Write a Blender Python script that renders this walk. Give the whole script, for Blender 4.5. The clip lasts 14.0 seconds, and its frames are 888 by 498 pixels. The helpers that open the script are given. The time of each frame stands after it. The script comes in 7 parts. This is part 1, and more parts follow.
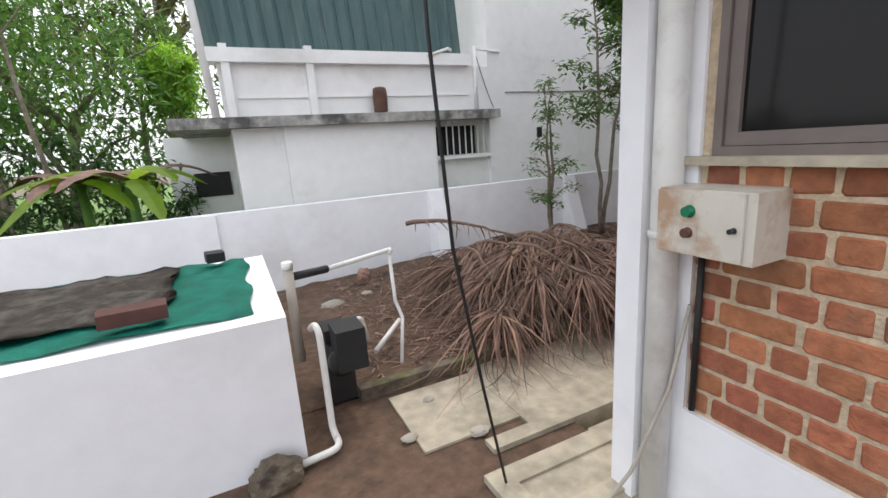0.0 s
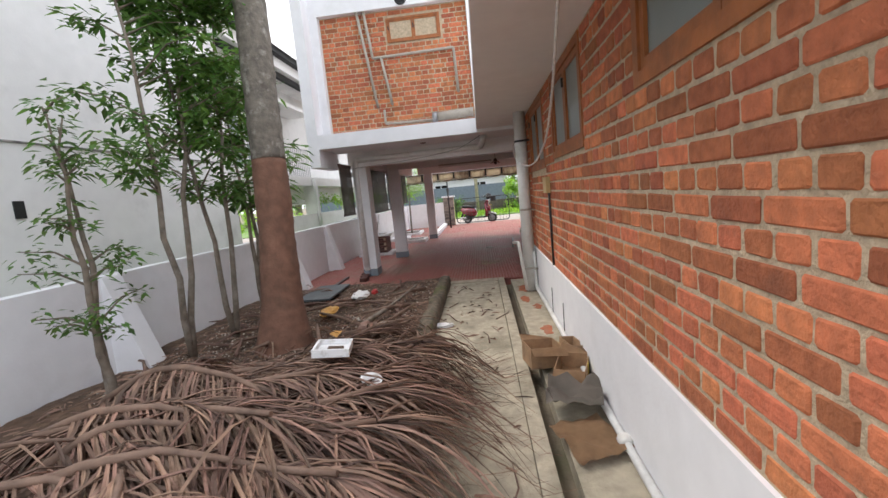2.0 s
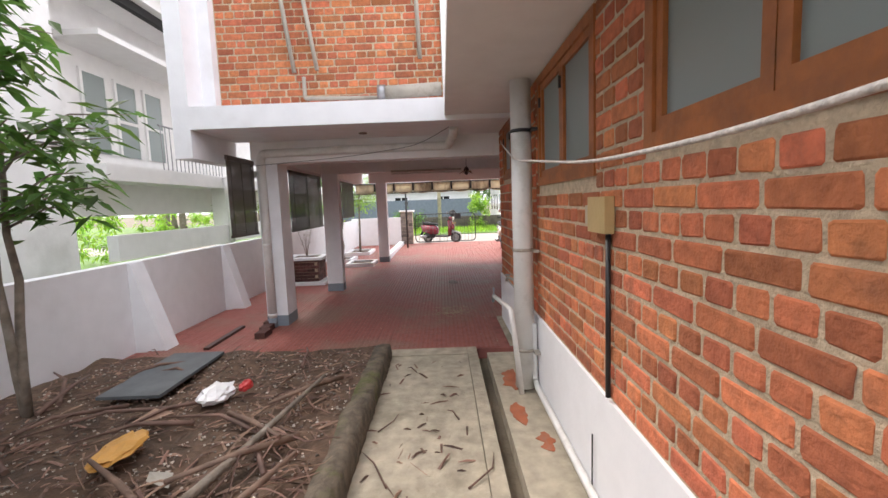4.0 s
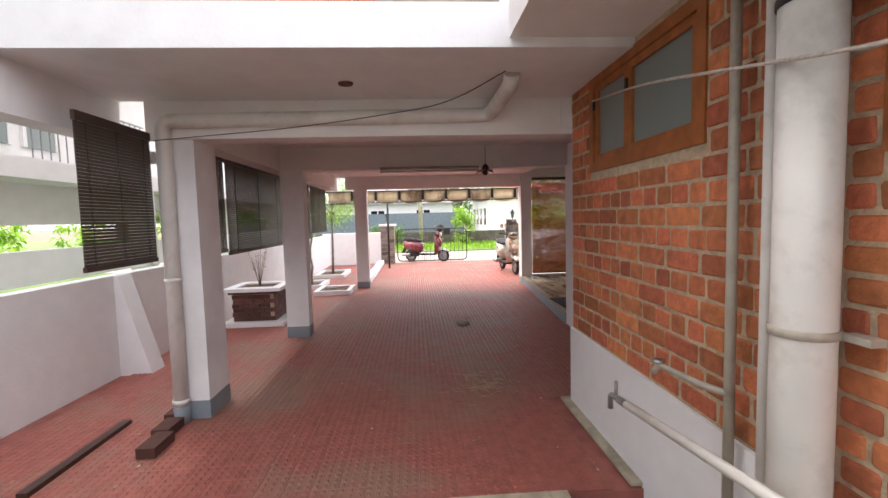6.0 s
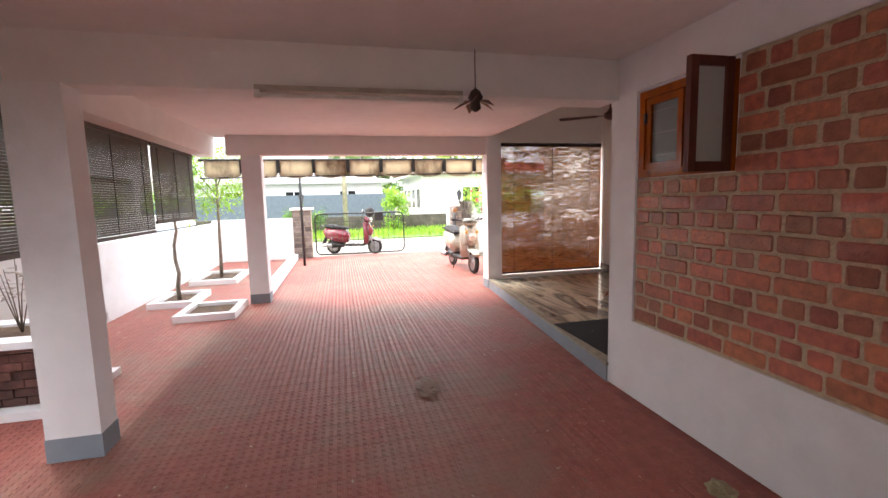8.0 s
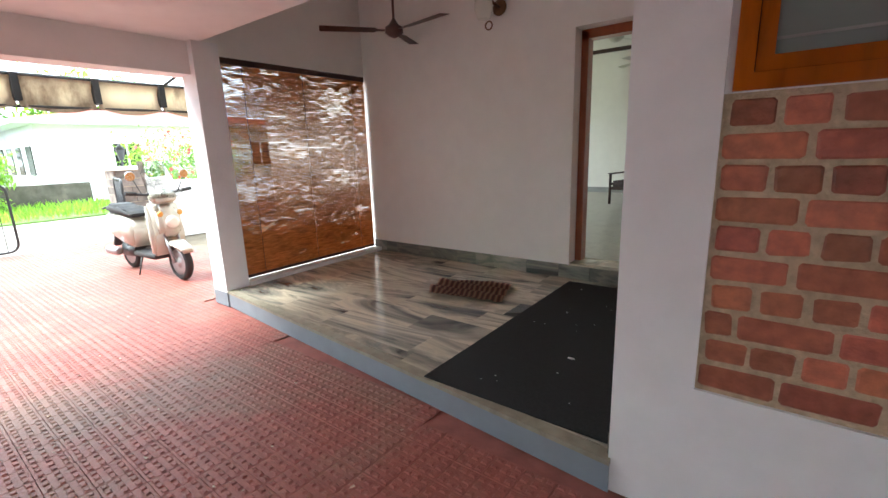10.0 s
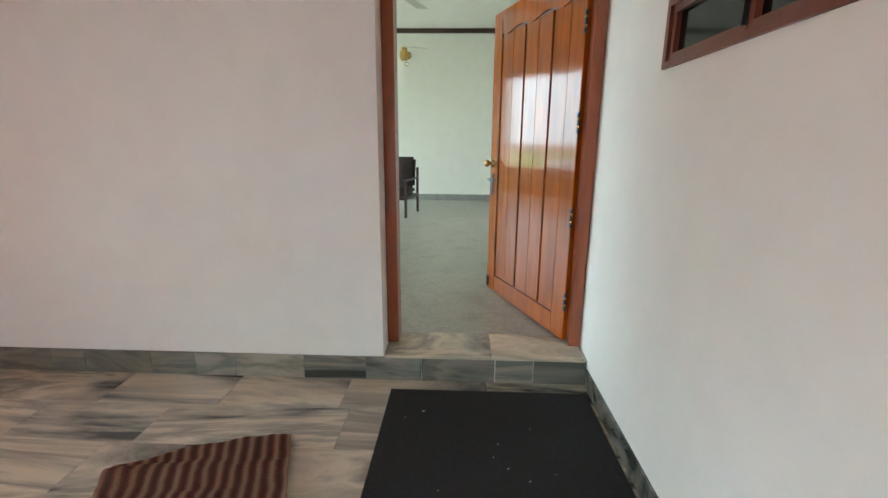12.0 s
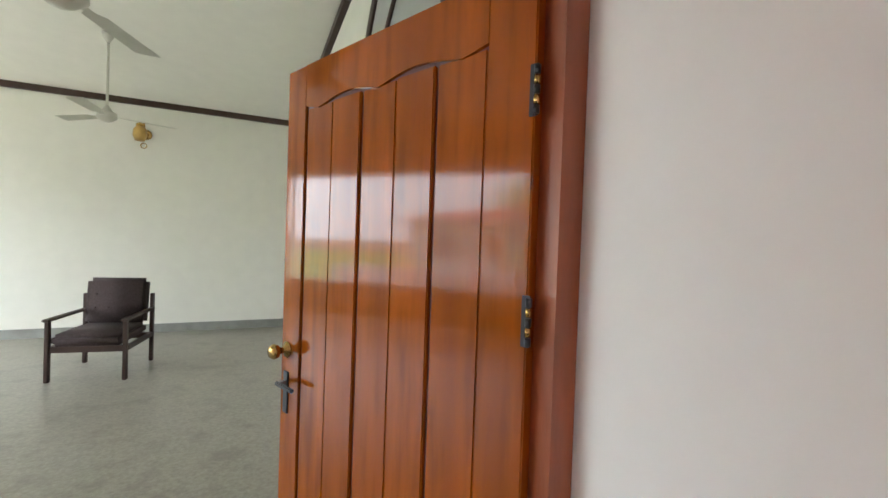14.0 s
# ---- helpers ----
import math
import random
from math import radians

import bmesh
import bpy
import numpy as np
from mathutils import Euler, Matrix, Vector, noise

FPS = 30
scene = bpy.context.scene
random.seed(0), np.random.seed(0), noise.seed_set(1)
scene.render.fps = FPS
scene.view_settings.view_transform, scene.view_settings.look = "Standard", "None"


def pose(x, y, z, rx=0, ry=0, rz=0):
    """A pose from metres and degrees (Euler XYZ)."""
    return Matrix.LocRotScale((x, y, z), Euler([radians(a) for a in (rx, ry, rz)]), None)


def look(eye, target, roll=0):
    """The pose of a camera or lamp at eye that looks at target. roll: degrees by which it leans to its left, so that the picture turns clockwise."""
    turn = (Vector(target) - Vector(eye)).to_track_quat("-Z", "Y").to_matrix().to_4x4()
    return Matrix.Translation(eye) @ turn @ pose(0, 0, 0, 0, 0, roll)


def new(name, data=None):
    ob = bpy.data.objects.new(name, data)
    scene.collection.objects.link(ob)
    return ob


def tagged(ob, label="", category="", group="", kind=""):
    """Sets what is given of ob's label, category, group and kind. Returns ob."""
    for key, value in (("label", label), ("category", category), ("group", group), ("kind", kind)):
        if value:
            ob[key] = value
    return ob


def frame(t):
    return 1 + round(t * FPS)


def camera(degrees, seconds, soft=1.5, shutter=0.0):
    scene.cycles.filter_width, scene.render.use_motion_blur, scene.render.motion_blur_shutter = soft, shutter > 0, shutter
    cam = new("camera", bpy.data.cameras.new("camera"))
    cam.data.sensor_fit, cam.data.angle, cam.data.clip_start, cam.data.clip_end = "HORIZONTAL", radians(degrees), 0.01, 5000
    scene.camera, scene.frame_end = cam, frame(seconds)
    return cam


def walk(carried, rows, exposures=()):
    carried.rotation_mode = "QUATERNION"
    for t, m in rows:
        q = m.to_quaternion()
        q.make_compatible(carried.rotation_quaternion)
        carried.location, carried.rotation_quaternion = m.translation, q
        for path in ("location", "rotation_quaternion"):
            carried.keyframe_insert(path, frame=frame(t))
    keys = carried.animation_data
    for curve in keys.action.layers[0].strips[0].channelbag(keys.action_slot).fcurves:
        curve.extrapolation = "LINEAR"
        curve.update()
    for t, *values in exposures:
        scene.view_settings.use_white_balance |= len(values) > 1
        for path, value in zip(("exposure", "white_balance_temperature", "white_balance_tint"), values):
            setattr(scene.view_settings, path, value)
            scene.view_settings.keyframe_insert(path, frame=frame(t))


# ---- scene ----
cam = camera(90.4, 14.0)
METRES, EYE, TILT, LEAN, TURN = 14.8, 1.36, 0.0, 0.0, -21.7
PATH = [
    (0, (-0.437, -0.193, 1.598), (0.389, 1.57, 1.139), -3.9),
    (0.3, (-0.414, 0.27, 1.58), (0.491, 2.0, 1.142), -3.5),
    (0.5, (-0.355, 0.573, 1.552), (0.593, 2.283, 1.132), -4.3),
    (1, (-0.123, 1.195, 1.503), (1.133, 2.692, 1.074), -6.9),
    (1.2, (0.013, 1.359, 1.498), (1.535, 2.575, 1.045), -6.4),
    (1.5, (0.171, 1.666, 1.495), (2.012, 2.365, 1.141), -7.9),
    (2, (0.621, 1.825, 1.458), (2.597, 2.01, 1.208), -5.6),
    (2.5, (1.182, 1.857, 1.479), (3.167, 1.757, 1.258), -3.4),
    (3, (1.843, 1.839, 1.515), (3.819, 1.674, 1.252), -3.1),
    (3.5, (2.568, 1.841, 1.543), (4.55, 1.813, 1.277), -2.8),
    (3.7, (2.86, 1.823, 1.515), (4.848, 1.833, 1.294), -2.6),
    (5.8, (5.247, 2.357, 1.516), (7.242, 2.269, 1.405), -1.4),
    (6, (5.533, 2.324, 1.48), (7.525, 2.199, 1.339), -1.5),
    (6.5, (6.188, 2.27, 1.446), (8.172, 2.108, 1.255), -1.0),
    (7, (6.881, 2.249, 1.458), (8.859, 2.029, 1.26), -0.4),
    (7.2, (7.194, 2.258, 1.439), (9.168, 2.009, 1.236), -0.3),
    (9.3, (10.106, 2.334, 1.481), (11.687, 1.149, 1.166), -1.2),
    (9.5, (10.362, 2.256, 1.454), (11.822, 0.933, 1.113), -0.5),
    (10, (10.879, 1.974, 1.416), (12.068, 0.427, 0.977), -1.9),
    (10.5, (11.326, 1.567, 1.396), (12.211, -0.147, 0.866), -2.0),
    (11, (11.676, 1.112, 1.414), (12.318, -0.694, 0.844), -1.8),
    (11.5, (11.909, 0.609, 1.426), (12.317, -1.267, 0.863), -1.1),
    (12, (12.039, 0.18, 1.447), (12.108, -1.763, 0.976), 0.5),
    (12.5, (12.024, -0.231, 1.551), (11.892, -2.196, 1.206), 0.2),
    (13, (12.051, -0.604, 1.546), (11.64, -2.547, 1.306), 1.0),
    (13.5, (12.066, -1.053, 1.689), (11.413, -2.941, 1.599), 1.4),
    (14, (11.992, -1.495, 1.716), (11.123, -3.295, 1.682), 2.0),
]
EXPOSURES = [(0, 0.9, 6500, 12), (1.5, 1.08, 6500, 12), (3.0, 1.5, 6550, 14), (6.0, 1.93, 6800, 16), (7.2, 2.42, 6700, 14), (9.3, 2.65, 6300, 9), (10.0, 2.85, 5900, 1), (11.0, 3.4, 5800, -3), (12.0, 3.75, 5600, -7), (13.0, 3.88, 5700, -3), (14.0, 3.55, 6000, 5)]
walk(cam, [(t, look(eye, target, roll)) for t, eye, target, roll in PATH], EXPOSURES)

# ---- light ----
world = bpy.data.worlds.new("world")
scene.world = world
world.use_nodes = True
wn = world.node_tree.nodes
sky = wn.new("ShaderNodeTexSky")
sky.sky_type = "NISHITA"
sky.sun_disc = False
sky.sun_elevation = radians(52)
sky.sun_rotation = radians(35)
sky.air_density, sky.dust_density, sky.ozone_density = 1.0, 6.0, 1.0
wn["Background"].inputs["Strength"].default_value = 0.15
mixn = wn.new("ShaderNodeMixRGB")
mixn.inputs[0].default_value = 0.75
mixn.inputs[2].default_value = (6.6, 6.9, 7.2, 1)
world.node_tree.links.new(sky.outputs[0], mixn.inputs[1])
world.node_tree.links.new(mixn.outputs[0], wn["Background"].inputs["Color"])
sun = new("sun", bpy.data.lights.new("sun", "SUN"))
sun.data.energy = 0.9
sun.data.angle = radians(20)
sun.data.color = (1.0, 0.96, 0.9)
sun.matrix_world = look((0, 0, 30), (-14, -16, 0))


# ---- materials ----
def translucent(m, amount=0.35, gain=1.6):
    """Lets daylight through thin leaves."""
    n, l = m.node_tree.nodes, m.node_tree.links
    tr, mx, hs = n.new("ShaderNodeBsdfTranslucent"), n.new("ShaderNodeMixShader"), n.new("ShaderNodeHueSaturation")
    b = n["Principled BSDF"]
    hs.inputs["Value"].default_value = gain
    l.new(b.inputs["Base Color"].links[0].from_socket, hs.inputs["Color"])
    l.new(hs.outputs[0], tr.inputs[0])
    mx.inputs[0].default_value = amount
    l.new(b.outputs[0], mx.inputs[1])
    l.new(tr.outputs[0], mx.inputs[2])
    l.new(mx.outputs[0], n["Material Output"].inputs["Surface"])


def material(name, base, rough=0.8, metal=0.0, vary=0.25, scale=6.0, stain=None, stain_amt=0.4, bump=0.1, bump_scale=40.0,
             per_object=0.0, per_island=0.0, coat=0.0, hue=0.0, stretch=(1, 1, 1), stain_scale=1.2, stain_at=0.5, spec=0.5):
    """Base colour with grain, broad stains and relief; lengths in metres."""
    m = bpy.data.materials.new(name)
    m.use_nodes = True
    n, l = m.node_tree.nodes, m.node_tree.links
    b = n["Principled BSDF"]
    geo = n.new("ShaderNodeNewGeometry")
    mp = n.new("ShaderNodeMapping")
    mp.inputs["Scale"].default_value = stretch
    l.new(geo.outputs["Position"], mp.inputs["Vector"])
    fine = n.new("ShaderNodeTexNoise")
    fine.inputs["Scale"].default_value = scale
    fine.inputs["Detail"].default_value = 6
    l.new(mp.outputs[0], fine.inputs["Vector"])
    ramp = n.new("ShaderNodeMapRange")
    ramp.inputs["From Min"].default_value, ramp.inputs["From Max"].default_value = 0.3, 0.7
    ramp.inputs["To Min"].default_value, ramp.inputs["To Max"].default_value = 1 - vary, 1 + vary
    l.new(fine.outputs["Fac"], ramp.inputs["Value"])
    hsv = n.new("ShaderNodeHueSaturation")
    hsv.inputs["Color"].default_value = (*base, 1)
    l.new(ramp.outputs[0], hsv.inputs["Value"])
    out = hsv.outputs[0]
    if per_object or per_island:
        src = n.new("ShaderNodeObjectInfo").outputs["Random"] if per_object else geo.outputs["Random Per Island"]
        mr = n.new("ShaderNodeMapRange")
        amt = per_object or per_island
        mr.inputs["To Min"].default_value, mr.inputs["To Max"].default_value = 1 - amt, 1 + amt
        l.new(src, mr.inputs["Value"])
        mul = n.new("ShaderNodeHueSaturation")
        l.new(out, mul.inputs["Color"])
        l.new(mr.outputs[0], mul.inputs["Value"])
        if hue:
            wn_ = n.new("ShaderNodeTexWhiteNoise")
            wn_.noise_dimensions = "1D"
            l.new(src, wn_.inputs["W"])
            hr = n.new("ShaderNodeMapRange")
            hr.inputs["To Min"].default_value, hr.inputs["To Max"].default_value = 0.5 - hue, 0.5 + hue
            l.new(wn_.outputs["Value"], hr.inputs["Value"])
            l.new(hr.outputs[0], mul.inputs["Hue"])
        out = mul.outputs[0]
    if stain:
        big = n.new("ShaderNodeTexNoise")
        big.inputs["Scale"].default_value = stain_scale
        big.inputs["Detail"].default_value = 8
        big.inputs["Roughness"].default_value = 0.65
        l.new(mp.outputs[0], big.inputs["Vector"])
        sr = n.new("ShaderNodeMapRange")
        sr.inputs["From Min"].default_value, sr.inputs["From Max"].default_value = stain_at, stain_at + 0.16
        sr.inputs["To Max"].default_value = stain_amt
        l.new(big.outputs["Fac"], sr.inputs["Value"])
        mx = n.new("ShaderNodeMixRGB")
        l.new(sr.outputs[0], mx.inputs[0])
        l.new(out, mx.inputs[1])
        mx.inputs[2].default_value = (*stain, 1)
        out = mx.outputs[0]
    l.new(out, b.inputs["Base Color"])
    b.inputs["Roughness"].default_value = rough
    b.inputs["Metallic"].default_value = metal
    b.inputs["Coat Weight"].default_value = coat
    b.inputs["Specular IOR Level"].default_value = spec
    if bump:
        bt = n.new("ShaderNodeTexNoise")
        bt.inputs["Scale"].default_value = bump_scale
        bt.inputs["Detail"].default_value = 5
        l.new(mp.outputs[0], bt.inputs["Vector"])
        bp = n.new("ShaderNodeBump")
        bp.inputs["Strength"].default_value = bump
        bp.inputs["Distance"].default_value = 0.02
        l.new(bt.outputs["Fac"], bp.inputs["Height"])
        l.new(bp.outputs[0], b.inputs["Normal"])
    return m


white_out = material("white_exterior_paint", (0.84, 0.84, 0.86), 0.85, vary=0.03, stain=(0.55, 0.53, 0.5), stain_amt=0.3, stain_scale=0.9, stain_at=0.55, bump=0.08)
white_in = material("white_interior_paint", (0.85, 0.84, 0.81), 0.75, vary=0.02, bump=0.04)
cream_in = material("room_paint", (0.82, 0.80, 0.73), 0.75, vary=0.02, bump=0.03)
soffit_white = material("ceiling_paint", (0.84, 0.82, 0.81), 0.85, vary=0.03, bump=0.04)
wall_house = material("neighbour_paint", (0.80, 0.79, 0.78), 0.9, vary=0.03, stain=(0.42, 0.41, 0.38), stain_amt=0.45, stain_scale=0.7, stain_at=0.57)
brick_m = material("brick", (0.515, 0.165, 0.075), 0.9, vary=0.2, scale=22, per_object=0.33, hue=0.009, stain=(0.16, 0.075, 0.05), stain_amt=0.55, stain_scale=5, stain_at=0.56, bump=0.5, bump_scale=60)
brick_far = material("brick_field", (0.515, 0.165, 0.075), 0.9, vary=0.2, scale=22, per_island=0.33, hue=0.009, stain=(0.16, 0.075, 0.05), stain_amt=0.55, stain_scale=5, stain_at=0.56, bump=0.5, bump_scale=60)
brick_dull = material("dull_brick", (0.33, 0.12, 0.06), 0.9, vary=0.22, scale=22, per_object=0.3, per_island=0.0, hue=0.01, stain=(0.30, 0.20, 0.13), stain_amt=0.5, stain_scale=4, stain_at=0.52, bump=0.5, bump_scale=60)
brick_varn = material("varnished_brick", (0.42, 0.13, 0.075), 0.4, vary=0.25, scale=25, per_object=0.35, hue=0.01, bump=0.4, bump_scale=60, coat=0.2)
mortar = material("mortar", (0.54, 0.43, 0.30), 0.95, vary=0.2, scale=30, bump=0.6, bump_scale=80)
tile_red = material("red_paver", (0.31, 0.092, 0.07), 0.6, vary=0.16, scale=12, stain=(0.25, 0.16, 0.115), stain_amt=0.7, stain_scale=0.9, stain_at=0.47, bump=0.25, bump_scale=50)
tile_red_far = material("red_paver_field", (0.31, 0.092, 0.07), 0.6, vary=0.16, scale=12, stain=(0.25, 0.16, 0.115), stain_amt=0.7, stain_scale=0.9, stain_at=0.47, bump=0.25, bump_scale=50)
concrete = material("concrete", (0.42, 0.37, 0.28), 0.9, vary=0.22, scale=9, stain=(0.13, 0.12, 0.08), stain_amt=0.55, stain_scale=1.8, stain_at=0.5, bump=0.4)
concrete_old = material("weathered_concrete", (0.33, 0.32, 0.3), 0.95, vary=0.3, scale=9, stain=(0.05, 0.048, 0.045), stain_amt=0.85, stain_scale=2.5, stain_at=0.46, bump=0.5)
moss = material("mossy_masonry", (0.12, 0.095, 0.068), 0.95, vary=0.5, scale=12, stain=(0.12, 0.15, 0.025), stain_amt=0.8, stain_scale=2.2, stain_at=0.52, bump=0.9)
earth = material("earth", (0.115, 0.07, 0.045), 0.97, vary=0.35, scale=14, stain=(0.05, 0.035, 0.025), stain_amt=0.7, stain_scale=2.5, bump=0.9, bump_scale=30)
grey_paint = material("grey_paint", (0.24, 0.28, 0.32), 0.6, vary=0.08)
teak = material("varnished_teak", (0.36, 0.085, 0.003), 0.08, vary=0.3, scale=6, stain=(0.20, 0.045, 0.008), stain_amt=0.6, stain_scale=3, stain_at=0.5, stretch=(4, 4, 0.5), bump=0.02, bump_scale=12, coat=0.0, spec=0.3)
frame_wood = material("frame_wood", (0.30, 0.075, 0.025), 0.35, vary=0.2, scale=8, stretch=(3, 3, 0.6), bump=0.08, coat=0.3)
window_wood = material("window_wood", (0.36, 0.115, 0.028), 0.5, vary=0.22, scale=10, stain=(0.15, 0.06, 0.03), stain_amt=0.5, stain_scale=4, bump=0.12)
dark_wood = material("dark_wood", (0.045, 0.02, 0.014), 0.45, vary=0.2, scale=9, bump=0.05)
pvc = material("white_pipe", (0.74, 0.73, 0.70), 0.45, vary=0.05, stain=(0.35, 0.31, 0.25), stain_amt=0.35, stain_scale=5, bump=0.02)
pvc_old = material("weathered_pipe", (0.42, 0.38, 0.32), 0.6, vary=0.15, stain=(0.15, 0.13, 0.1), stain_amt=0.5, stain_scale=6, bump=0.05)
black_m = material("black_metal", (0.02, 0.02, 0.022), 0.4, vary=0.1, bump=0.02)
# also colours the sheets that stand in for darkness behind windows and screen
black_rub = material("black_rubber_and_voids", (0.016, 0.016, 0.017), 0.75, vary=0.15, bump=0.05)
chrome = material("chrome", (0.65, 0.65, 0.66), 0.2, metal=1.0, vary=0.02, bump=0)
steel = material("dull_steel", (0.35, 0.35, 0.36), 0.4, metal=0.8, vary=0.1, bump=0.03)
brass = material("brass", (0.60, 0.40, 0.14), 0.22, metal=1.0, vary=0.06, bump=0)
bark = material("bark", (0.19, 0.155, 0.12), 0.95, vary=0.35, scale=12, stain=(0.3, 0.27, 0.23), stain_amt=0.6, stain_scale=5, bump=0.8, bump_scale=20)
trunk_red = material("palm_trunk_base", (0.17, 0.085, 0.055), 0.9, vary=0.25, scale=10, stain=(0.10, 0.06, 0.04), stain_amt=0.5, stain_scale=3, bump=0.5, bump_scale=25)
trunk_grey = material("palm_trunk_top", (0.16, 0.14, 0.115), 0.95, vary=0.35, scale=12, stain=(0.4, 0.38, 0.33), stain_amt=0.7, stain_scale=9, stain_at=0.54, bump=0.8, bump_scale=25)
leaf_m = material("leaf", (0.075, 0.15, 0.03), 0.5, vary=0.3, scale=3, per_island=0.45, hue=0.02, bump=0)
leaf_light = material("light_leaf", (0.19, 0.33, 0.035), 0.5, vary=0.3, scale=2, per_island=0.4, hue=0.02, bump=0)
leaf_dark = material("dark_leaf", (0.035, 0.075, 0.022), 0.55, vary=0.35, scale=2, per_island=0.5, hue=0.02, bump=0)
dry = material("dry_frond", (0.215, 0.13, 0.093), 0.7, vary=0.35, scale=9, per_island=0.65, hue=0.012, bump=0.2, bump_scale=60)
grass_m = material("grass", (0.10, 0.20, 0.03), 0.8, vary=0.35, scale=3, stain=(0.2, 0.19, 0.08), stain_amt=0.4, stain_scale=1.0, bump=0.5)

for leaves_ in (leaf_m, leaf_light, leaf_dark):
    translucent(leaves_, 0.4, 2.0)


# ---- building blocks ----
def add_box(bm, lo, hi, mat_i=0):
    (x0, y0, z0), (x1, y1, z1) = lo, hi
    v = [bm.verts.new(p) for p in ((x0, y0, z0), (x1, y0, z0), (x1, y1, z0), (x0, y1, z0), (x0, y0, z1), (x1, y0, z1), (x1, y1, z1), (x0, y1, z1))]
    for q in ((0, 3, 2, 1), (4, 5, 6, 7), (0, 1, 5, 4), (1, 2, 6, 5), (2, 3, 7, 6), (3, 0, 4, 7)):
        bm.faces.new([v[i] for i in q]).material_index = mat_i
    return v


def add_prism(bm, pts, z0, z1):
    """A plan polygon (counter-clockwise) raised from z0 to z1."""
    lo, hi = [bm.verts.new((*p, z0)) for p in pts], [bm.verts.new((*p, z1)) for p in pts]
    n = len(pts)
    bm.faces.new(lo[::-1]), bm.faces.new(hi)
    for i in range(n):
        bm.faces.new((lo[i], lo[(i + 1) % n], hi[(i + 1) % n], hi[i]))


def add_tube(bm, pts, r, sides=10, cap=True):
    """A round tube along a line of points; r is one radius or one for each point."""
    pts = [Vector(p) for p in pts]
    rs = r if isinstance(r, (list, tuple)) else [r] * len(pts)
    rings, side = [], None
    for i, p in enumerate(pts):
        d = (pts[min(i + 1, len(pts) - 1)] - pts[max(i - 1, 0)]).normalized()
        if side is None:
            side = d.orthogonal().normalized()
        side = (side - side.dot(d) * d)
        side = side.normalized() if side.length > 1e-6 else d.orthogonal().normalized()
        up = d.cross(side)
        rings.append([bm.verts.new(p + rs[i] * (math.cos(a) * side + math.sin(a) * up)) for a in [2 * math.pi * k / sides for k in range(sides)]])
    for a, b in zip(rings, rings[1:]):
        for k in range(sides):
            f = bm.faces.new((a[k], a[(k + 1) % sides], b[(k + 1) % sides], b[k]))
            f.smooth = True
    if cap:
        bm.faces.new(rings[0][::-1]), bm.faces.new(rings[-1])


def add_lathe(bm, prof, centre=(0, 0, 0), axis="z", sides=20, closed=True):
    """Turned shape from (radius, height) pairs."""
    cx, cy, cz = centre
    rings = []
    for r, h in prof:
        ring = []
        for k in range(sides):
            a = 2 * math.pi * k / sides
            u, v = r * math.cos(a), r * math.sin(a)
            p = (cx + u, cy + v, cz + h) if axis == "z" else (cx + h, cy + u, cz + v) if axis == "x" else (cx + v, cy + h, cz + u)
            ring.append(bm.verts.new(p))
        rings.append(ring)
    for a, b in zip(rings, rings[1:]):
        for k in range(sides):
            f = bm.faces.new((a[k], a[(k + 1) % sides], b[(k + 1) % sides], b[k]))
            f.smooth = True
    if closed:
        bm.faces.new(rings[0][::-1]), bm.faces.new(rings[-1])


def add_disc_ring(bm, c, r0, r1, y0, y1, sides=24):
    """A wheel-like ring about the y axis."""
    prof = [(r0, y0), (r1, y0), (r1, y1), (r0, y1), (r0, y0)]
    add_lathe(bm, prof, c, "y", sides, closed=False)


def part(name, bm, mat, parent=None, label="", bevel=0.0, kind="", seg=2):
    """Links a bmesh as one mesh object under a parent."""
    if bevel:
        edges = [e for e in bm.edges if len(e.link_faces) == 2 and e.calc_face_angle(0) > 0.6]
        bmesh.ops.bevel(bm, geom=edges, offset=bevel, segments=seg, affect="EDGES", clamp_overlap=True)
    bmesh.ops.recalc_face_normals(bm, faces=bm.faces)
    me = bpy.data.meshes.new(name)
    bm.to_mesh(me)
    bm.free()
    for m in (mat if isinstance(mat, (list, tuple)) else (mat,)):
        me.materials.append(m)
    ob = new(name, me)
    if parent:
        ob.parent = parent
        ob.matrix_parent_inverse = parent.matrix_basis.inverted()
    if label or kind:
        tagged(ob, label=label, kind=kind)
    return ob


def quick(name, mat, boxes, parent=None, label="", bevel=0.0, kind=""):
    bm = bmesh.new()
    for lo, hi in boxes:
        add_box(bm, lo, hi)
    return part(name, bm, mat, parent, label, bevel, kind)


def tube(name, mat, pts, r, parent=None, label="", sides=10):
    bm = bmesh.new()
    add_tube(bm, pts, r, sides)
    return part(name, bm, mat, parent, label)


def thing(name, at, label, category, group=""):
    e = new(name)
    e.location = at
    e.empty_display_size = 0.1
    bpy.context.view_layer.update()
    e.matrix_basis = Matrix.Translation(at)
    return tagged(e, label, category, group)


def structure(name, mat, boxes, bevel=0.0, label=""):
    return quick(name, mat, boxes, None, label, bevel, "structure")


def bend(pts, n=5, r=0.06):
    """Rounds the corners of a line of points."""
    pts = [Vector(p) for p in pts]
    out = [pts[0]]
    for a, b, c in zip(pts, pts[1:], pts[2:]):
        u, v = (a - b), (c - b)
        d = min(r, u.length / 2, v.length / 2)
        p, q = b + u.normalized() * d, b + v.normalized() * d
        for k in range(n + 1):
            t = k / n
            out.append((1 - t) ** 2 * p + 2 * t * (1 - t) * b + t * t * q)
    return out + [pts[-1]]


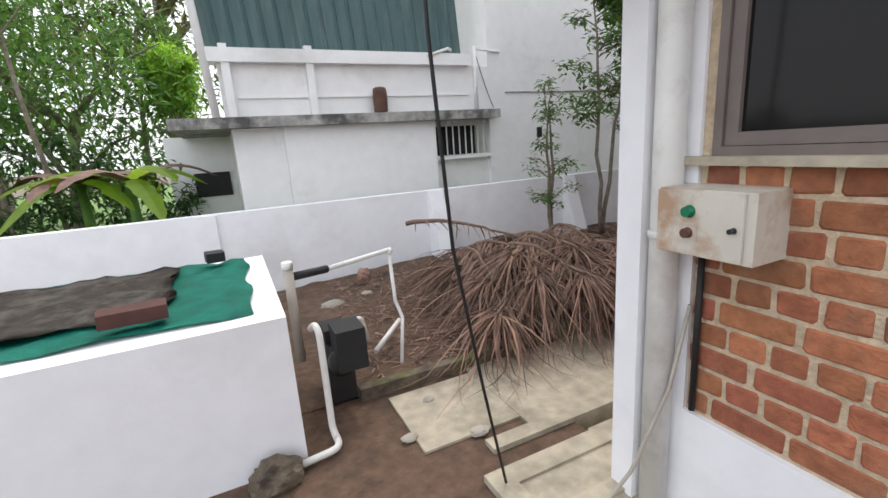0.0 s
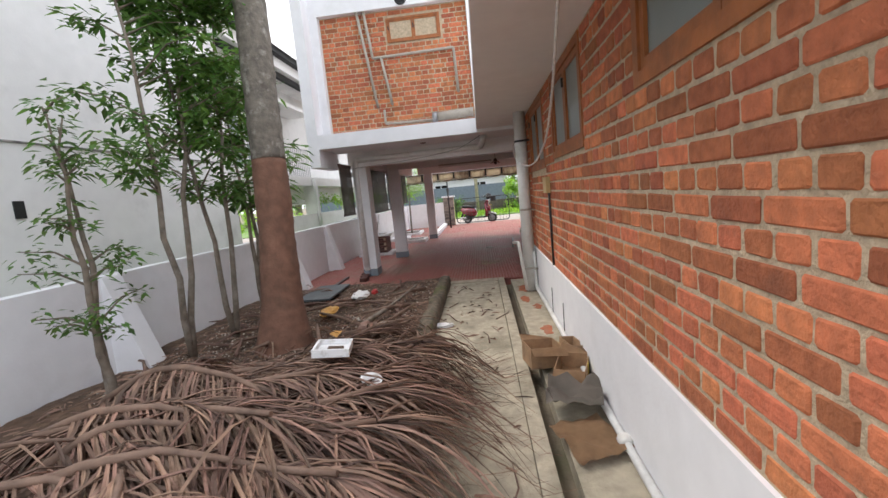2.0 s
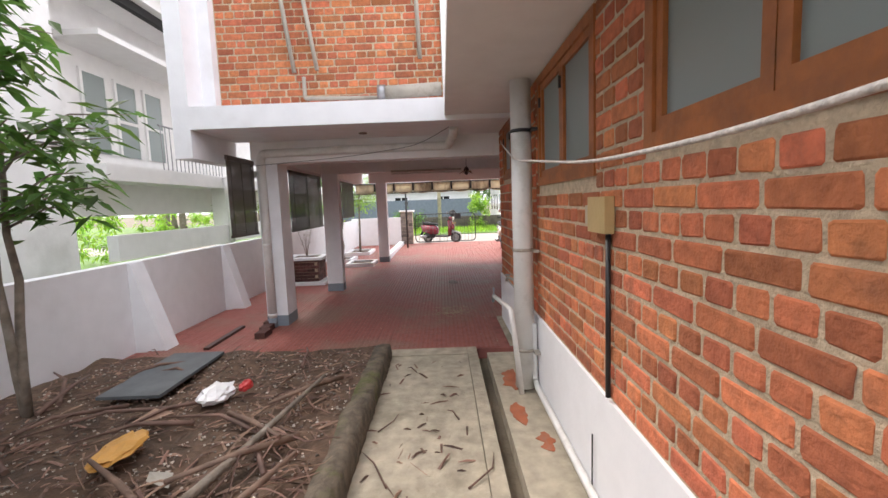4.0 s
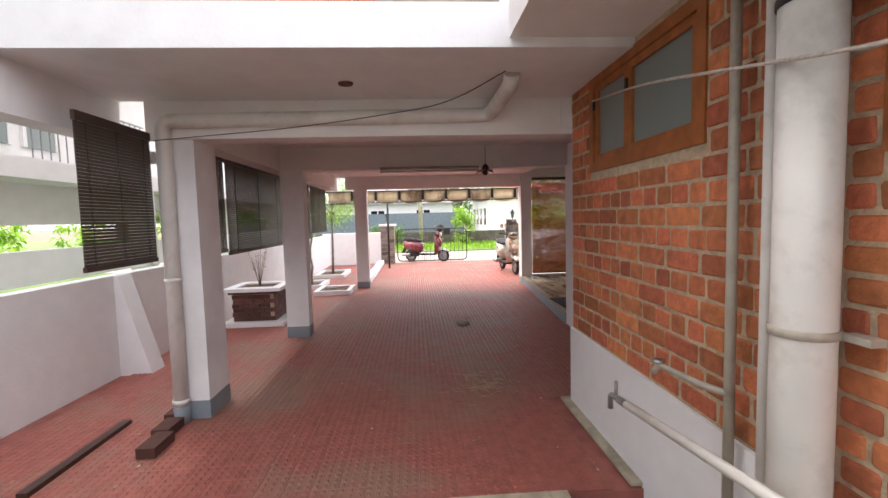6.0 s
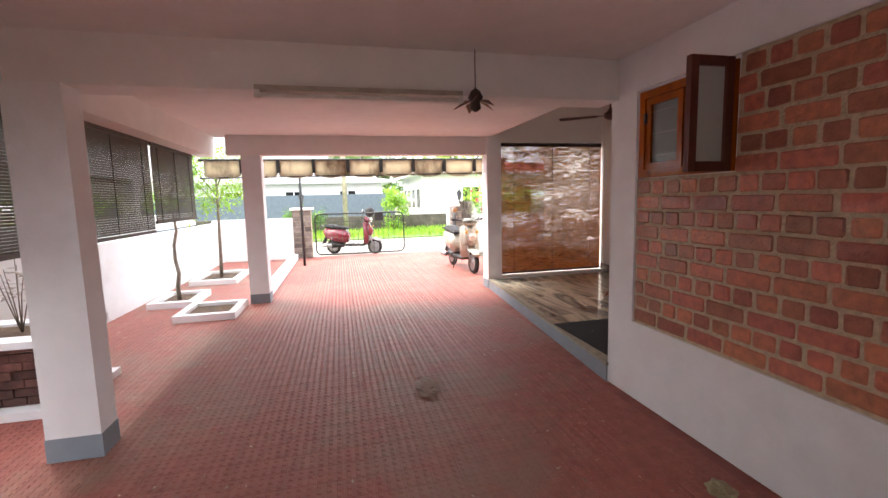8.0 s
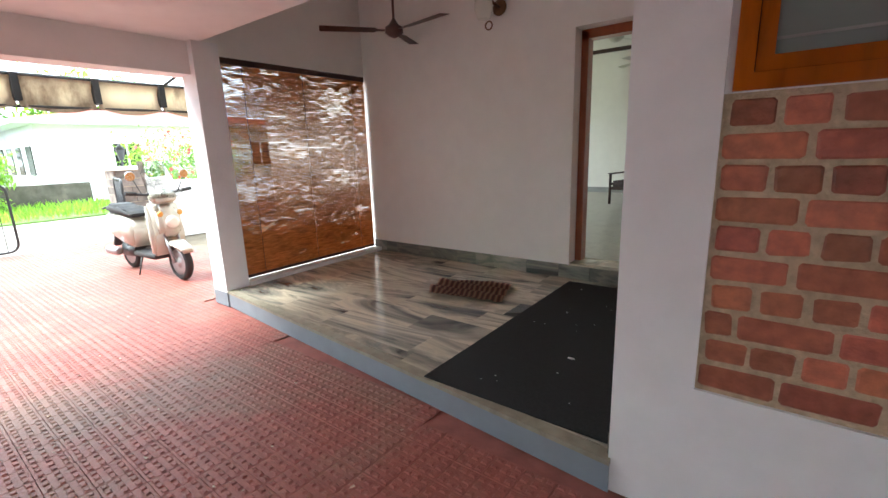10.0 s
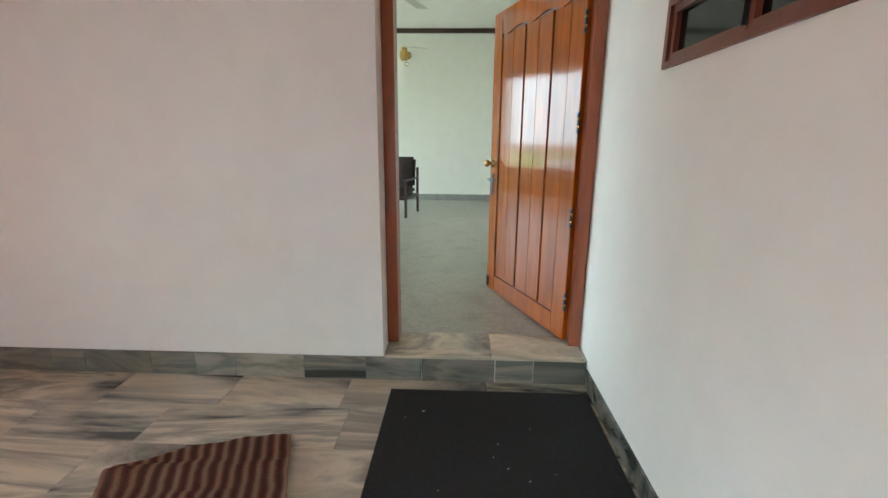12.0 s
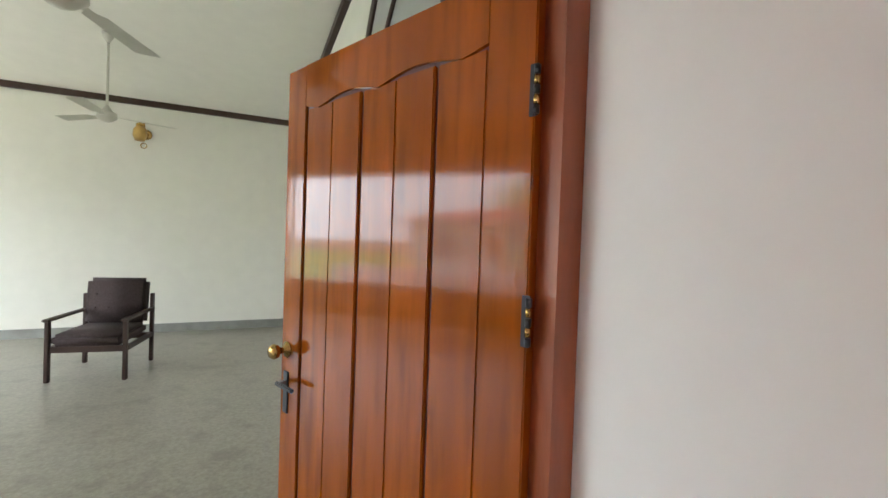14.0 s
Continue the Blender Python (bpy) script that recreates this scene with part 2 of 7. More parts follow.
def sag(a, b, drop, n=16):
    a, b = Vector(a), Vector(b)
    return [a.lerp(b, k / n) - Vector((0, 0, drop * 4 * (k / n) * (1 - k / n))) for k in range(n + 1)]


def cloud(bm, centre, size, count, leaf=0.12, seed=0, shell=0.35):
    """Many small bent leaves in clumps inside an uneven ellipsoid."""
    rng = random.Random(seed)
    clumps = []
    for _ in range(max(6, count // 40)):
        d = Vector([rng.gauss(0, 1) for _ in range(3)]).normalized() * rng.uniform(shell, 1.0) ** 0.6
        clumps.append(Vector([centre[i] + d[i] * size[i] for i in range(3)]))
    cs = max(min(size) * 0.3, 0.12)
    for _ in range(count):
        c = rng.choice(clumps)
        p = c + Vector([rng.gauss(0, cs * 0.6) for _ in range(3)])
        d = Vector([rng.gauss(0, 1), rng.gauss(0, 1), rng.gauss(-0.3, 0.7)]).normalized()
        add_leaf(bm, p, d, leaf * rng.uniform(0.6, 1.3), leaf * rng.uniform(0.2, 0.4), rng)


def add_leaf(bm, p, d, length, width, rng):
    side = d.cross(Vector((rng.uniform(-0.5, 0.5), rng.uniform(-0.5, 0.5), 1))).normalized()
    droop = Vector((0, 0, -0.18 * length))
    a = bm.verts.new(p)
    b = bm.verts.new(p + d * length * 0.45 + side * width * 0.5)
    c = bm.verts.new(p + d * length * 0.45 - side * width * 0.5)
    e = bm.verts.new(p + d * length + droop)
    bm.faces.new((a, b, e, c))


# ---- ground ----
structure("ground", material("ground_soil", (0.17, 0.14, 0.10), 0.97, vary=0.3, scale=3, stain=(0.10, 0.13, 0.05), stain_amt=0.6, stain_scale=0.4, bump=0.5),
          [((-400, -400, -0.6), (400, 400, -0.12))])
bm = bmesh.new()
add_prism(bm, [(7.75, 1.0), (8.88, 1.0), (8.88, 0.2), (11.4, 0.2), (15.3, -0.2), (20.2, -1.2), (20.6, 5.4), (7.75, 5.4)], -0.3, -0.012)
part("driveway_bed", bm, material("paver_joint", (0.30, 0.10, 0.08), 0.8), kind="structure")
structure("path", concrete, [((0.28, 1.75, -0.3), (0.9, 2.36, -0.004)), ((0.9, 1.66, -0.3), (7.75, 2.42, 0.0))], 0.006)
structure("drain_edge_slab", concrete, [((1.15, 1.13, -0.3), (7.6, 1.46, -0.005)), ((0.6, 1.56, -0.3), (7.75, 1.655, 0.012))], 0.005)
structure("driveway_kerb", concrete, [((7.55, 1.66, -0.2), (7.75, 5.2, 0.012))], 0.01)
structure("yard_west", earth, [((-6.0, -6.0, -0.3), (1.15, 2.5, -0.02))])
for k, (a, b) in enumerate((((0.45, 1.30), (1.45, 1.42)), ((0.45, 0.72), (0.57, 1.30)), ((0.70, 1.02), (1.2, 1.10)))):
    structure("chamber_rim", concrete, [((a[0], a[1], -0.2), (b[0], b[1], 0.02 + 0.003 * k))], 0.008)
structure("chamber_slab", concrete, [((0.57, 0.72, -0.2), (1.06, 1.02, 0.006)), ((0.57, 1.10, -0.2), (1.15, 1.30, 0.006))], 0.006)
bm = bmesh.new()
rings = []
for i in range(119):
    x = 1.6 + 5.9 * i / 118
    e = lambda k: 0.022 * noise.noise(Vector((x * 4, k * 3.1, 1))) + 0.012 * noise.noise(Vector((x * 15, k * 2.3, 7)))
    top = 0.15 + 0.05 * noise.noise(Vector((x * 1.6, 0, 4)))
    rings.append([bm.verts.new(p) for p in ((x, 2.42 + e(1), -0.1), (x, 2.415 + e(2), top * 0.5), (x, 2.43 + e(3), top + e(4)), (x, 2.49 + e(5), top + 0.012 + e(6)), (x, 2.57 + e(7), top + e(8)), (x, 2.60, -0.1))])
for a, b in zip(rings, rings[1:]):
    for k in range(5):
        bm.faces.new((a[k], b[k], b[k + 1], a[k + 1])).smooth = True
part("bed_kerb", bm, moss, kind="structure")
structure("bed_edge", moss, [((0.12, 2.43, -0.2), (1.6, 2.51, 0.07))], 0.015)
structure("road", material("road_asphalt", (0.30, 0.27, 0.24), 0.9, vary=0.15, scale=8, stain=(0.36, 0.27, 0.2), stain_amt=0.6, stain_scale=0.5, bump=0.3),
          [((20.55, -60, -0.3), (26.0, 60, -0.08))])
structure("verge", grass_m, [((26.0, -60, -0.3), (60.0, 60, -0.04))])
structure("neighbour_ground", grass_m, [((-40, 5.6, -0.3), (20.2, 40, 0.0))])
structure("land_west", earth, [((-40, -20, -0.3), (-6.0, 5.4, -0.02))])

# ---- boundary wall ----
def boundary_y(x):
    return 5.36 - (x - 6.0) * 0.013
bm = bmesh.new()
add_prism(bm, [(-12, boundary_y(-12)), (20.4, boundary_y(20.4)), (20.4, boundary_y(20.4) + 0.15), (-12, boundary_y(-12) + 0.15)], -0.3, 0.995)
part("boundary_wall", bm, white_out, kind="structure")
def buttress(x, reach):
    y, bm = boundary_y(x), bmesh.new()
    side = [(y + 0.0, -0.1), (y - reach, -0.1), (y - 0.03, 0.988), (y + 0.0, 0.988)]
    a, b = [bm.verts.new((x - 0.11, p, q)) for p, q in side], [bm.verts.new((x + 0.11, p, q)) for p, q in side]
    bm.faces.new(a), bm.faces.new(b[::-1])
    for k in range(4):
        bm.faces.new((a[k], b[k], b[(k + 1) % 4], a[(k + 1) % 4]))
    tagged(part("wall_buttress", bm, white_out, None, "white painted sloping masonry buttress against the boundary wall", 0.004), category="buttress", group="wall buttresses")
for x, reach in ((-0.75, 0.06), (2.1, 0.42), (4.45, 0.42), (8.15, 0.38), (10.15, 0.33)):
    buttress(x, reach)

# ---- house: walls ----
def wall(name, mat, axis, a0, a1, b0, b1, z0, z1, holes=()):
    """A wall along x or y from a0 to a1, b0 to b1 thick, with openings (a0, a1, z0, z1)."""
    bm = bmesh.new()
    cuts = sorted({a0, a1, *[v for h in holes for v in h[:2]]})
    for u, v in zip(cuts, cuts[1:]):
        zs = z0
        for h in sorted([h for h in holes if h[0] <= u and h[1] >= v], key=lambda h: h[2]) + [(0, 0, z1, z1)]:
            if h[2] > zs + 1e-6:
                lo, hi = ((u, b0, zs), (v, b1, h[2])) if axis == "x" else ((b0, u, zs), (b1, v, h[2]))
                add_box(bm, lo, hi)
            zs = h[3]
    bmesh.ops.remove_doubles(bm, verts=bm.verts, dist=1e-5)
    return part(name, bm, mat, kind="structure")


WIN_B = [(1.30, 2.66, 1.82, 2.40), (3.64, 4.85, 1.67, 2.40), (5.37, 6.60, 1.62, 2.40), (7.30, 8.50, 1.76, 2.38)]
wall("wall_north", mortar, "x", 1.30, 8.86, 0.92, 1.118, 0.0, 2.42, WIN_B)
wall("wall_west", mortar, "y", -5.0, 0.92, 1.08, 1.28, 0.0, 2.6, [(-0.9, 0.80, 1.50, 2.45)])
structure("wall_west_pilaster", white_out, [((0.955, 0.985, -0.1), (1.298, 1.10, 2.6)), ((1.062, 0.84, -0.1), (1.30, 0.985, 2.6))])
structure("plinth", white_out, [((1.30, 1.118, -0.1), (8.875, 1.136, 0.60)), ((1.058, -5.0, -0.1), (1.08, 0.84, 0.50))], 0.003)
structure("wall_north_white_corner", white_out, [((8.86, 0.32, 0), (8.875, 1.118, 2.42))])
wall("wall_recess", white_out, "x", 8.875, 11.33, 0.10, 0.30, 0.0, 3.4, [(10.30, 11.03, 1.56, 2.12)])
structure("wall_recess_render", white_out, [((8.875, 0.30, 0.0), (11.33, 0.32, 0.555)), ((11.05, 0.30, 0.555), (11.33, 0.32, 3.0)), ((8.875, 0.30, 2.14), (11.05, 0.32, 3.0))])
structure("recess_mortar", mortar, [((8.88, 0.30, 0.555), (11.05, 0.304, 1.555)), ((8.88, 0.30, 1.555), (10.27, 0.304, 2.14))])
wall("wall_porch_west", white_in, "y", -2.05, 0.10, 11.13, 11.33, 0.0, 3.4, [(-1.50, -0.20, 1.70, 1.92)])
wall("wall_porch_south", white_in, "x", 7.0, 15.5, -2.30, -2.05, 0.0, 3.4, [(11.33, 12.45, 0.285, 2.42)])
wall("wall_porch_east", white_in, "y", -2.05, 0.0, 15.14, 15.30, 2.32, 3.4)
structure("wall_porch_east_sill", white_in, [((15.0, -2.05, 0.15), (15.30, -0.2, 0.19))])
structure("eave_soffit", soffit_white, [((0.4, 0.4, 2.42), (8.1, 1.80, 2.60))], 0.005)
structure("upper_band", white_out, [((7.9, 1.84, 2.37), (8.9, 4.42, 2.60)), ((7.9, 4.42, 2.08), (8.9, 4.60, 4.9)), ((7.9, 1.0, 2.37), (8.9, 1.84, 2.60))], 0.005)
structure("upper_wall", mortar, [((8.32, 1.80, 2.60), (8.6, 4.42, 4.7))])
structure("upper_corner_wall", white_out, [((8.2, 1.66, 2.60), (8.6, 1.80, 4.9)), ((8.2, 4.28, 2.60), (8.32, 4.42, 4.9)), ((8.2, 1.80, 4.55), (8.32, 4.28, 4.9))])
structure("upper_floors", white_out, [((8.6, -2.3, 3.4), (15.6, 4.42, 6.2)), ((1.2, -6.0, 2.6), (8.6, 1.0, 3.6))])
structure("ceiling", soffit_white, [((8.9, -0.05, 2.40), (20.0 - 4.6, 4.3, 2.60)), ((8.9, -0.05, 2.60), (15.4, 0.05, 3.4))])
structure("porch_ceiling", soffit_white, [((11.0, -2.3, 3.30), (15.5, 0.0, 3.4))])
structure("beam", soffit_white, [((8.9, 0.9, 2.10), (9.15, 4.25, 2.40)), ((11.25, 0.32, 2.12), (11.5, 4.05, 2.40)), ((15.1, -0.02, 2.13), (15.35, 3.8, 2.40)),
                                 ((9.15, 4.0, 2.12), (15.35, 4.22, 2.40)), ((8.88, 0.32, 2.14), (9.15, 1.2, 2.40))], 0.004)

def column(x0, y0, x1, y1, top, label):
    c = thing("column", ((x0 + x1) / 2, (y0 + y1) / 2, 0), label, "column", "carport columns")
    quick("shaft", white_out, [((x0, y0, 0.14), (x1, y1, top))], c, bevel=0.006)
    quick("base_band", grey_paint, [((x0 - 0.004, y0 - 0.004, 0), (x1 + 0.004, y1 + 0.004, 0.14))], c, "grey painted base")
    return c
LC = "square white concrete column with grey base band"
column(8.92, 3.93, 9.27, 4.20, 2.12, LC + ", drain pipe alongside")
column(11.21, 3.72, 11.40, 4.0, 2.12, LC)
column(15.13, 3.36, 15.38, 3.62, 2.13, LC)
column(15.02, -0.20, 15.27, 0.03, 2.40, LC + " at the porch corner")

# ---- porch ----
bm = bmesh.new()
add_prism(bm, [(11.33, -2.05), (15.35, -2.05), (15.35, -0.02), (11.33, 0.32)], -0.1, 0.135)
part("porch_floor", bm, concrete, kind="structure")

# ---- room ----
structure("room_floor", material("terrazzo", (0.32, 0.30, 0.25), 0.28, vary=0.18, scale=45, stain=(0.20, 0.18, 0.15), stain_amt=0.6, stain_scale=4.5, bump=0.05), [((9.0, -9.3, 0.0), (18.0, -2.30, 0.30))])
structure("room_wall_far", cream_in, [((10.85, -9.0, 0.3), (17.8, -8.8, 3.55))])
structure("room_wall_gable", cream_in, [((10.85, -9.0, 0.3), (11.05, -2.32, 3.9))])
# east wall is out of view; its opening is assumed, beside the fill lamp
wall("room_wall_east", cream_in, "y", -9.0, -2.3, 17.6, 17.8, 0.3, 4.1, [(-8.2, -3.4, 0.9, 2.9)])
bm = bmesh.new()
for (ya, za), (yb, zb) in (((-9.0, 3.47), (-5.6, 3.98)), ((-5.6, 3.98), (-2.2, 3.47))):
    v = [bm.verts.new(p) for p in ((10.85, ya, za), (17.8, ya, za), (17.8, yb, zb), (10.85, yb, zb), (10.85, ya, za + 0.12), (17.8, ya, za + 0.12), (17.8, yb, zb + 0.12), (10.85, yb, zb + 0.12))]
    for q in ((0, 3, 2, 1), (4, 5, 6, 7), (0, 1, 5, 4), (1, 2, 6, 5), (2, 3, 7, 6), (3, 0, 4, 7)):
        bm.faces.new([v[i] for i in q])
part("room_ceiling", bm, cream_in, kind="structure")
structure("room_wall_near", cream_in, [((12.45, -2.32, 0.3), (17.8, -2.301, 3.52)), ((10.85, -2.32, 0.3), (11.33, -2.301, 3.52)), ((11.33, -2.32, 2.42), (12.45, -2.301, 3.52))])
structure("crown_rail", dark_wood, [((11.05, -8.8, 3.43), (17.6, -8.75, 3.52))])

# ---- garden bed ----
def ground_z(x, y):
    return 0.10 + 0.05 * noise.noise(Vector((x * 1.3, y * 1.3, 0))) + 0.025 * noise.noise(Vector((x * 5, y * 5, 3))) - 0.10 * max(0, min(1, (1.8 - x) / 1.6))

bm = bmesh.new()
nx, ny = 110, 44
grid = [[bm.verts.new((-0.28 + 7.84 * i / nx, 2.5 + 2.86 * j / ny, ground_z(-0.28 + 7.84 * i / nx, 2.5 + 2.86 * j / ny))) for j in range(ny + 1)] for i in range(nx + 1)]
for i in range(nx):
    for j in range(ny):
        bm.faces.new((grid[i][j], grid[i + 1][j], grid[i + 1][j + 1], grid[i][j + 1])).smooth = True
part("bed_soil", bm, earth, kind="structure")

# ---- palm ----
def palm():
    t = thing("coconut_palm", (4.69, 3.88, 0.1), "coconut palm with red-brown foot and grey ringed trunk above", "palm tree")
    rng = random.Random(4)
    def line(z):
        return (4.71 + 0.18 * z ** 0.8 * 0.6, 3.89 - 0.02 * z + 0.03 * max(0, z - 1.4), z)
    for name, mat, z0, z1, lab in (("trunk_foot", trunk_red, 0.0, 1.95, "red-brown peeling foot of the trunk"), ("trunk_upper", trunk_grey, 1.95, 6.5, "grey ringed bark with lichen")):
        bm, pts, rs = bmesh.new(), [], []
        n = int((z1 - z0) / 0.055)
        for k in range(n + 1):
            z = z0 + (z1 - z0) * k / n
            pts.append(line(z))
            r = 0.163 + 0.15 * math.exp(-z / 0.42) if z < 1.95 else 0.160 - 0.008 * (z - 1.95)
            if z >= 1.95:
                r += 0.006 * (k % 3 == 0) + rng.uniform(-0.004, 0.004)
            else:
                r += 0.006 * (k % 4 == 0) + 0.004 * math.sin(z * 9)
            rs.append(r)
        add_tube(bm, pts, rs, 20)
        part(name, bm, mat, t, lab)
    bm = bmesh.new()
    for k in range(16):
        a = 2 * math.pi * k / 16 + rng.uniform(-0.2, 0.2)
        top = Vector(line(6.5))
        pts = [top + Vector((math.cos(a) * 2.6 * s, math.sin(a) * 2.6 * s, 1.6 * s - 2.6 * s * s * rng.uniform(0.7, 1.1))) for s in [q / 10 for q in range(11)]]
        frond_leaflets(bm, pts, 0.6, 0.03, rng, 60, 0.3)
    part("crown", bm, leaf_dark, t, "green palm crown", kind="stuff")

def frond_leaflets(bm, pts, length, width, rng, count, droop, thick=True):
    """Narrow strips either side of a stem."""
    n = len(pts) - 1
    for k in range(count):
        s = 0.08 + 0.92 * (k // 2) / (count / 2)
        i = min(int(s * n), n - 1)
        p = pts[i].lerp(pts[i + 1], s * n - i)
        d = (pts[i + 1] - pts[i]).normalized()
        side = d.cross(Vector((0, 0, 1)))
        side = (side.normalized() if side.length > 0.05 else Vector((1, 0, 0))) * (1 if k % 2 else -1)
        ln = length * (0.55 + 0.45 * math.sin(math.pi * min(1, s * 0.95 + 0.05))) * rng.uniform(0.7, 1.15)
        out = (side * rng.uniform(0.7, 1.0) + d * rng.uniform(0.3, 0.8) + Vector((0, 0, rng.uniform(-0.15, 0.2)))).normalized()
        w = width * rng.uniform(0.6, 1.2)
        across = out.cross(Vector((0, 0, 1))).normalized()
        prev, q, v = None, p.copy(), out.copy()
        for m in range(5):
            ww = w * (0.55, 1.0, 0.9, 0.6, 0.1)[m] * 0.5
            tilt = Vector((0, 0, ww * 0.8))
            ring = (bm.verts.new(q - across * ww + tilt), bm.verts.new(q), bm.verts.new(q + across * ww + tilt))
            if prev:
                bm.faces.new((prev[0], prev[1], ring[1], ring[0]))
                bm.faces.new((prev[1], prev[2], ring[2], ring[1]))
            prev = ring
            v = (v + Vector((rng.uniform(-0.2, 0.2), rng.uniform(-0.2, 0.2), -droop * rng.uniform(0.5, 1.4)))).normalized()
            q = q + v * ln / 4
            if q.z < 0.03:
                q.z = 0.03 + rng.uniform(0, 0.03)
                v.z = abs(v.z) * 0.1

palm()

# ---- dry fronds ----
def dry_frond(kind, a, b, top, length=0.62, count=110, seed=0, droop=0.45, label=""):
    """A dead frond bent from a over a height top to b."""
    rng = random.Random(seed)
    a, b = Vector(a), Vector(b)
    t = thing("dry_palm_frond", tuple(a), label or "dry brown drooping palm frond in the heap on the bed", "palm frond", "heap of dry fronds")
    pts = [a.lerp(b, k / 14) + Vector((rng.uniform(-0.02, 0.02), rng.uniform(-0.02, 0.02), top * math.sin(math.pi * (k / 14) ** 0.85))) for k in range(15)]
    for p in pts:
        p.z = max(p.z, 0.05)
    bm = bmesh.new()
    add_tube(bm, pts, [0.028 - 0.0016 * k for k in range(15)], 7)
    part("stem", bm, dry, t)
    bm = bmesh.new()
    frond_leaflets(bm, pts, length, 0.018, rng, int(count * 1.35), droop)
    part("leaflets", bm, dry, t, kind="stuff")

dark_brick = material("dark_old_brick", (0.085, 0.035, 0.028), 0.9, vary=0.3)
rng = random.Random(11)
for k in range(17):
    x = 1.75 + 0.135 * k + rng.uniform(-0.15, 0.15)
    h = 0.50 - 0.03 * abs(k - 4) + rng.uniform(-0.07, 0.07)
    dry_frond(0, (x + rng.uniform(-0.5, 0.5), 4.35 + rng.uniform(-0.4, 0.3), 0.15), (x + rng.uniform(-0.6, 0.6), 2.35 + rng.uniform(-0.15, 0.35), 0.12), max(h, 0.1), 0.58, 120, 20 + k, 0.5)
for k in range(5):
    x = 1.9 + 0.4 * k
    dry_frond(0, (x - 0.6, 2.9 + rng.uniform(-0.2, 0.5), 0.35 - 0.02 * k), (x + 1.0, 3.3 + rng.uniform(-0.5, 0.6), 0.2), 0.12, 0.5, 110, 60 + k, 0.3)
def sheaf(at, angle, n, length, seed, up=0.25, fan=0.55):
    """A bunch of long dead leaflets fanning out of a broken stem."""
    rng = random.Random(seed)
    t = thing("dry_palm_frond", at, "broken dry brown palm frond with long hanging leaflets, on the heap", "palm frond", "heap of dry fronds")
    d0 = Vector((math.cos(angle), math.sin(angle), 0))
    b = Vector(at)
    tube("stem", dry, [b - d0 * 0.35 + Vector((0, 0, -0.05)), b, b + d0 * 0.35 + Vector((0, 0, 0.02))], [0.022, 0.018, 0.012], t, sides=7)
    bm = bmesh.new()
    for _ in range(n):
        s = rng.uniform(-0.3, 0.35)
        p = b + d0 * s
        a = angle + rng.gauss(0, fan)
        v = Vector((math.cos(a), math.sin(a), up * rng.uniform(0.2, 1.6))).normalized()
        w = rng.uniform(0.008, 0.019)
        ac = v.cross(Vector((0, 0, 1))).normalized()
        ln, prev, q = length * rng.uniform(0.55, 1.2), None, p.copy()
        curl = rng.uniform(-0.12, 0.12)
        for m in range(8):
            ww = w * (0.6, 1.0, 1.0, 0.9, 0.75, 0.55, 0.35, 0.1)[m] * 0.5
            up_ = Vector((0, 0, ww * 0.9))
            rg = (bm.verts.new(q - ac * ww + up_), bm.verts.new(q), bm.verts.new(q + ac * ww + up_))
            if prev:
                bm.faces.new((prev[0], prev[1], rg[1], rg[0])); bm.faces.new((prev[1], prev[2], rg[2], rg[1]))
            prev = rg
            v = (v + Vector((curl, -curl, -0.26 * rng.uniform(0.6, 1.4)))).normalized()
            q = q + v * ln / 7
            floor_ = 0.02 if q.y < 2.5 else ground_z(q.x, q.y) + 0.02
            if q.z < floor_ + 0.01:
                q.z = floor_ + rng.uniform(0.0, 0.04)
                v.z = abs(v.z) * 0.15
    part("leaflets", bm, dry, t, kind="stuff")
SH = [(1.75, 3.15, 0.42, -2.6), (1.9, 2.9, 0.48, -2.2), (2.1, 2.75, 0.5, -1.8), (2.35, 2.7, 0.5, -1.5), (2.6, 2.7, 0.5, -1.2), (2.95, 2.7, 0.45, -1.0), (3.3, 2.65, 0.42, -0.9), (3.7, 2.65, 0.38, -1.2),
      (1.8, 3.5, 0.42, 3.0), (2.1, 3.9, 0.42, 2.6), (2.0, 3.2, 0.58, -2.5), (2.4, 3.1, 0.60, -1.9), (2.8, 3.1, 0.55, -1.4), (3.2, 3.0, 0.5, -1.1), (3.9, 3.0, 0.38, -0.6), (2.5, 3.6, 0.55, 2.2), (3.1, 3.7, 0.45, 0.6), (1.5, 2.75, 0.3, -2.4),
      (4.3, 2.8, 0.3, -0.7), (4.7, 2.9, 0.26, -1.3), (5.1, 2.8, 0.24, -0.4), (5.5, 3.0, 0.22, 2.4), (4.4, 3.4, 0.28, 0.4), (5.9, 3.1, 0.2, -2.3), (5.3, 3.5, 0.2, 1.0), (4.6, 3.9, 0.22, 2.9), (6.4, 2.9, 0.2, 2.6)]
for k, (x, y, z, a) in enumerate(SH):
    sheaf((x, y, z), a, 125 if k < 18 else 12, 0.95 if k < 18 else 0.5, 900 + k)
for k in range(26):
    x, y, a, ln = rng.uniform(3.9, 7.3), rng.uniform(2.7, 4.9), rng.uniform(0, 3.1), rng.uniform(0.3, 0.9)
    tagged(tube("dry_stalk", dry, [(x, y, ground_z(x, y) + 0.03), (x + ln * 0.5 * math.cos(a), y + ln * 0.5 * math.sin(a), 0.19), (x + ln * math.cos(a + 0.15), y + ln * math.sin(a + 0.15), 0.16)], [0.018, 0.014, 0.006], sides=6), "dry brown stalk lying on the garden bed", "stalk", "dry stalks")
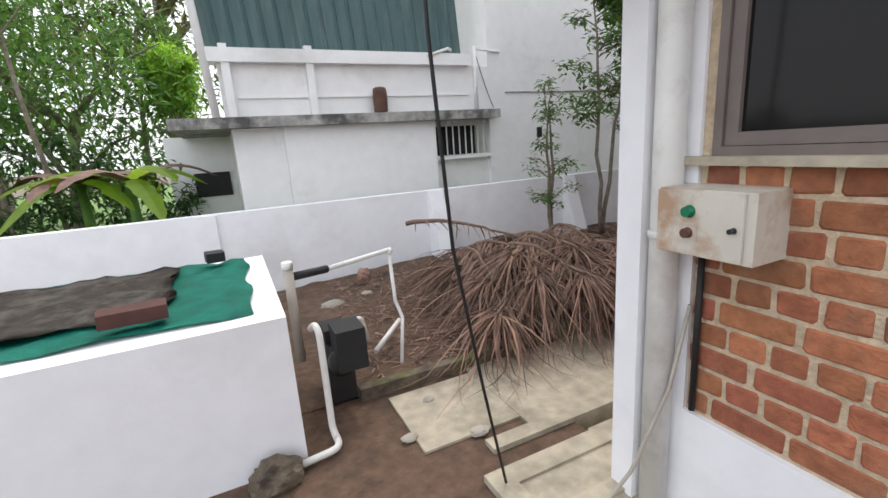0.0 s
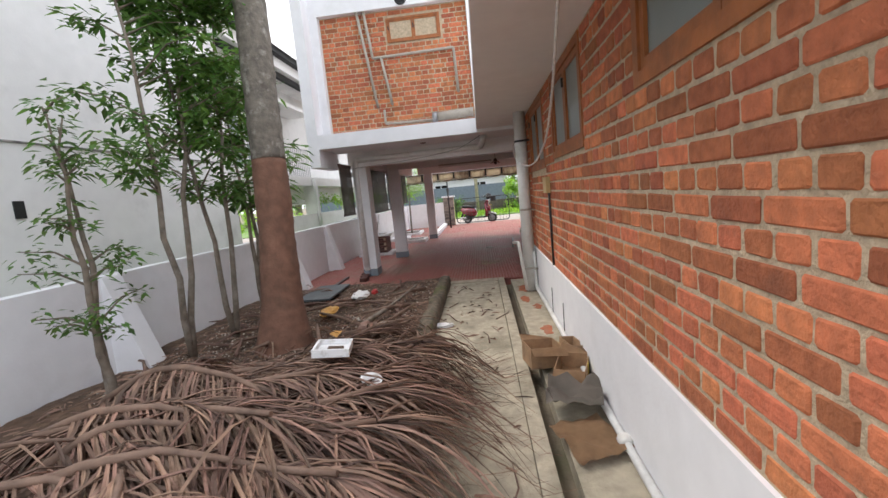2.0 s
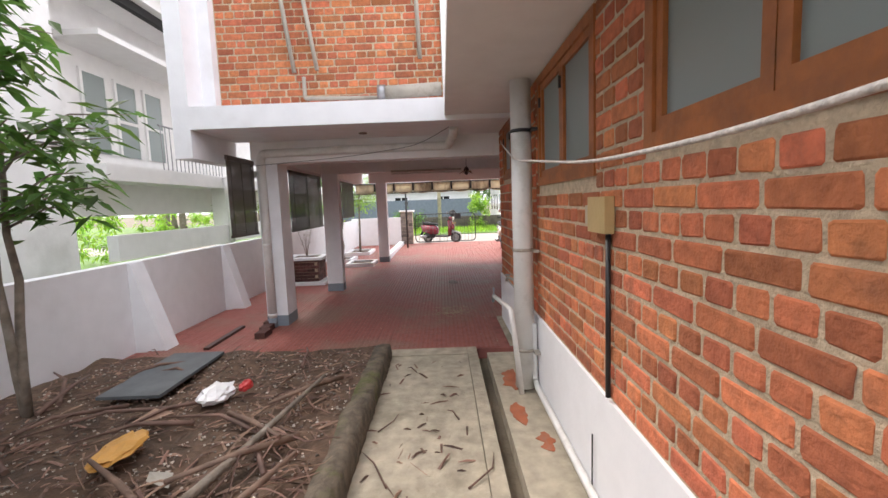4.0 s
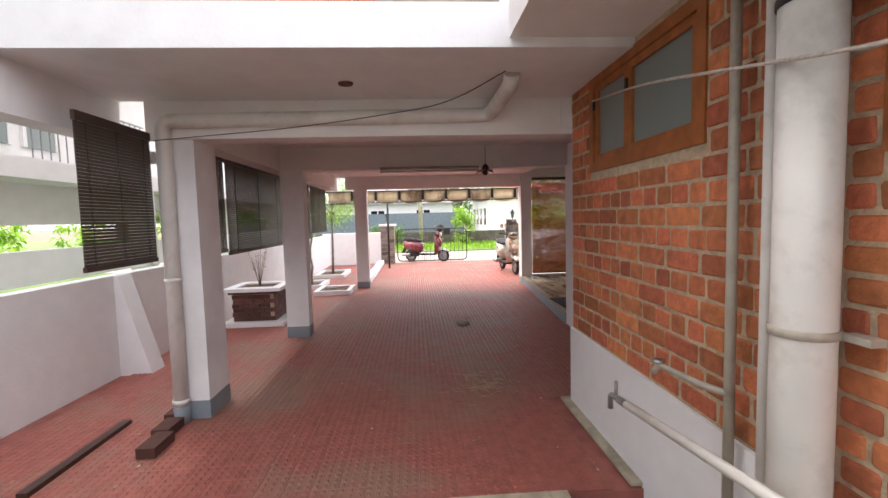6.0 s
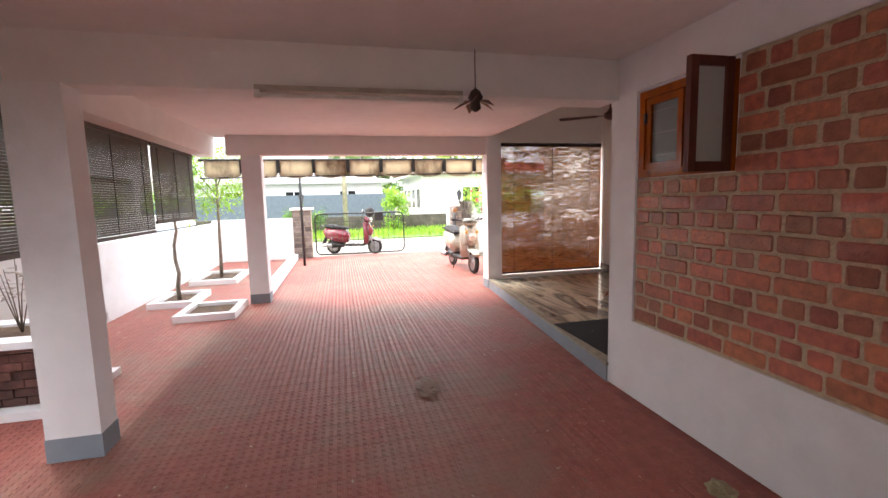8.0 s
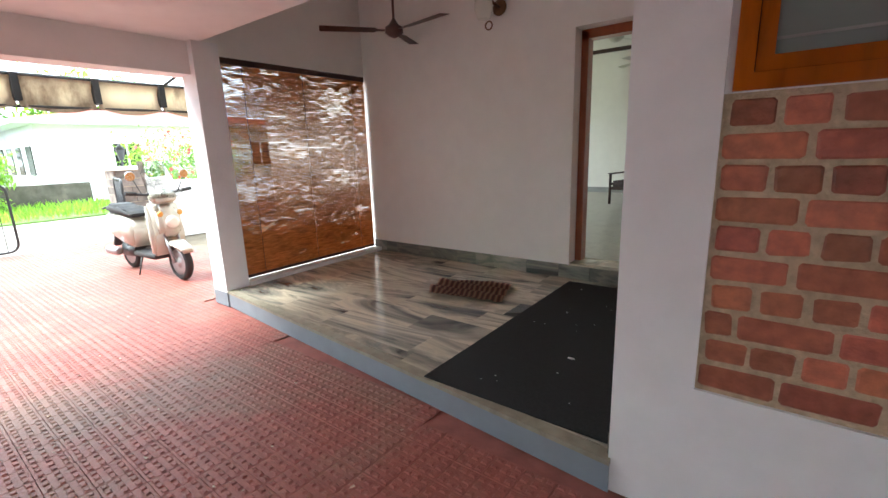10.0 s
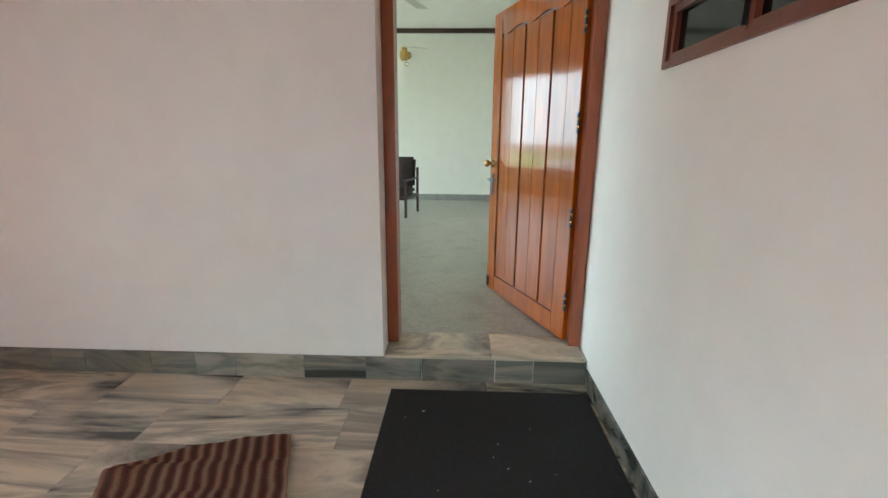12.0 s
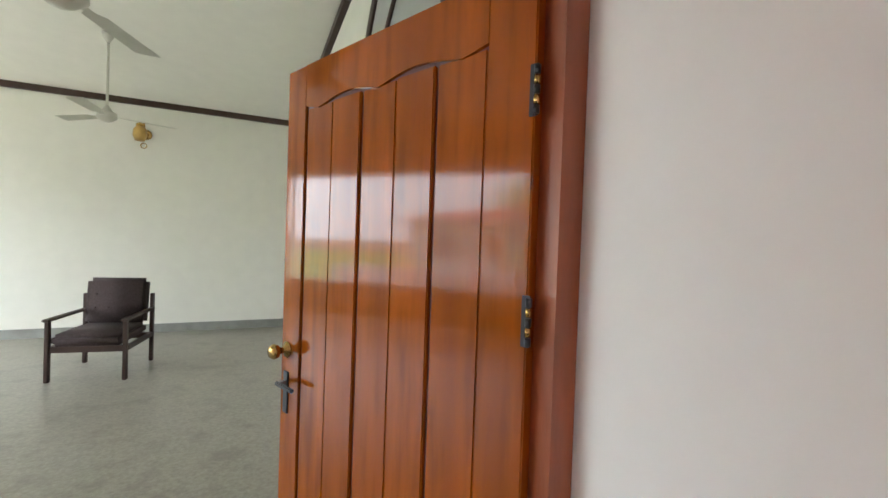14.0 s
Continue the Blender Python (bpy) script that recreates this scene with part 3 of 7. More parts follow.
dry_frond(0, (1.3, 4.5, 0.75), (2.3, 3.5, 0.55), 0.1, 0.3, 16, 130, 0.3)

# ---- litter on the bed ----
bm = bmesh.new()
rng = random.Random(21)
for _ in range(4200):
    x, y = rng.uniform(0.3, 7.5), rng.uniform(2.55, 5.2)
    if rng.random() < 0.035:
        x, y = rng.uniform(1.8, 7.4), rng.uniform(1.7, 2.6)
        z = 0.004
    else:
        z = ground_z(x, y) + 0.005
    a, ln, w = rng.uniform(0, 6.3), rng.uniform(0.03, 0.15), rng.uniform(0.004, 0.022)
    d, s = Vector((math.cos(a), math.sin(a), rng.uniform(-0.05, 0.2))), Vector((-math.sin(a), math.cos(a), 0))
    p = Vector((x, y, z))
    v = [bm.verts.new(p - s * w / 2), bm.verts.new(p + s * w / 2), bm.verts.new(p + d * ln + s * w / 3), bm.verts.new(p + d * ln - s * w / 3)]
    v2 = bm.verts.new(p + d * ln * 0.5 + Vector((0, 0, w * 0.7)))
    for a1, b1 in ((0, 1), (1, 2), (2, 3), (3, 0)):
        bm.faces.new((v[a1], v[b1], v2))
part("leaf_litter", bm, dry, None, "dry brown leaf litter and twigs on the bed and path", kind="stuff")
bm = bmesh.new()
rng = random.Random(22)
for _ in range(2300):
    x, y = rng.uniform(3.6, 7.45), rng.uniform(2.6, 5.1)
    z = ground_z(x, y) + rng.uniform(0.004, 0.02)
    s, a = rng.uniform(0.006, 0.022), rng.uniform(0, 6.3)
    add_prism(bm, [(x, y), (x + s * math.cos(a), y + s * math.sin(a)), (x + s * math.cos(a + 1), y + s * math.sin(a + 1))], z, z + s * 0.4)
part("rubble_chips", bm, material("pale_chips", (0.38, 0.33, 0.28), 0.9, vary=0.3, per_island=0.7, bump=0), None, "small pale chips and bits of rubbish in the soil", kind="stuff")
rng = random.Random(5)
for k in range(34):
    x, y, z = (rng.uniform(2.3, 7.4), rng.uniform(1.68, 2.4), 0.008) if k < 9 else (rng.uniform(3.5, 7.4), rng.uniform(2.7, 5.0), 0.17)
    a, ln = rng.uniform(-0.9, 0.9), rng.uniform(0.15, 0.5)
    t = tagged(tube("twig", dry, [(x, y, z), (x + ln * 0.5 * math.cos(a), y + ln * 0.5 * math.sin(a) * 0.8, z + 0.02), (x + ln * math.cos(a + 0.2), y + ln * math.sin(a + 0.2) * 0.6, z)], [0.006, 0.005, 0.002], sides=6),
               "thin dry brown twig lying on the ground", "twig", "fallen twigs")
rubbish_w = material("styrofoam", (0.78, 0.78, 0.78), 0.7, vary=0.05, stain=(0.4, 0.35, 0.3), stain_amt=0.5, stain_scale=20)
t = thing("foam_tray", (3.55, 3.05, 0.46), "white foam box lid with dirt inside, on the dry fronds", "tray")
quick("base", rubbish_w, [((3.40, 2.92, 0.43), (3.72, 3.20, 0.45))], t)
quick("rim", rubbish_w, [((3.40, 2.92, 0.45), (3.72, 2.94, 0.49)), ((3.40, 3.18, 0.45), (3.72, 3.20, 0.49)), ((3.40, 2.94, 0.45), (3.42, 3.18, 0.49)), ((3.70, 2.94, 0.45), (3.72, 3.18, 0.49))], t)
quick("dirt", earth, [((3.45, 2.98, 0.45), (3.60, 3.1, 0.465))], t, "clump of dirt")
t.rotation_euler = (0.10, 0.06, 0.2)
t.location, t.scale = (3.17, 2.80, 0.58), (0.78, 0.78, 0.78)
bm = bmesh.new()
add_lathe(bm, [(0.0005, 0.0), (0.06, 0.0), (0.095, 0.018), (0.1, 0.02), (0.095, 0.025), (0.058, 0.007), (0.0005, 0.006)], (0, 0, 0), "z", 24)
pl = part("paper_plate", bm, rubbish_w, None, "round white disposable plate, on the dry fronds", 0)
pl.location, pl.rotation_euler, pl.scale = (2.86, 2.50, 0.49), (0.25, -0.15, 0), (0.62, 0.62, 0.62)
tagged(pl, category="plate")

def crumpled(name, c, size, mat, label, category, seed, squash=0.5, rough=0.35):
    bm = bmesh.new()
    bmesh.ops.create_icosphere(bm, subdivisions=3, radius=1)
    for v in bm.verts:
        k = 1 + rough * noise.noise(v.co * 2.3 + Vector((seed, 0, 0))) + rough * 0.5 * noise.noise(v.co * 6 + Vector((0, seed, 0)))
        v.co = Vector((c[0] + v.co.x * size[0] * k, c[1] + v.co.y * size[1] * k, c[2] + max(v.co.z * size[2] * k, -size[2] * squash)))
    return tagged(part(name, bm, mat, None, label), category=category)

plastic_w = material("white_plastic", (0.75, 0.74, 0.74), 0.35, vary=0.1, bump=0.4, bump_scale=20)
plastic_r = material("red_plastic", (0.55, 0.04, 0.04), 0.4, vary=0.1)
plastic_y = material("orange_plastic", (0.55, 0.28, 0.06), 0.5, vary=0.15)
crumpled("plastic_bag", (6.35, 3.55, 0.20), (0.16, 0.11, 0.06), plastic_w, "crumpled white plastic bag on the garden bed", "plastic bag", 1)
crumpled("plastic_wrapper", (6.45, 3.38, 0.21), (0.07, 0.04, 0.04), plastic_r, "crumpled red plastic wrapper beside the white bag", "wrapper", 2)
crumpled("plastic_wrapper", (5.65, 3.75, 0.19), (0.2, 0.1, 0.035), plastic_y, "flattened orange plastic wrapper near the palm trunk", "wrapper", 3)
crumpled("plastic_wrapper", (5.3, 2.35, 0.02), (0.05, 0.12, 0.03), plastic_w, "torn white plastic strip on the concrete path", "wrapper", 4)
crumpled("coconut_husk", (4.55, 3.0, 0.26), (0.09, 0.08, 0.08), dry, "dry brown coconut husk among the fronds", "coconut husk", 5)
crumpled("coconut_husk", (3.0, 3.0, 0.42), (0.07, 0.07, 0.06), dry, "dry brown coconut husk among the fronds", "coconut husk", 6)
crumpled("coconut_husk", (0.85, 4.9, 0.12), (0.08, 0.08, 0.1), dry, "dry brown coconut husk by the boundary wall", "coconut husk", 7)
stone = material("pale_stone", (0.36, 0.33, 0.28), 0.9, vary=0.2, bump=0.4)
for k, (x, y, s) in enumerate(((0.35, 4.35, 0.13), (0.75, 4.45, 0.06), (0.25, 1.9, 0.05), (0.5, 2.2, 0.04), (0.62, 1.75, 0.06), (1.1, 4.0, 0.05), (2.95, 4.7, 0.06), (4.1, 3.2, 0.05))):
    crumpled("stone", (x, y, max(ground_z(x, y), 0) + 0.01 if y > 2.5 else 0.0), (s, s * 0.7, s * 0.35), stone, "small pale rubble stone on the soil", "stone", 20 + k, rough=0.2)
board = quick("board", material("grey_board", (0.10, 0.11, 0.115), 0.7, vary=0.2), [((6.42, 4.02, 0.15), (7.4, 4.5, 0.175))], None, "thin dark grey board lying on the bed beside the wall", 0.003)
tagged(board, category="board")
for k in range(3):
    t = tagged(quick("brick_paver", dark_brick, [((8.35 + 0.28 * k * 0.9, 4.02 + 0.05 * k, 0.0), (8.58 + 0.25 * k * 0.9, 4.14 + 0.05 * k, 0.07))], None, "loose brown brick lying at the column foot", 0.006), category="brick", group="loose bricks")
tagged(quick("timber_offcut", dark_wood, [((8.0, 4.5, 0.0), (8.9, 4.56, 0.03))], None, "dark length of timber on the red driveway", 0.004), category="timber")

tagged(tube("dead_branch", bark, [(4.25, 3.05, 0.17), (4.9, 3.12, 0.22), (5.6, 3.0, 0.2), (6.5, 2.8, 0.25)], [0.035, 0.03, 0.022, 0.012], sides=8), "dark dead branch lying across the garden bed", "branch")
for k, (x, y, a) in enumerate(((4.7, 3.35, 0.4), (5.0, 2.85, 1.3), (6.15, 3.75, 2.2), (5.35, 3.3, 0.9), (6.75, 3.1, 2.8))):
    lf = tagged(part("dead_leaf", (lambda b: (add_leaf(b, Vector((0, 0, 0.02)), Vector((1, 0, 0.1)), 0.24, 0.13, random.Random(k)), b)[1])(bmesh.new()), plastic_y if k == 0 else stone if k % 2 else dry, None, "curled pale dry leaf lying on the garden bed"), category="leaf", group="dead leaves on the bed")
    lf.location, lf.rotation_euler = (x, y, ground_z(x, y) + 0.03), (0.2, -0.1, a)

# ---- cardboard ----
card = material("cardboard", (0.36, 0.22, 0.12), 0.85, vary=0.15, scale=15, stain=(0.17, 0.11, 0.07), stain_amt=0.5, stain_scale=5, bump=0.15)
tape = material("yellow_tape", (0.55, 0.42, 0.05), 0.4, vary=0.1)
def carton(x, y, z, sx, sy, sz, rot, tip, label, flaps=True):
    t = thing("cardboard_box", (x, y, z), label, "cardboard box", "cartons on the drain slab")
    def wall_(name, lo, hi):
        return quick(name, card, [(tuple(Vector(lo) + Vector((x, y, z))), tuple(Vector(hi) + Vector((x, y, z))))], t)
    hx, hy = sx / 2, sy / 2
    wall_("bottom", (-hx, -hy, 0), (hx, hy, 0.006))
    for n, lo, hi in (("side", (-hx, -hy, 0.006), (-hx + 0.006, hy, sz)), ("side", (hx - 0.006, -hy, 0.006), (hx, hy, sz)), ("end", (-hx + 0.006, -hy, 0.006), (hx - 0.006, -hy + 0.006, sz)), ("end", (-hx + 0.006, hy - 0.006, 0.006), (hx - 0.006, hy, sz))):
        wall_(n, lo, hi)
    if flaps:
        for s in (-1, 1):
            bm = bmesh.new()
            x0 = x + s * hx
            v = [bm.verts.new(p) for p in ((x0, y - hy, z + sz), (x0, y + hy, z + sz), (x0 + s * 0.1, y + hy, z + sz + 0.03 * s), (x0 + s * 0.11, y - hy, z + sz - 0.04))]
            bm.faces.new(v)
            r = bmesh.ops.solidify(bm, geom=bm.faces[:], thickness=0.005)
            part("flap", bm, card, t)
        quick("tape", tape, [((x - 0.03, y - hy - 0.003, z + 0.02), (x + 0.02, y - hy - 0.0005, z + sz))], t, "yellow tape")
    t.rotation_euler = (tip[0], tip[1], rot)
carton(4.08, 1.44, 0.03, 0.30, 0.26, 0.16, 0.15, (0.04, 0.08), "torn open brown cardboard box with yellow tape, on the drain slab")
carton(3.78, 1.26, 0.03, 0.26, 0.22, 0.13, -0.35, (0.0, -0.15), "crushed brown cardboard box on the drain slab")
carton(4.10, 1.21, 0.03, 0.24, 0.12, 0.16, 0.2, (0.1, 0), "small brown cardboard box against the wall", False)
def sheet(name, c, sx, sy, rot, amp, seed, label, mat):
    bm = bmesh.new()
    g = [[bm.verts.new((sx * (i / 8 - 0.5), sy * (j / 8 - 0.5), amp * noise.noise(Vector((i * 0.4, j * 0.4, seed))))) for j in range(9)] for i in range(9)]
    for i in range(8):
        for j in range(8):
            bm.faces.new((g[i][j], g[i + 1][j], g[i + 1][j + 1], g[i][j + 1])).smooth = True
    bmesh.ops.solidify(bm, geom=bm.faces[:], thickness=0.006)
    ob = part(name, bm, mat, None, label)
    ob.location, ob.rotation_euler = c, (0, 0, rot)
    return ob
tagged(sheet("cardboard_sheet", (2.98, 1.33, 0.04), 0.40, 0.32, 0.3, 0.06, 3, "flattened brown cardboard sheet on the drain slab", card), category="cardboard")
tagged(sheet("cardboard_sheet", (3.38, 1.33, 0.12), 0.38, 0.34, -0.2, 0.14, 5, "bent grey-brown cardboard flap over the drain slab", material("grey_cardboard", (0.23, 0.20, 0.17), 0.85, vary=0.2)), category="cardboard")

patch_m = material("terracotta_stain", (0.42, 0.13, 0.06), 0.9, vary=0.2, stain=(0.3, 0.2, 0.15), stain_amt=0.5, stain_scale=9)
for k, (x, y, s) in enumerate(((6.9, 1.32, 0.30), (6.3, 1.36, 0.22), (5.9, 1.25, 0.16), (5.0, 1.27, 0.20), (4.55, 1.3, 0.15))):
    bm = bmesh.new()
    rg = [bm.verts.new((x + s * math.cos(a) * (0.7 + 0.5 * noise.noise(Vector((a, k, 1)))), y + s * 0.33 * math.sin(a) * (0.8 + 0.8 * noise.noise(Vector((a * 2, k, 5)))), 0.0)) for a in [2 * math.pi * q / 26 for q in range(26)]]
    bm.faces.new(rg)
    r_ = bmesh.ops.extrude_face_region(bm, geom=bm.faces[:])
    bmesh.ops.translate(bm, vec=(0, 0, -0.004), verts=[v for v in r_["geom"] if isinstance(v, bmesh.types.BMVert)])
    tagged(part("mortar_spill", bm, patch_m, None, "patch of dried red mortar on the drain slab"), category="mortar spill", group="mortar spills")

# ---- small trees ----
def young_tree(base, height, stems, seed, spread, leaf_len, label, leaf_mat=leaf_m, leaves=900, low=0.35):
    leaves, leaf_len = int(leaves * 2.3), leaf_len * 0.82
    rng = random.Random(seed)
    t = thing("small_tree", base, label, "tree", "young trees by the wall")
    tips = []
    bs = Vector(base)
    tb = bmesh.new()
    lb = bmesh.new()
    for s in range(stems):
        lean = Vector((rng.uniform(-0.18, 0.18) * spread, rng.uniform(-0.16, 0.1) * spread, 0))
        pts = [bs + Vector((0, 0, -0.05)) + lean * 0]
        for k in range(1, 11):
            f = k / 10
            pts.append(bs + lean * f * height * 0.6 + Vector((rng.uniform(-0.03, 0.03), rng.uniform(-0.03, 0.03), f * height)))
        add_tube(tb, pts, [0.034 * (1 - 0.085 * k) for k in range(11)], 8)
        for _ in range(int(17 * height / 3)):
            i = rng.randint(int(low * 10), 9)
            p = pts[i].lerp(pts[i + 1], rng.random())
            a = rng.uniform(0, 6.28)
            ln = rng.uniform(0.25, 0.8) * spread * (1.2 - i / 14)
            q = [p, p + Vector((math.cos(a) * ln * 0.5, math.sin(a) * ln * 0.5 - 0.03, ln * 0.32)), p + Vector((math.cos(a) * ln, math.sin(a) * ln - 0.05, ln * 0.38))]
            add_tube(lb, q, [0.011, 0.007, 0.003], 5)
            tips.append(q)
    part("trunk", tb, bark, t)
    part("branches", lb, bark, t, kind="stuff")
    bm = bmesh.new()
    for _ in range(leaves):
        q = rng.choice(tips)
        f = rng.uniform(0.3, 1.0)
        p = q[0].lerp(q[1], f * 2) if f < 0.5 else q[1].lerp(q[2], f * 2 - 1)
        a = rng.uniform(0, 6.28)
        d = Vector((math.cos(a), math.sin(a), rng.uniform(-0.7, 0.3))).normalized()
        p = p + Vector([rng.gauss(0, 0.05 * spread) for _ in range(3)])
        add_leaf(bm, p + d * 0.02, d, leaf_len * rng.uniform(0.6, 1.25), leaf_len * rng.uniform(0.28, 0.44), rng)
    part("leaves", bm, leaf_mat, t, kind="stuff")
young_tree((4.55, 4.75, 0.1), 4.0, 2, 3, 1.25, 0.15, "slender young tree with narrow green leaves beside the boundary wall", leaves=1300, low=0.4)
young_tree((5.15, 4.65, 0.1), 3.6, 2, 8, 1.1, 0.15, "slender grey-barked young tree with green leaves beside the boundary wall", leaves=1000, low=0.4)
young_tree((3.55, 4.7, 0.1), 2.15, 2, 5, 0.7, 0.10, "thin leafy shrub with curly pale green leaves beside the boundary wall", leaves=330, low=0.25)
young_tree((6.3, 4.9, 0.1), 3.3, 2, 13, 1.2, 0.24, "young tree with broad drooping green leaves behind the palm", leaves=420, low=0.45)

# ---- water tank ----
t = thing("water_tank", (-2.3, 2.9, 0), "white concrete water tank topped with green net and dirt", "water tank")
quick("tank_body", white_out, [((-4.4, 2.02, -0.1), (-0.29, 3.62, 0.82))], t, bevel=0.012)
net = material("green_net", (0.0, 0.24, 0.17), 0.6, vary=0.25, scale=8, bump=0.5, bump_scale=90)
def cover(name, mat, x0, y0, x1, y1, z, amp, seed, lab):
    bm = bmesh.new()
    nx_, ny_ = 40, 18
    g = []
    for i in range(nx_ + 1):
        row = []
        for j in range(ny_ + 1):
            x, y = x0 + (x1 - x0) * i / nx_, y0 + (y1 - y0) * j / ny_
            edge = 0.05 * noise.noise(Vector((x * 3, y * 3, seed)))
            row.append(bm.verts.new((x + edge, y + edge, z + amp * abs(noise.noise(Vector((x * 3, y * 3, seed + 9)))) + amp * 0.5 * noise.noise(Vector((x * 9, y * 9, seed))))))
        g.append(row)
    for i in range(nx_):
        for j in range(ny_):
            bm.faces.new((g[i][j], g[i + 1][j], g[i + 1][j + 1], g[i][j + 1])).smooth = True
    bmesh.ops.solidify(bm, geom=bm.faces[:], thickness=0.006)
    return part(name, bm, mat, t, lab)
cover("net_cover", net, -4.3, 2.16, -0.42, 3.55, 0.83, 0.035, 1, "wrinkled green shade net")
cover("dirt_layer", material("tank_dirt", (0.10, 0.085, 0.07), 0.95, vary=0.35, scale=10, stain=(0.3, 0.28, 0.25), stain_amt=0.35, stain_scale=5, bump=0.8), -4.2, 2.36, -0.85, 3.42, 0.865, 0.05, 4, "dark dirt and leaf mould")
for k, (x, y, a, sx) in enumerate(((-0.95, 2.26, 0.15, 0.28), (-0.62, 3.40, 0.2, 0.12), (-2.1, 2.3, 0.1, 0.25))):
    b = tagged(quick("brick_weight", dark_brick if k != 1 else black_rub, [((-sx / 2, -0.05, 0), (sx / 2, 0.06, 0.07))], None, "loose old brick holding down the green net", 0.008), category="brick", group="loose bricks on the tank")
    b.location, b.rotation_euler = (x, y, 0.875), (0.05, 0.03, a)

# ---- pump and its pipes ----
t = thing("water_pump", (-0.02, 2.62, 0), "small black electric water pump with coupled pipes beside the tank", "pump")
bm = bmesh.new()
add_lathe(bm, [(0.02, -0.16), (0.085, -0.15), (0.095, -0.12), (0.095, 0.10), (0.075, 0.13), (0.03, 0.14)], (0.02, 2.62, 0.32), "y", 20)
part("motor", bm, black_m, t)
quick("terminal_box", black_rub, [((-0.05, 2.50, 0.41), (0.10, 2.70, 0.50))], t, bevel=0.008)
for y0 in (2.48, 2.72):
    quick("foot", black_m, [((-0.07, y0, 0.0), (0.11, y0 + 0.04, 0.24))], t)
quick("control_box", black_rub, [((-0.02, 2.28, 0.30), (0.16, 2.50, 0.56))], t, "black plastic pump control box", 0.02)
bm = bmesh.new()
add_lathe(bm, [(0.03, -0.06), (0.08, -0.05), (0.085, 0.03), (0.04, 0.06)], (0.02, 2.40, 0.32), "y", 18)
part("pump_head", bm, black_m, t)
t = thing("pump_pipework", (-0.17, 2.6, 0), "white plastic water pipes with dark couplings beside the tank", "pipe")
bm = bmesh.new(); add_tube(bm, bend([(-0.20, 2.60, 0.3), (-0.20, 2.60, 0.92)]), 0.03, 14); part("riser", bm, pvc_old, t)
bm = bmesh.new(); add_lathe(bm, [(0.03, 0), (0.034, 0.0), (0.034, 0.04), (0.028, 0.045)], (-0.20, 2.60, 0.92), "z", 16); part("cap", bm, pvc, t)
tube("rubber_coupling", black_rub, [(-0.17, 2.62, 0.86), (0.06, 2.74, 0.84)], 0.026, t)
tube("cross_pipe", pvc, bend([(0.04, 2.73, 0.84), (0.58, 3.015, 0.832), (0.592, 3.02, 0.80)], r=0.02), 0.018, t)
bm = bmesh.new(); add_tube(bm, [(0.575, 3.0, 0.825), (0.605, 3.035, 0.822)], 0.026, 12); part("elbow", bm, pvc, t)
tube("down_pipe", pvc, [(0.592, 3.02, 0.81), (0.60, 3.0, 0.42), (0.62, 2.92, 0.30), (0.50, 2.68, 0.03)], 0.014, t)
tube("return_pipe", pvc, bend([(-0.15, 2.30, 0.62), (-0.13, 2.25, 0.66), (-0.12, 2.20, 0.62), (-0.13, 2.12, 0.05), (-0.11, 2.0, 0.02), (-0.35, 1.97, 0.015)], r=0.07), 0.02, t)
tube("stub_pipe", pvc, bend([(0.12, 2.72, 0.42), (0.26, 2.80, 0.42), (0.30, 2.80, 0.24)], r=0.03), 0.02, t)
tagged(tube("pipe_offcut", pvc, [(0.36, 2.86, 0.10), (0.66, 3.12, 0.20)], 0.02), "short white pipe offcut lying on the soil", "pipe")
crumpled("stone", (-0.45, 1.93, 0.03), (0.13, 0.09, 0.1), moss, "dark broken brick lump at the tank foot", "brick lump", 40)

# ---- hanging cables ----
cable_m = material("cable_black", (0.012, 0.012, 0.012), 0.6, vary=0.1, bump=0)
rope_m = material("rope", (0.55, 0.50, 0.46), 0.8, vary=0.25, scale=80, bump=0.3, bump_scale=200)
tagged(tube("cable", cable_m, [(0.15, 1.12, 3.6), (0.178, 1.13, 1.93), (0.22, 1.137, 1.25), (0.36, 1.22, 0.62), (0.52, 1.33, 0.01)], 0.007, sides=8), "thin black cable hanging down in front of the garden", "cable")
tagged(tube("clothesline", rope_m, bend([(8.35, 1.17, 2.2), (7.5, 1.28, 2.06), (6.3, 1.35, 1.79), (4.6, 1.40, 1.62), (3.8, 1.43, 1.60), (3.24, 1.46, 1.635), (2.93, 1.47, 1.68), (2.55, 1.49, 1.84), (1.3, 1.6, 2.45)], r=0.3), 0.0055, sides=8), "pale twisted rope clothesline slung along the brick wall", "clothesline")

# ---- switch box and corner pipe ----
t = thing("switch_box", (0.99, 0.7, 1.3), "rusty white metal switch box with green button on the brick wall", "switch box")
rusty = material("rusty_enamel", (0.62, 0.58, 0.50), 0.5, vary=0.06, stain=(0.36, 0.17, 0.06), stain_amt=0.7, stain_scale=5, stain_at=0.5, bump=0.1)
quick("case", rusty, [((0.905, 0.545, 1.185), (1.08, 0.866, 1.405))], t, bevel=0.006)
quick("door", rusty, [((0.893, 0.575, 1.19), (0.903, 0.864, 1.40))], t, "white door with rust along its edges", 0.003)
for nm, y, z, r, m, lb in (("button", 0.745, 1.335, 0.017, material("green_button", (0.0, 0.16, 0.07), 0.35, vary=0.02, bump=0), "green push button"), ("rotary_switch", 0.745, 1.265, 0.016, material("brown_knob", (0.12, 0.05, 0.03), 0.5), "brown switch knob"), ("lock", 0.60, 1.29, 0.008, black_m, "black lock")):
    bm = bmesh.new(); add_lathe(bm, [(r, -0.022), (r, -0.004), (r * 1.25, 0.0)][::-1], (0.892, y, z), "x", 18); part(nm, bm, m, t, lb)
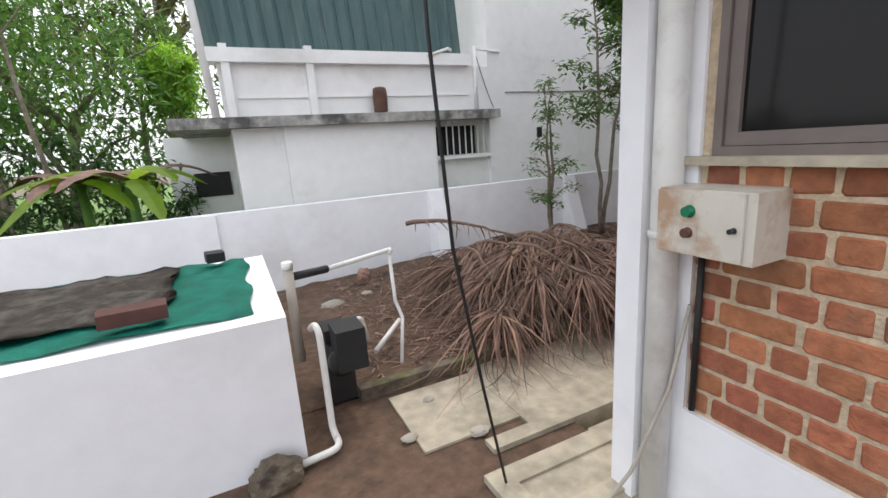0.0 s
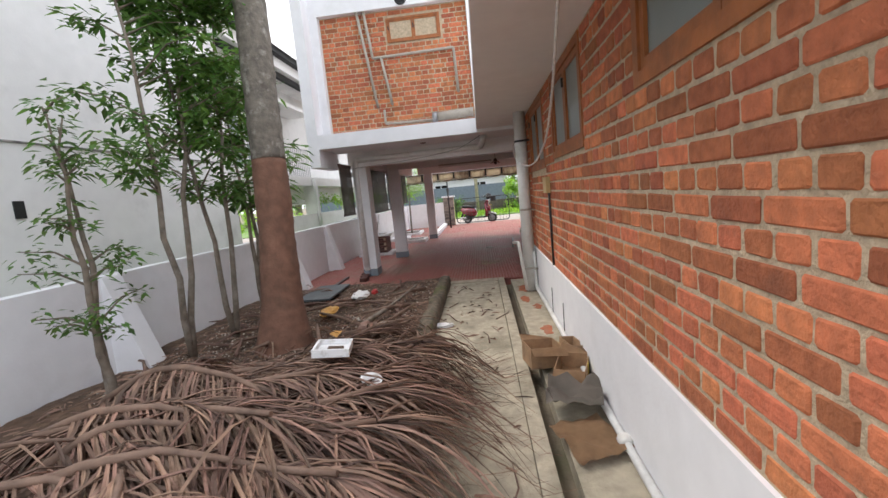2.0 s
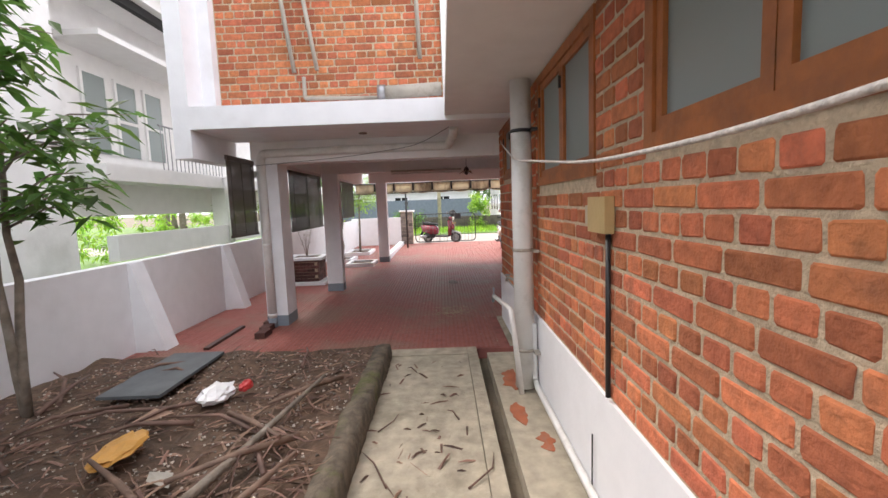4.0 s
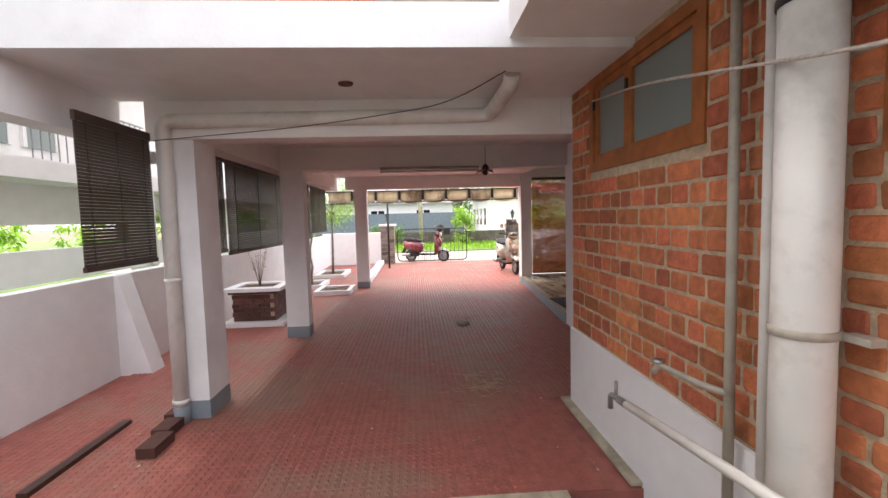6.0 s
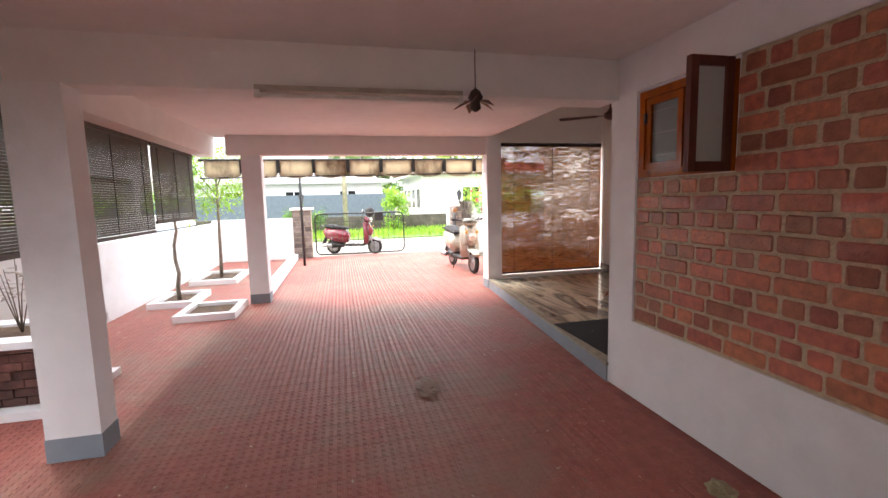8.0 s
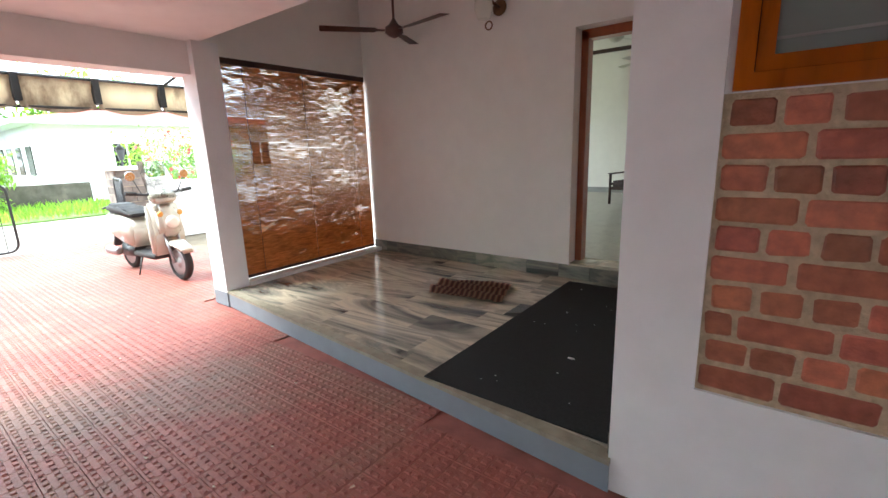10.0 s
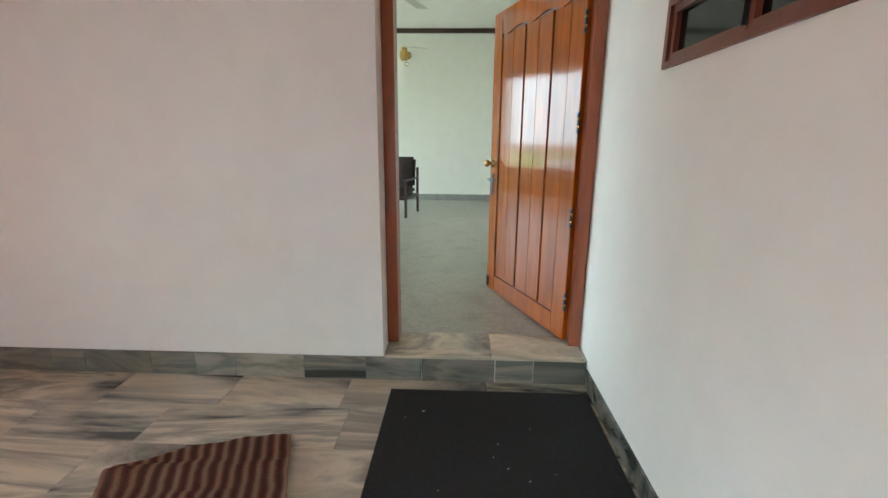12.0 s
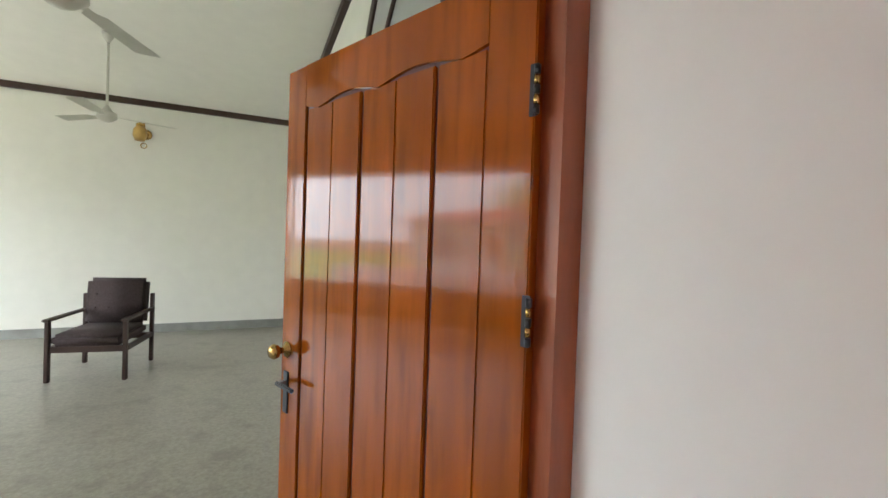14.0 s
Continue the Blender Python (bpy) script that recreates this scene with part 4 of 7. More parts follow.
quick("switch_plate", rusty, [((0.8895, 0.715, 1.235), (0.893, 0.775, 1.295))], t)
tagged(tube("conduit", cable_m, [(1.055, 0.80, 1.19), (1.055, 0.80, 0.52)], 0.012), "black conduit below the switch box", "conduit")
tagged(tube("cable", pvc_old, [(1.05, 0.83, 0.95), (1.0, 0.86, 0.6), (0.85, 0.90, 0.25), (0.62, 0.95, 0.0), (0.3, 0.8, 0.005)], 0.008), "grey cable drooping from the wall to the ground", "cable")
t = thing("corner_drainpipe", (0.93, 1.0, 0), "thick white collared drain pipe at the house corner", "drain pipe")
tube("pipe", pvc, [(1.015, 0.925, -0.05), (1.015, 0.925, 3.2)], 0.055, t, sides=20)
bm = bmesh.new(); add_lathe(bm, [(0.056, 0), (0.062, 0.005), (0.062, 0.025), (0.056, 0.03)], (1.015, 0.925, 1.20), "z", 24, False); part("collar", bm, pvc, t)

# ---- windows ----
glass = bpy.data.materials.new("frosted_glass")
glass.use_nodes = True
gb = glass.node_tree.nodes["Principled BSDF"]
gb.inputs["Base Color"].default_value = (0.20, 0.24, 0.23, 1)
gb.inputs["Roughness"].default_value = 0.35
gb.inputs["Specular IOR Level"].default_value = 0.6
dark_glass = bpy.data.materials.new("dark_glass")
dark_glass.use_nodes = True
gb = dark_glass.node_tree.nodes["Principled BSDF"]
gb.inputs["Base Color"].default_value = (0.014, 0.013, 0.013, 1)
gb.inputs["Specular IOR Level"].default_value = 0.2
gb.inputs["Roughness"].default_value = 0.08

def window(name, axis, a0, a1, z0, z1, face, inward, panes, label, wood=window_wood, pane_mat=glass, w=0.06, bars=False, category="window", group="", s=0.045):
    """A wooden window: outer frame, shutters with panes, sill. axis: the way the wall runs; inward: sign of the way into the house."""
    mid = ((a0 + a1) / 2, face, z0) if axis == "x" else (face, (a0 + a1) / 2, z0)
    t = thing(name, mid, label, category, group)
    def bx(nm, mat, lo_a, hi_a, lo_z, hi_z, d0, d1, parent=t, lab="", bev=0.003):
        f0, f1 = sorted((face + inward * d0, face + inward * d1))
        lo, hi = ((lo_a, f0, lo_z), (hi_a, f1, hi_z)) if axis == "x" else ((f0, lo_a, lo_z), (f1, hi_a, hi_z))
        return quick(nm, mat, [(lo, hi)], parent, lab, bev)
    bx("frame_jamb", wood, a0, a0 + w, z0, z1, -0.012, 0.07)
    bx("frame_jamb", wood, a1 - w, a1, z0, z1, -0.012, 0.07)
    bx("frame_head", wood, a0 + w, a1 - w, z1 - w, z1, -0.012, 0.07)
    bx("frame_sill", wood, a0 + w, a1 - w, z0, z0 + w, -0.012, 0.07)
    n = len(panes)
    span = (a1 - a0 - 2 * w)
    u = a0 + w
    for k, share in enumerate(panes):
        v = u + span * share
        if k == 0 and bars:
            for q in range(1, 4):
                y_ = u + (v - u) * q / 4
                bx("bar", black_m, y_ - 0.006, y_ + 0.006, z0 + w, z1 - w, 0.05, 0.06, t, "", 0)
                zz = z0 + (z1 - z0) * q / 4
                bx("bar", black_m, u, v, zz - 0.006, zz + 0.006, 0.044, 0.05, t, "", 0)
            u = v
            continue
        sh = bx("shutter", wood, u + 0.002, v - 0.002, z0 + w + 0.002, z0 + w + s, 0.0, 0.04)
        for nm, q in (("top_rail", (u + 0.002, v - 0.002, z1 - w - s, z1 - w - 0.002)), ("stile", (u + 0.002, u + s, z0 + w + s, z1 - w - s)), ("stile", (v - s, v - 0.002, z0 + w + s, z1 - w - s))):
            bx(nm, wood, *q, 0.0, 0.04, sh)
        bx("pane", pane_mat, u + s, v - s, z0 + w + s, z1 - w - s, 0.018, 0.024, sh, "frosted glass pane" if pane_mat is glass else "dark glass pane", 0)
        bx("hinge", black_m, v - 0.012, v + 0.004, z1 - w - 0.16, z1 - w - 0.09, -0.016, -0.001, sh, "", 0)
        if bars:
            for q in range(1, 4):
                zz = z0 + (z1 - z0) * q / 4
                bx("glazing_lead", steel, u + s, v - s, zz - 0.004, zz + 0.004, 0.014, 0.0175, t, "", 0)
        u = v
    # black sheet closes the opening; its colour stands in for indoor shade
    bx("backing", black_rub, a0, a1, z0, z1, 0.09, 0.10, t, "black sheet standing in for the unlit room behind", 0)
    return t
LW = "wooden window with frosted glass shutters, in the brick wall"
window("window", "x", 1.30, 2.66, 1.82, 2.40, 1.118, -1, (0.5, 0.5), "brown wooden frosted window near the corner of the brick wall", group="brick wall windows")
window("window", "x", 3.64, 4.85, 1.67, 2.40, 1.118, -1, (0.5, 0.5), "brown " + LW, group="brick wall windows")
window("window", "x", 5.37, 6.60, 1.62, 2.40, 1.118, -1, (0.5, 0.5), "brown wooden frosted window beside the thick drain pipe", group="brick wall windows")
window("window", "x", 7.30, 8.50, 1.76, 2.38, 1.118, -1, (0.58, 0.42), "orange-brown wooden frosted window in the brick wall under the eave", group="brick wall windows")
window("window", "y", -0.9, 0.80, 1.50, 2.45, 1.08, 1, (0.5, 0.5), "dark aluminium window with smoky glass and a pale sill", wood=material("aged_aluminium", (0.16, 0.13, 0.115), 0.5, vary=0.15), pane_mat=dark_glass, w=0.03)
tagged(quick("window_sill", concrete, [((1.03, -0.92, 1.47), (1.085, 0.93, 1.50))], None, "pale grey cement window sill", 0.004), category="window sill")
window("window", "y", -1.50, -0.20, 1.70, 1.92, 11.33, -1, (0.34, 0.33, 0.33), "low dark wooden three-pane window in the white porch wall", wood=material("red_brown_wood", (0.16, 0.045, 0.025), 0.45, vary=0.2, bump=0.06), pane_mat=dark_glass, w=0.022, s=0.024)
t = window("window", "x", 10.28, 11.03, 1.56, 2.12, 0.30, -1, (0.5, 0.5), "orange-brown wooden window with iron bars and frosted panes, one shutter open", wood=teak, bars=True, w=0.05)
shutter_wood = material("shutter_wood", (0.11, 0.025, 0.015), 0.4, vary=0.2, bump=0.05)
def open_shutter():
    sx, y0, y1, z0, z1 = 10.285, 0.325, 0.585, 1.56, 2.13
    q = thing("open_shutter", (sx, y0, z0), "dark red-brown wooden window shutter with a frosted pane, standing open", "window shutter")
    for nm, lo, hi in (("stile", (sx, y0, z0), (sx + 0.035, y0 + 0.045, z1)), ("stile", (sx, y1 - 0.045, z0), (sx + 0.035, y1, z1)), ("rail", (sx, y0 + 0.05, z0), (sx + 0.035, y1 - 0.05, z0 + 0.05)), ("rail", (sx, y0 + 0.05, z1 - 0.05), (sx + 0.035, y1 - 0.05, z1))):
        quick(nm, shutter_wood, [(lo, hi)], q, bevel=0.002)
    quick("pane", material("frosted_pane", (0.42, 0.44, 0.42), 0.35, vary=0.04, bump=0), [((sx + 0.013, y0 + 0.05, z0 + 0.05), (sx + 0.02, y1 - 0.05, z1 - 0.05))], q, "frosted glass pane")
open_shutter()

# ---- pipes on the brick wall ----
t = thing("drainpipe", (6.82, 1.25, 0), "thick weathered white drain pipe strapped to the brick wall", "drain pipe")
tube("pipe", pvc, [(6.70, 1.235, 0.02), (6.70, 1.235, 2.42)], 0.078, t, sides=22)
for z in (0.32, 1.12, 2.03):
    bm = bmesh.new(); add_lathe(bm, [(0.079, 0), (0.084, 0.002), (0.084, 0.024), (0.079, 0.026)], (6.70, 1.235, z), "z", 24, False)
    add_box(bm, (6.56, 1.136, z), (6.64, 1.18, z + 0.02)); part("strap", bm, black_m if z > 1.5 else pvc_old, t)
tagged(tube("water_pipe", pvc_old, [(7.06, 1.18, 0.1), (7.06, 1.18, 2.42)], 0.019), "narrow grey water pipe clipped beside the drain pipe", "pipe")
tagged(tube("water_pipe", pvc, [(6.9, 1.175, 0.1), (6.9, 1.175, 2.42)], 0.022), "narrow white water pipe close beside the thick drain pipe", "pipe")
t = thing("tap_pipe", (6.9, 1.33, 0.6), "white water pipe ending in a tap, before the drain pipe", "pipe")
tube("pipe", pvc, bend([(7.45, 1.38, 0.60), (6.42, 1.38, 0.72), (6.38, 1.38, 0.66), (6.38, 1.32, 0.1)], r=0.06), 0.02, t)
tube("coupling", steel, [(7.43, 1.38, 0.60), (7.53, 1.38, 0.59)], 0.018, t)
tube("tap_body", steel, bend([(7.53, 1.38, 0.59), (7.62, 1.38, 0.585), (7.62, 1.38, 0.51)], r=0.03), 0.014, t)
tube("tap_handle", steel, [(7.56, 1.38, 0.59), (7.56, 1.38, 0.67)], 0.008, t)
t = thing("garden_tap", (7.3, 1.24, 0.78), "old brass tap on the narrow water pipe", "tap")
tube("spout", pvc_old, bend([(7.06, 1.185, 0.80), (7.14, 1.22, 0.80), (7.40, 1.26, 0.80), (7.42, 1.27, 0.76)], r=0.03), 0.014, t)
bm = bmesh.new(); add_lathe(bm, [(0.008, 0), (0.03, 0.004), (0.03, 0.012), (0.008, 0.016)], (7.40, 1.26, 0.81), "z", 12); part("wheel", bm, steel, t)
tagged(tube("floor_pipe", pvc, bend([(2.2, 1.165, 0.045), (6.6, 1.165, 0.06), (6.66, 1.165, 0.12), (6.66, 1.165, 0.55)], r=0.06), 0.022), "white pipe running along the foot of the plinth", "pipe")
for x in (4.7, 5.35):
    tagged(tube("iron_stub", black_m, [(x, 1.15, 0.06), (x, 1.148, 0.34)], 0.004), "thin dark iron rod standing at the plinth", "rod")
bm = bmesh.new(); add_lathe(bm, [(0.028, -0.04), (0.04, -0.03), (0.04, 0.03), (0.028, 0.04)], (2.9, 1.165, 0.047), "x", 14); tagged(part("pipe_socket", bm, pvc, None, "white pipe socket on the floor pipe"), category="pipe fitting")
t = thing("meter_box", (5.2, 1.12, 1.4), "small yellowed switch box with black conduit on the brick wall", "switch box")
quick("case", material("yellowed_plastic", (0.50, 0.36, 0.16), 0.5, vary=0.1), [((5.12, 1.128, 1.36), (5.34, 1.17, 1.52))], t, bevel=0.004)
quick("side_case", material("beige_plastic", (0.5, 0.42, 0.3), 0.5, vary=0.1), [((5.36, 1.128, 1.39), (5.44, 1.15, 1.48))], t, bevel=0.003)
tube("conduit", black_m, [(5.16, 1.14, 1.36), (5.16, 1.14, 0.62)], 0.012, t)

# ---- pipes on the upper wall ----
def wall_pipe(pts, r, label):
    tagged(tube("wall_pipe", pvc_old, bend([(8.25, y, z) for y, z in pts], r=0.03), r), label, "pipe", "pipes on the upper brick wall")
wall_pipe([(3.62, 4.6), (3.42, 3.0)], 0.024, "narrow dirty white pipe running down the upper brick wall")
wall_pipe([(3.50, 4.6), (3.42, 3.80), (2.06, 3.82), (2.04, 3.1)], 0.024, "dirty white branching pipe across the upper brick wall")
wall_pipe([(3.28, 3.80), (3.17, 3.02)], 0.024, "short dirty white pipe down the upper brick wall")
wall_pipe([(3.32, 2.95), (3.32, 2.72), (2.4, 2.70)], 0.022, "small white pipe stub with an elbow above the ledge")
t = thing("soil_pipe", (8.1, 2.1, 2.75), "thick grey pipe with a cap lying on the white ledge", "drain pipe")
tube("pipe", pvc_old, [(8.12, 2.42, 2.72), (8.12, 1.82, 2.74)], 0.07, t, sides=18)
tube("cap", steel, [(8.12, 2.50, 2.72), (8.12, 2.42, 2.72)], 0.082, t, sides=18)
window("upper_window", "y", 2.25, 3.15, 4.03, 4.42, 8.306, 1, (0.5, 0.5), "small brown wooden window with dark panes, high in the upper brick wall", pane_mat=dark_glass, w=0.03, s=0.03)
bm = bmesh.new(); add_lathe(bm, [(0.09, -0.02), (0.1, 0), (0.1, 0.012), (0.08, 0.016)][::-1], (8.19, 2.85, 4.66), "x", 20); tagged(part("vent_cover", bm, black_rub, None, "round dark vent in the white band"), category="vent")
t = thing("column_drainpipe", (8.87, 4.13, 0), "white drain pipe running down the column and along the beam", "drain pipe")
tube("pipe", pvc, bend([(8.865, 4.11, 0.13), (8.865, 4.11, 2.22), (8.865, 1.75, 2.24), (8.35, 1.70, 2.30), (8.3, 1.7, 2.36)], r=0.08), 0.052, t, sides=16)
tube("foot", grey_paint, [(8.865, 4.11, 0.0), (8.865, 4.11, 0.13)], 0.055, t, sides=16)
bm = bmesh.new(); add_lathe(bm, [(0.053, 0), (0.061, 0.004), (0.061, 0.03), (0.053, 0.034)], (8.865, 4.11, 0.15), "z", 20, False); add_lathe(bm, [(0.053, 0), (0.059, 0.004), (0.059, 0.03), (0.053, 0.034)], (8.865, 4.11, 1.06), "z", 20, False); part("collar", bm, pvc, t)
tagged(tube("side_pipe", pvc, [(8.9, 4.2, 1.97), (8.9, 4.42, 1.97)], 0.045, sides=14), "short white pipe stub leaving the column", "pipe")
tagged(tube("cable", cable_m, bend([(8.8, 4.32, 2.06), (8.5, 2.94, 2.10), (8.3, 2.1, 2.18), (8.25, 1.75, 2.36)], r=0.5), 0.003), "thin cable slung below the ceiling beam", "cable")
bm = bmesh.new(); add_lathe(bm, [(0.045, -0.012), (0.05, 0)], (8.5, 2.75, 2.37), "z", 16); tagged(part("ceiling_outlet", bm, material("brown_plastic", (0.14, 0.07, 0.05), 0.5), None, "small round brown outlet in the ceiling"), category="outlet")

# ---- blinds ----
def blind(name, p0, p1, z0, z1, mat, label, slat=0.022, gap=0.007, uneven=0.0, group=""):
    """A hanging slatted blind from p0 to p1 in plan."""
    p0, p1 = Vector((*p0, 0)), Vector((*p1, 0))
    d = (p1 - p0).normalized()
    nrm = Vector((-d.y, d.x, 0))
    t = thing(name, ((p0.x + p1.x) / 2, (p0.y + p1.y) / 2, z1), label, "blind", group)
    n = int((z1 - z0) / (slat + gap))
    rng = random.Random(int(z1 * 100) + n)
    first = None
    for k in range(n):
        z = z1 - (k + 1) * (slat + gap)
        w = slat * (1 - uneven * rng.random())
        bm = bmesh.new()
        if uneven:
            prev = None
            for i in range(49):
                c = p0.lerp(p1, i / 48)
                worn = 0.7 * noise.noise(Vector((c.y * 1.6, z * 5, 5))) + 0.9 * noise.noise(Vector((c.y * 9, z * 34, 2)))
                lift = slat * min(0.22, max(0.0, worn - 0.12 + 0.5 * min(0.0, z - 1.0)) * 0.55) + 0.0006 * rng.random()
                rg = [bm.verts.new((c.x + o, c.y, h_)) for o, h_ in ((-0.003, z + lift), (0.003, z + lift), (0.003, z + slat), (-0.003, z + slat))]
                if prev:
                    for j in range(4):
                        bm.faces.new((prev[j], rg[j], rg[(j + 1) % 4], prev[(j + 1) % 4]))
                prev = rg
            part("slat", bm, mat, t)
            continue
        q = [p0 - nrm * 0.003, p1 - nrm * 0.003, p1 + nrm * 0.003, p0 + nrm * 0.003]
        add_prism(bm, [(v.x, v.y) for v in q], z, z + w)
        part("slat", bm, mat, t)
    for nm_, z, h_ in (("head_bar", z1, 0.055), ("bottom_bar", z0 - 0.02, 0.03)):
        bm = bmesh.new()
        q = [p0 - nrm * 0.012, p1 - nrm * 0.012, p1 + nrm * 0.012, p0 + nrm * 0.012]
        add_prism(bm, [(v.x, v.y) for v in q], z, z + h_)
        part(nm_, bm, dark_wood, t)
    for f in (0.12, 0.5, 0.88):
        p = p0.lerp(p1, f) - nrm * 0.006
        tube("cord", cable_m, [(p.x, p.y, z0), (p.x, p.y, z1 + 0.02)], 0.0025, t, sides=5)
    return t
bl_m = material("dark_blind_slat", (0.055, 0.035, 0.025), 0.6, vary=0.2, bump=0.05)
bl_light = material("bamboo_slat", (0.46, 0.20, 0.065), 0.9, spec=0.05, vary=0.3, scale=12, stain=(0.18, 0.07, 0.03), stain_amt=0.6, stain_scale=5, stretch=(1, 1, 6), bump=0.15)
LB = "dark brown slatted blind hanging from the carport beam"
for k, (x0, x1, z0) in enumerate(((8.15, 8.85, 1.24), (9.3, 10.05, 1.22), (10.1, 11.9, 1.18), (12.0, 13.6, 1.19), (13.65, 15.0, 1.28))):
    blind("blind", (x0, 4.205), (x1, 4.205), z0, 2.08, bl_m, LB, 0.0185, 0.0018, group="carport blinds")
n_, l_ = bl_light.node_tree.nodes, bl_light.node_tree.links
tr_, mx_ = n_.new("ShaderNodeBsdfTranslucent"), n_.new("ShaderNodeMixShader")
src_ = n_["Principled BSDF"].inputs["Base Color"].links[0].from_socket
hs_ = n_.new("ShaderNodeHueSaturation")
hs_.inputs["Value"].default_value = 1.0
l_.new(src_, hs_.inputs["Color"]); l_.new(hs_.outputs[0], tr_.inputs[0])
mx_.inputs[0].default_value = 0.33
l_.new(n_["Principled BSDF"].outputs[0], mx_.inputs[1]); l_.new(tr_.outputs[0], mx_.inputs[2])
l_.new(mx_.outputs[0], n_["Material Output"].inputs["Surface"])
blind("porch_blind", (15.13, -0.24), (15.13, -2.03), 0.22, 2.26, bl_light, "orange-brown bamboo blind let down over the porch opening", 0.0138, 0.0008, 0.13)

# ---- planter and beds ----
stone_w = material("dark_cladding", (0.13, 0.055, 0.045), 0.7, vary=0.4, scale=10, per_object=0.4, bump=0.6, bump_scale=30)
t = thing("planter", (12.2, 4.7, 0), "square dark stone planter with a white rim on red paving", "planter")
quick("plinth_frame", white_out, [((11.86, 4.24, 0.0), (12.66, 5.12, 0.06))], t, bevel=0.005)
quick("core", mortar, [((12.0, 4.40, 0.06), (12.52, 4.98, 0.46))], t)
rng = random.Random(3)
for row in range(6):
    z = 0.065 + row * 0.064
    for u in range(4):
        o = 0.07 * (row % 2)
        a, b = 4.392 + u * 0.148 + o, 4.392 + (u + 1) * 0.148 + o - 0.006
        quick("cladding_stone", stone_w, [((11.985 - rng.uniform(0, 0.012), a, z), (12.0, min(b, 4.99), z + 0.058))], t)
        a, b = 11.99 + u * 0.135, 11.99 + (u + 1) * 0.135 - 0.006
        quick("cladding_stone", stone_w, [((a, 4.385 - rng.uniform(0, 0.012), z), (min(b, 12.53), 4.40, z + 0.058))], t)
quick("cornice", stone_w, [((11.95, 4.35, 0.46), (12.57, 5.03, 0.50))], t)
quick("rim", white_out, [((11.88, 4.28, 0.50), (12.05, 5.08, 0.55)), ((12.47, 4.28, 0.50), (12.64, 5.08, 0.55)), ((12.05, 4.28, 0.50), (12.47, 4.42, 0.55)), ((12.05, 4.94, 0.50), (12.47, 5.08, 0.55))], t, bevel=0.003)
quick("soil", earth, [((12.05, 4.42, 0.46), (12.47, 4.94, 0.53))], t)
def sprig(base, h, seed, mat, label, n=40, leaf=0.05, cat="plant"):
    rng = random.Random(seed)
    t = thing("potted_plant", base, label, cat)
    bm, lb = bmesh.new(), bmesh.new()
    b = Vector(base)
    for k in range(7):
        tip = b + Vector((rng.uniform(-0.16, 0.16), rng.uniform(-0.16, 0.16), h * rng.uniform(0.7, 1)))
        add_tube(bm, [b, b.lerp(tip, 0.5) + Vector((rng.uniform(-0.02, 0.02), 0, 0.03)), tip], [0.005, 0.004, 0.002], 5)
        for _ in range(n // 7):
            p = b.lerp(tip, rng.uniform(0.45, 1))
            a = rng.uniform(0, 6.28)
            add_leaf(lb, p, Vector((math.cos(a), math.sin(a), rng.uniform(-0.3, 0.4))).normalized(), leaf, leaf * 0.4, rng)
    part("stems", bm, bark, t, kind="stuff")
    part("leaves", lb, mat, t, kind="stuff")
sprig((12.26, 4.68, 0.52), 0.62, 3, material("pale_leaf", (0.35, 0.30, 0.26), 0.7, vary=0.2, per_island=0.2, bump=0), "thin dried pale plant in the stone planter", 70)
def bed(x0, y0, x1, y1, label):
    t = thing("tree_bed", ((x0 + x1) / 2, (y0 + y1) / 2, 0), label, "plant bed", "kerbed plant beds")
    for lo, hi in (((x0, y0, 0), (x1, y0 + 0.09, 0.09)), ((x0, y1 - 0.09, 0), (x1, y1, 0.09)), ((x0, y0 + 0.09, 0), (x0 + 0.09, y1 - 0.09, 0.09)), ((x1 - 0.09, y0 + 0.09, 0), (x1, y1 - 0.09, 0.09))):
        quick("kerb", white_out, [(lo, hi)], t, bevel=0.004)
    quick("soil", earth, [((x0 + 0.09, y0 + 0.09, 0), (x1 - 0.09, y1 - 0.09, 0.045))], t)
bed(14.3, 3.66, 15.1, 4.38, "white kerbed bed of dark soil in the red paving")
bed(15.2, 4.4, 16.1, 5.0, "white kerbed bed with a thin plant, by the wall")
bed(17.0, 4.2, 18.2, 5.0, "white kerbed bed holding a small tree, by the wall")
bm = bmesh.new()
for k in range(4):
    add_box(bm, (15.4, 3.40, 0) if k == 0 else (15.4 + k * 1.2, 3.40, 0), (16.6 + k * 1.2 - 0.005, 3.56, 0.13))
part("driveway_side_kerb", bm, white_out, kind="structure")
young_tree((15.6, 4.7, 0.03), 2.1, 1, 31, 0.25, 0.06, "thin bare stemmed plant in a kerbed bed", leaves=60, low=0.6)
tr = thing("small_tree", (17.6, 4.6, 0.03), "small tree with dense round bright green crown, in kerbed bed", "tree")
bm = bmesh.new(); add_tube(bm, [(17.6, 4.6, 0), (17.62, 4.58, 0.9), (17.58, 4.55, 2.2)], [0.035, 0.028, 0.02], 8)
for a in range(5):
    add_tube(bm, [(17.6, 4.57, 1.3 + a * 0.15), (17.6 + 0.45 * math.cos(a * 1.3), 4.57 + 0.45 * math.sin(a * 1.3), 1.8 + a * 0.15)], [0.015, 0.006], 6)
part("trunk", bm, bark, tr)
bm = bmesh.new(); cloud(bm, (17.6, 4.5, 1.95), (0.75, 0.7, 0.75), 2600, 0.09, 5); part("crown", bm, leaf_light, tr)

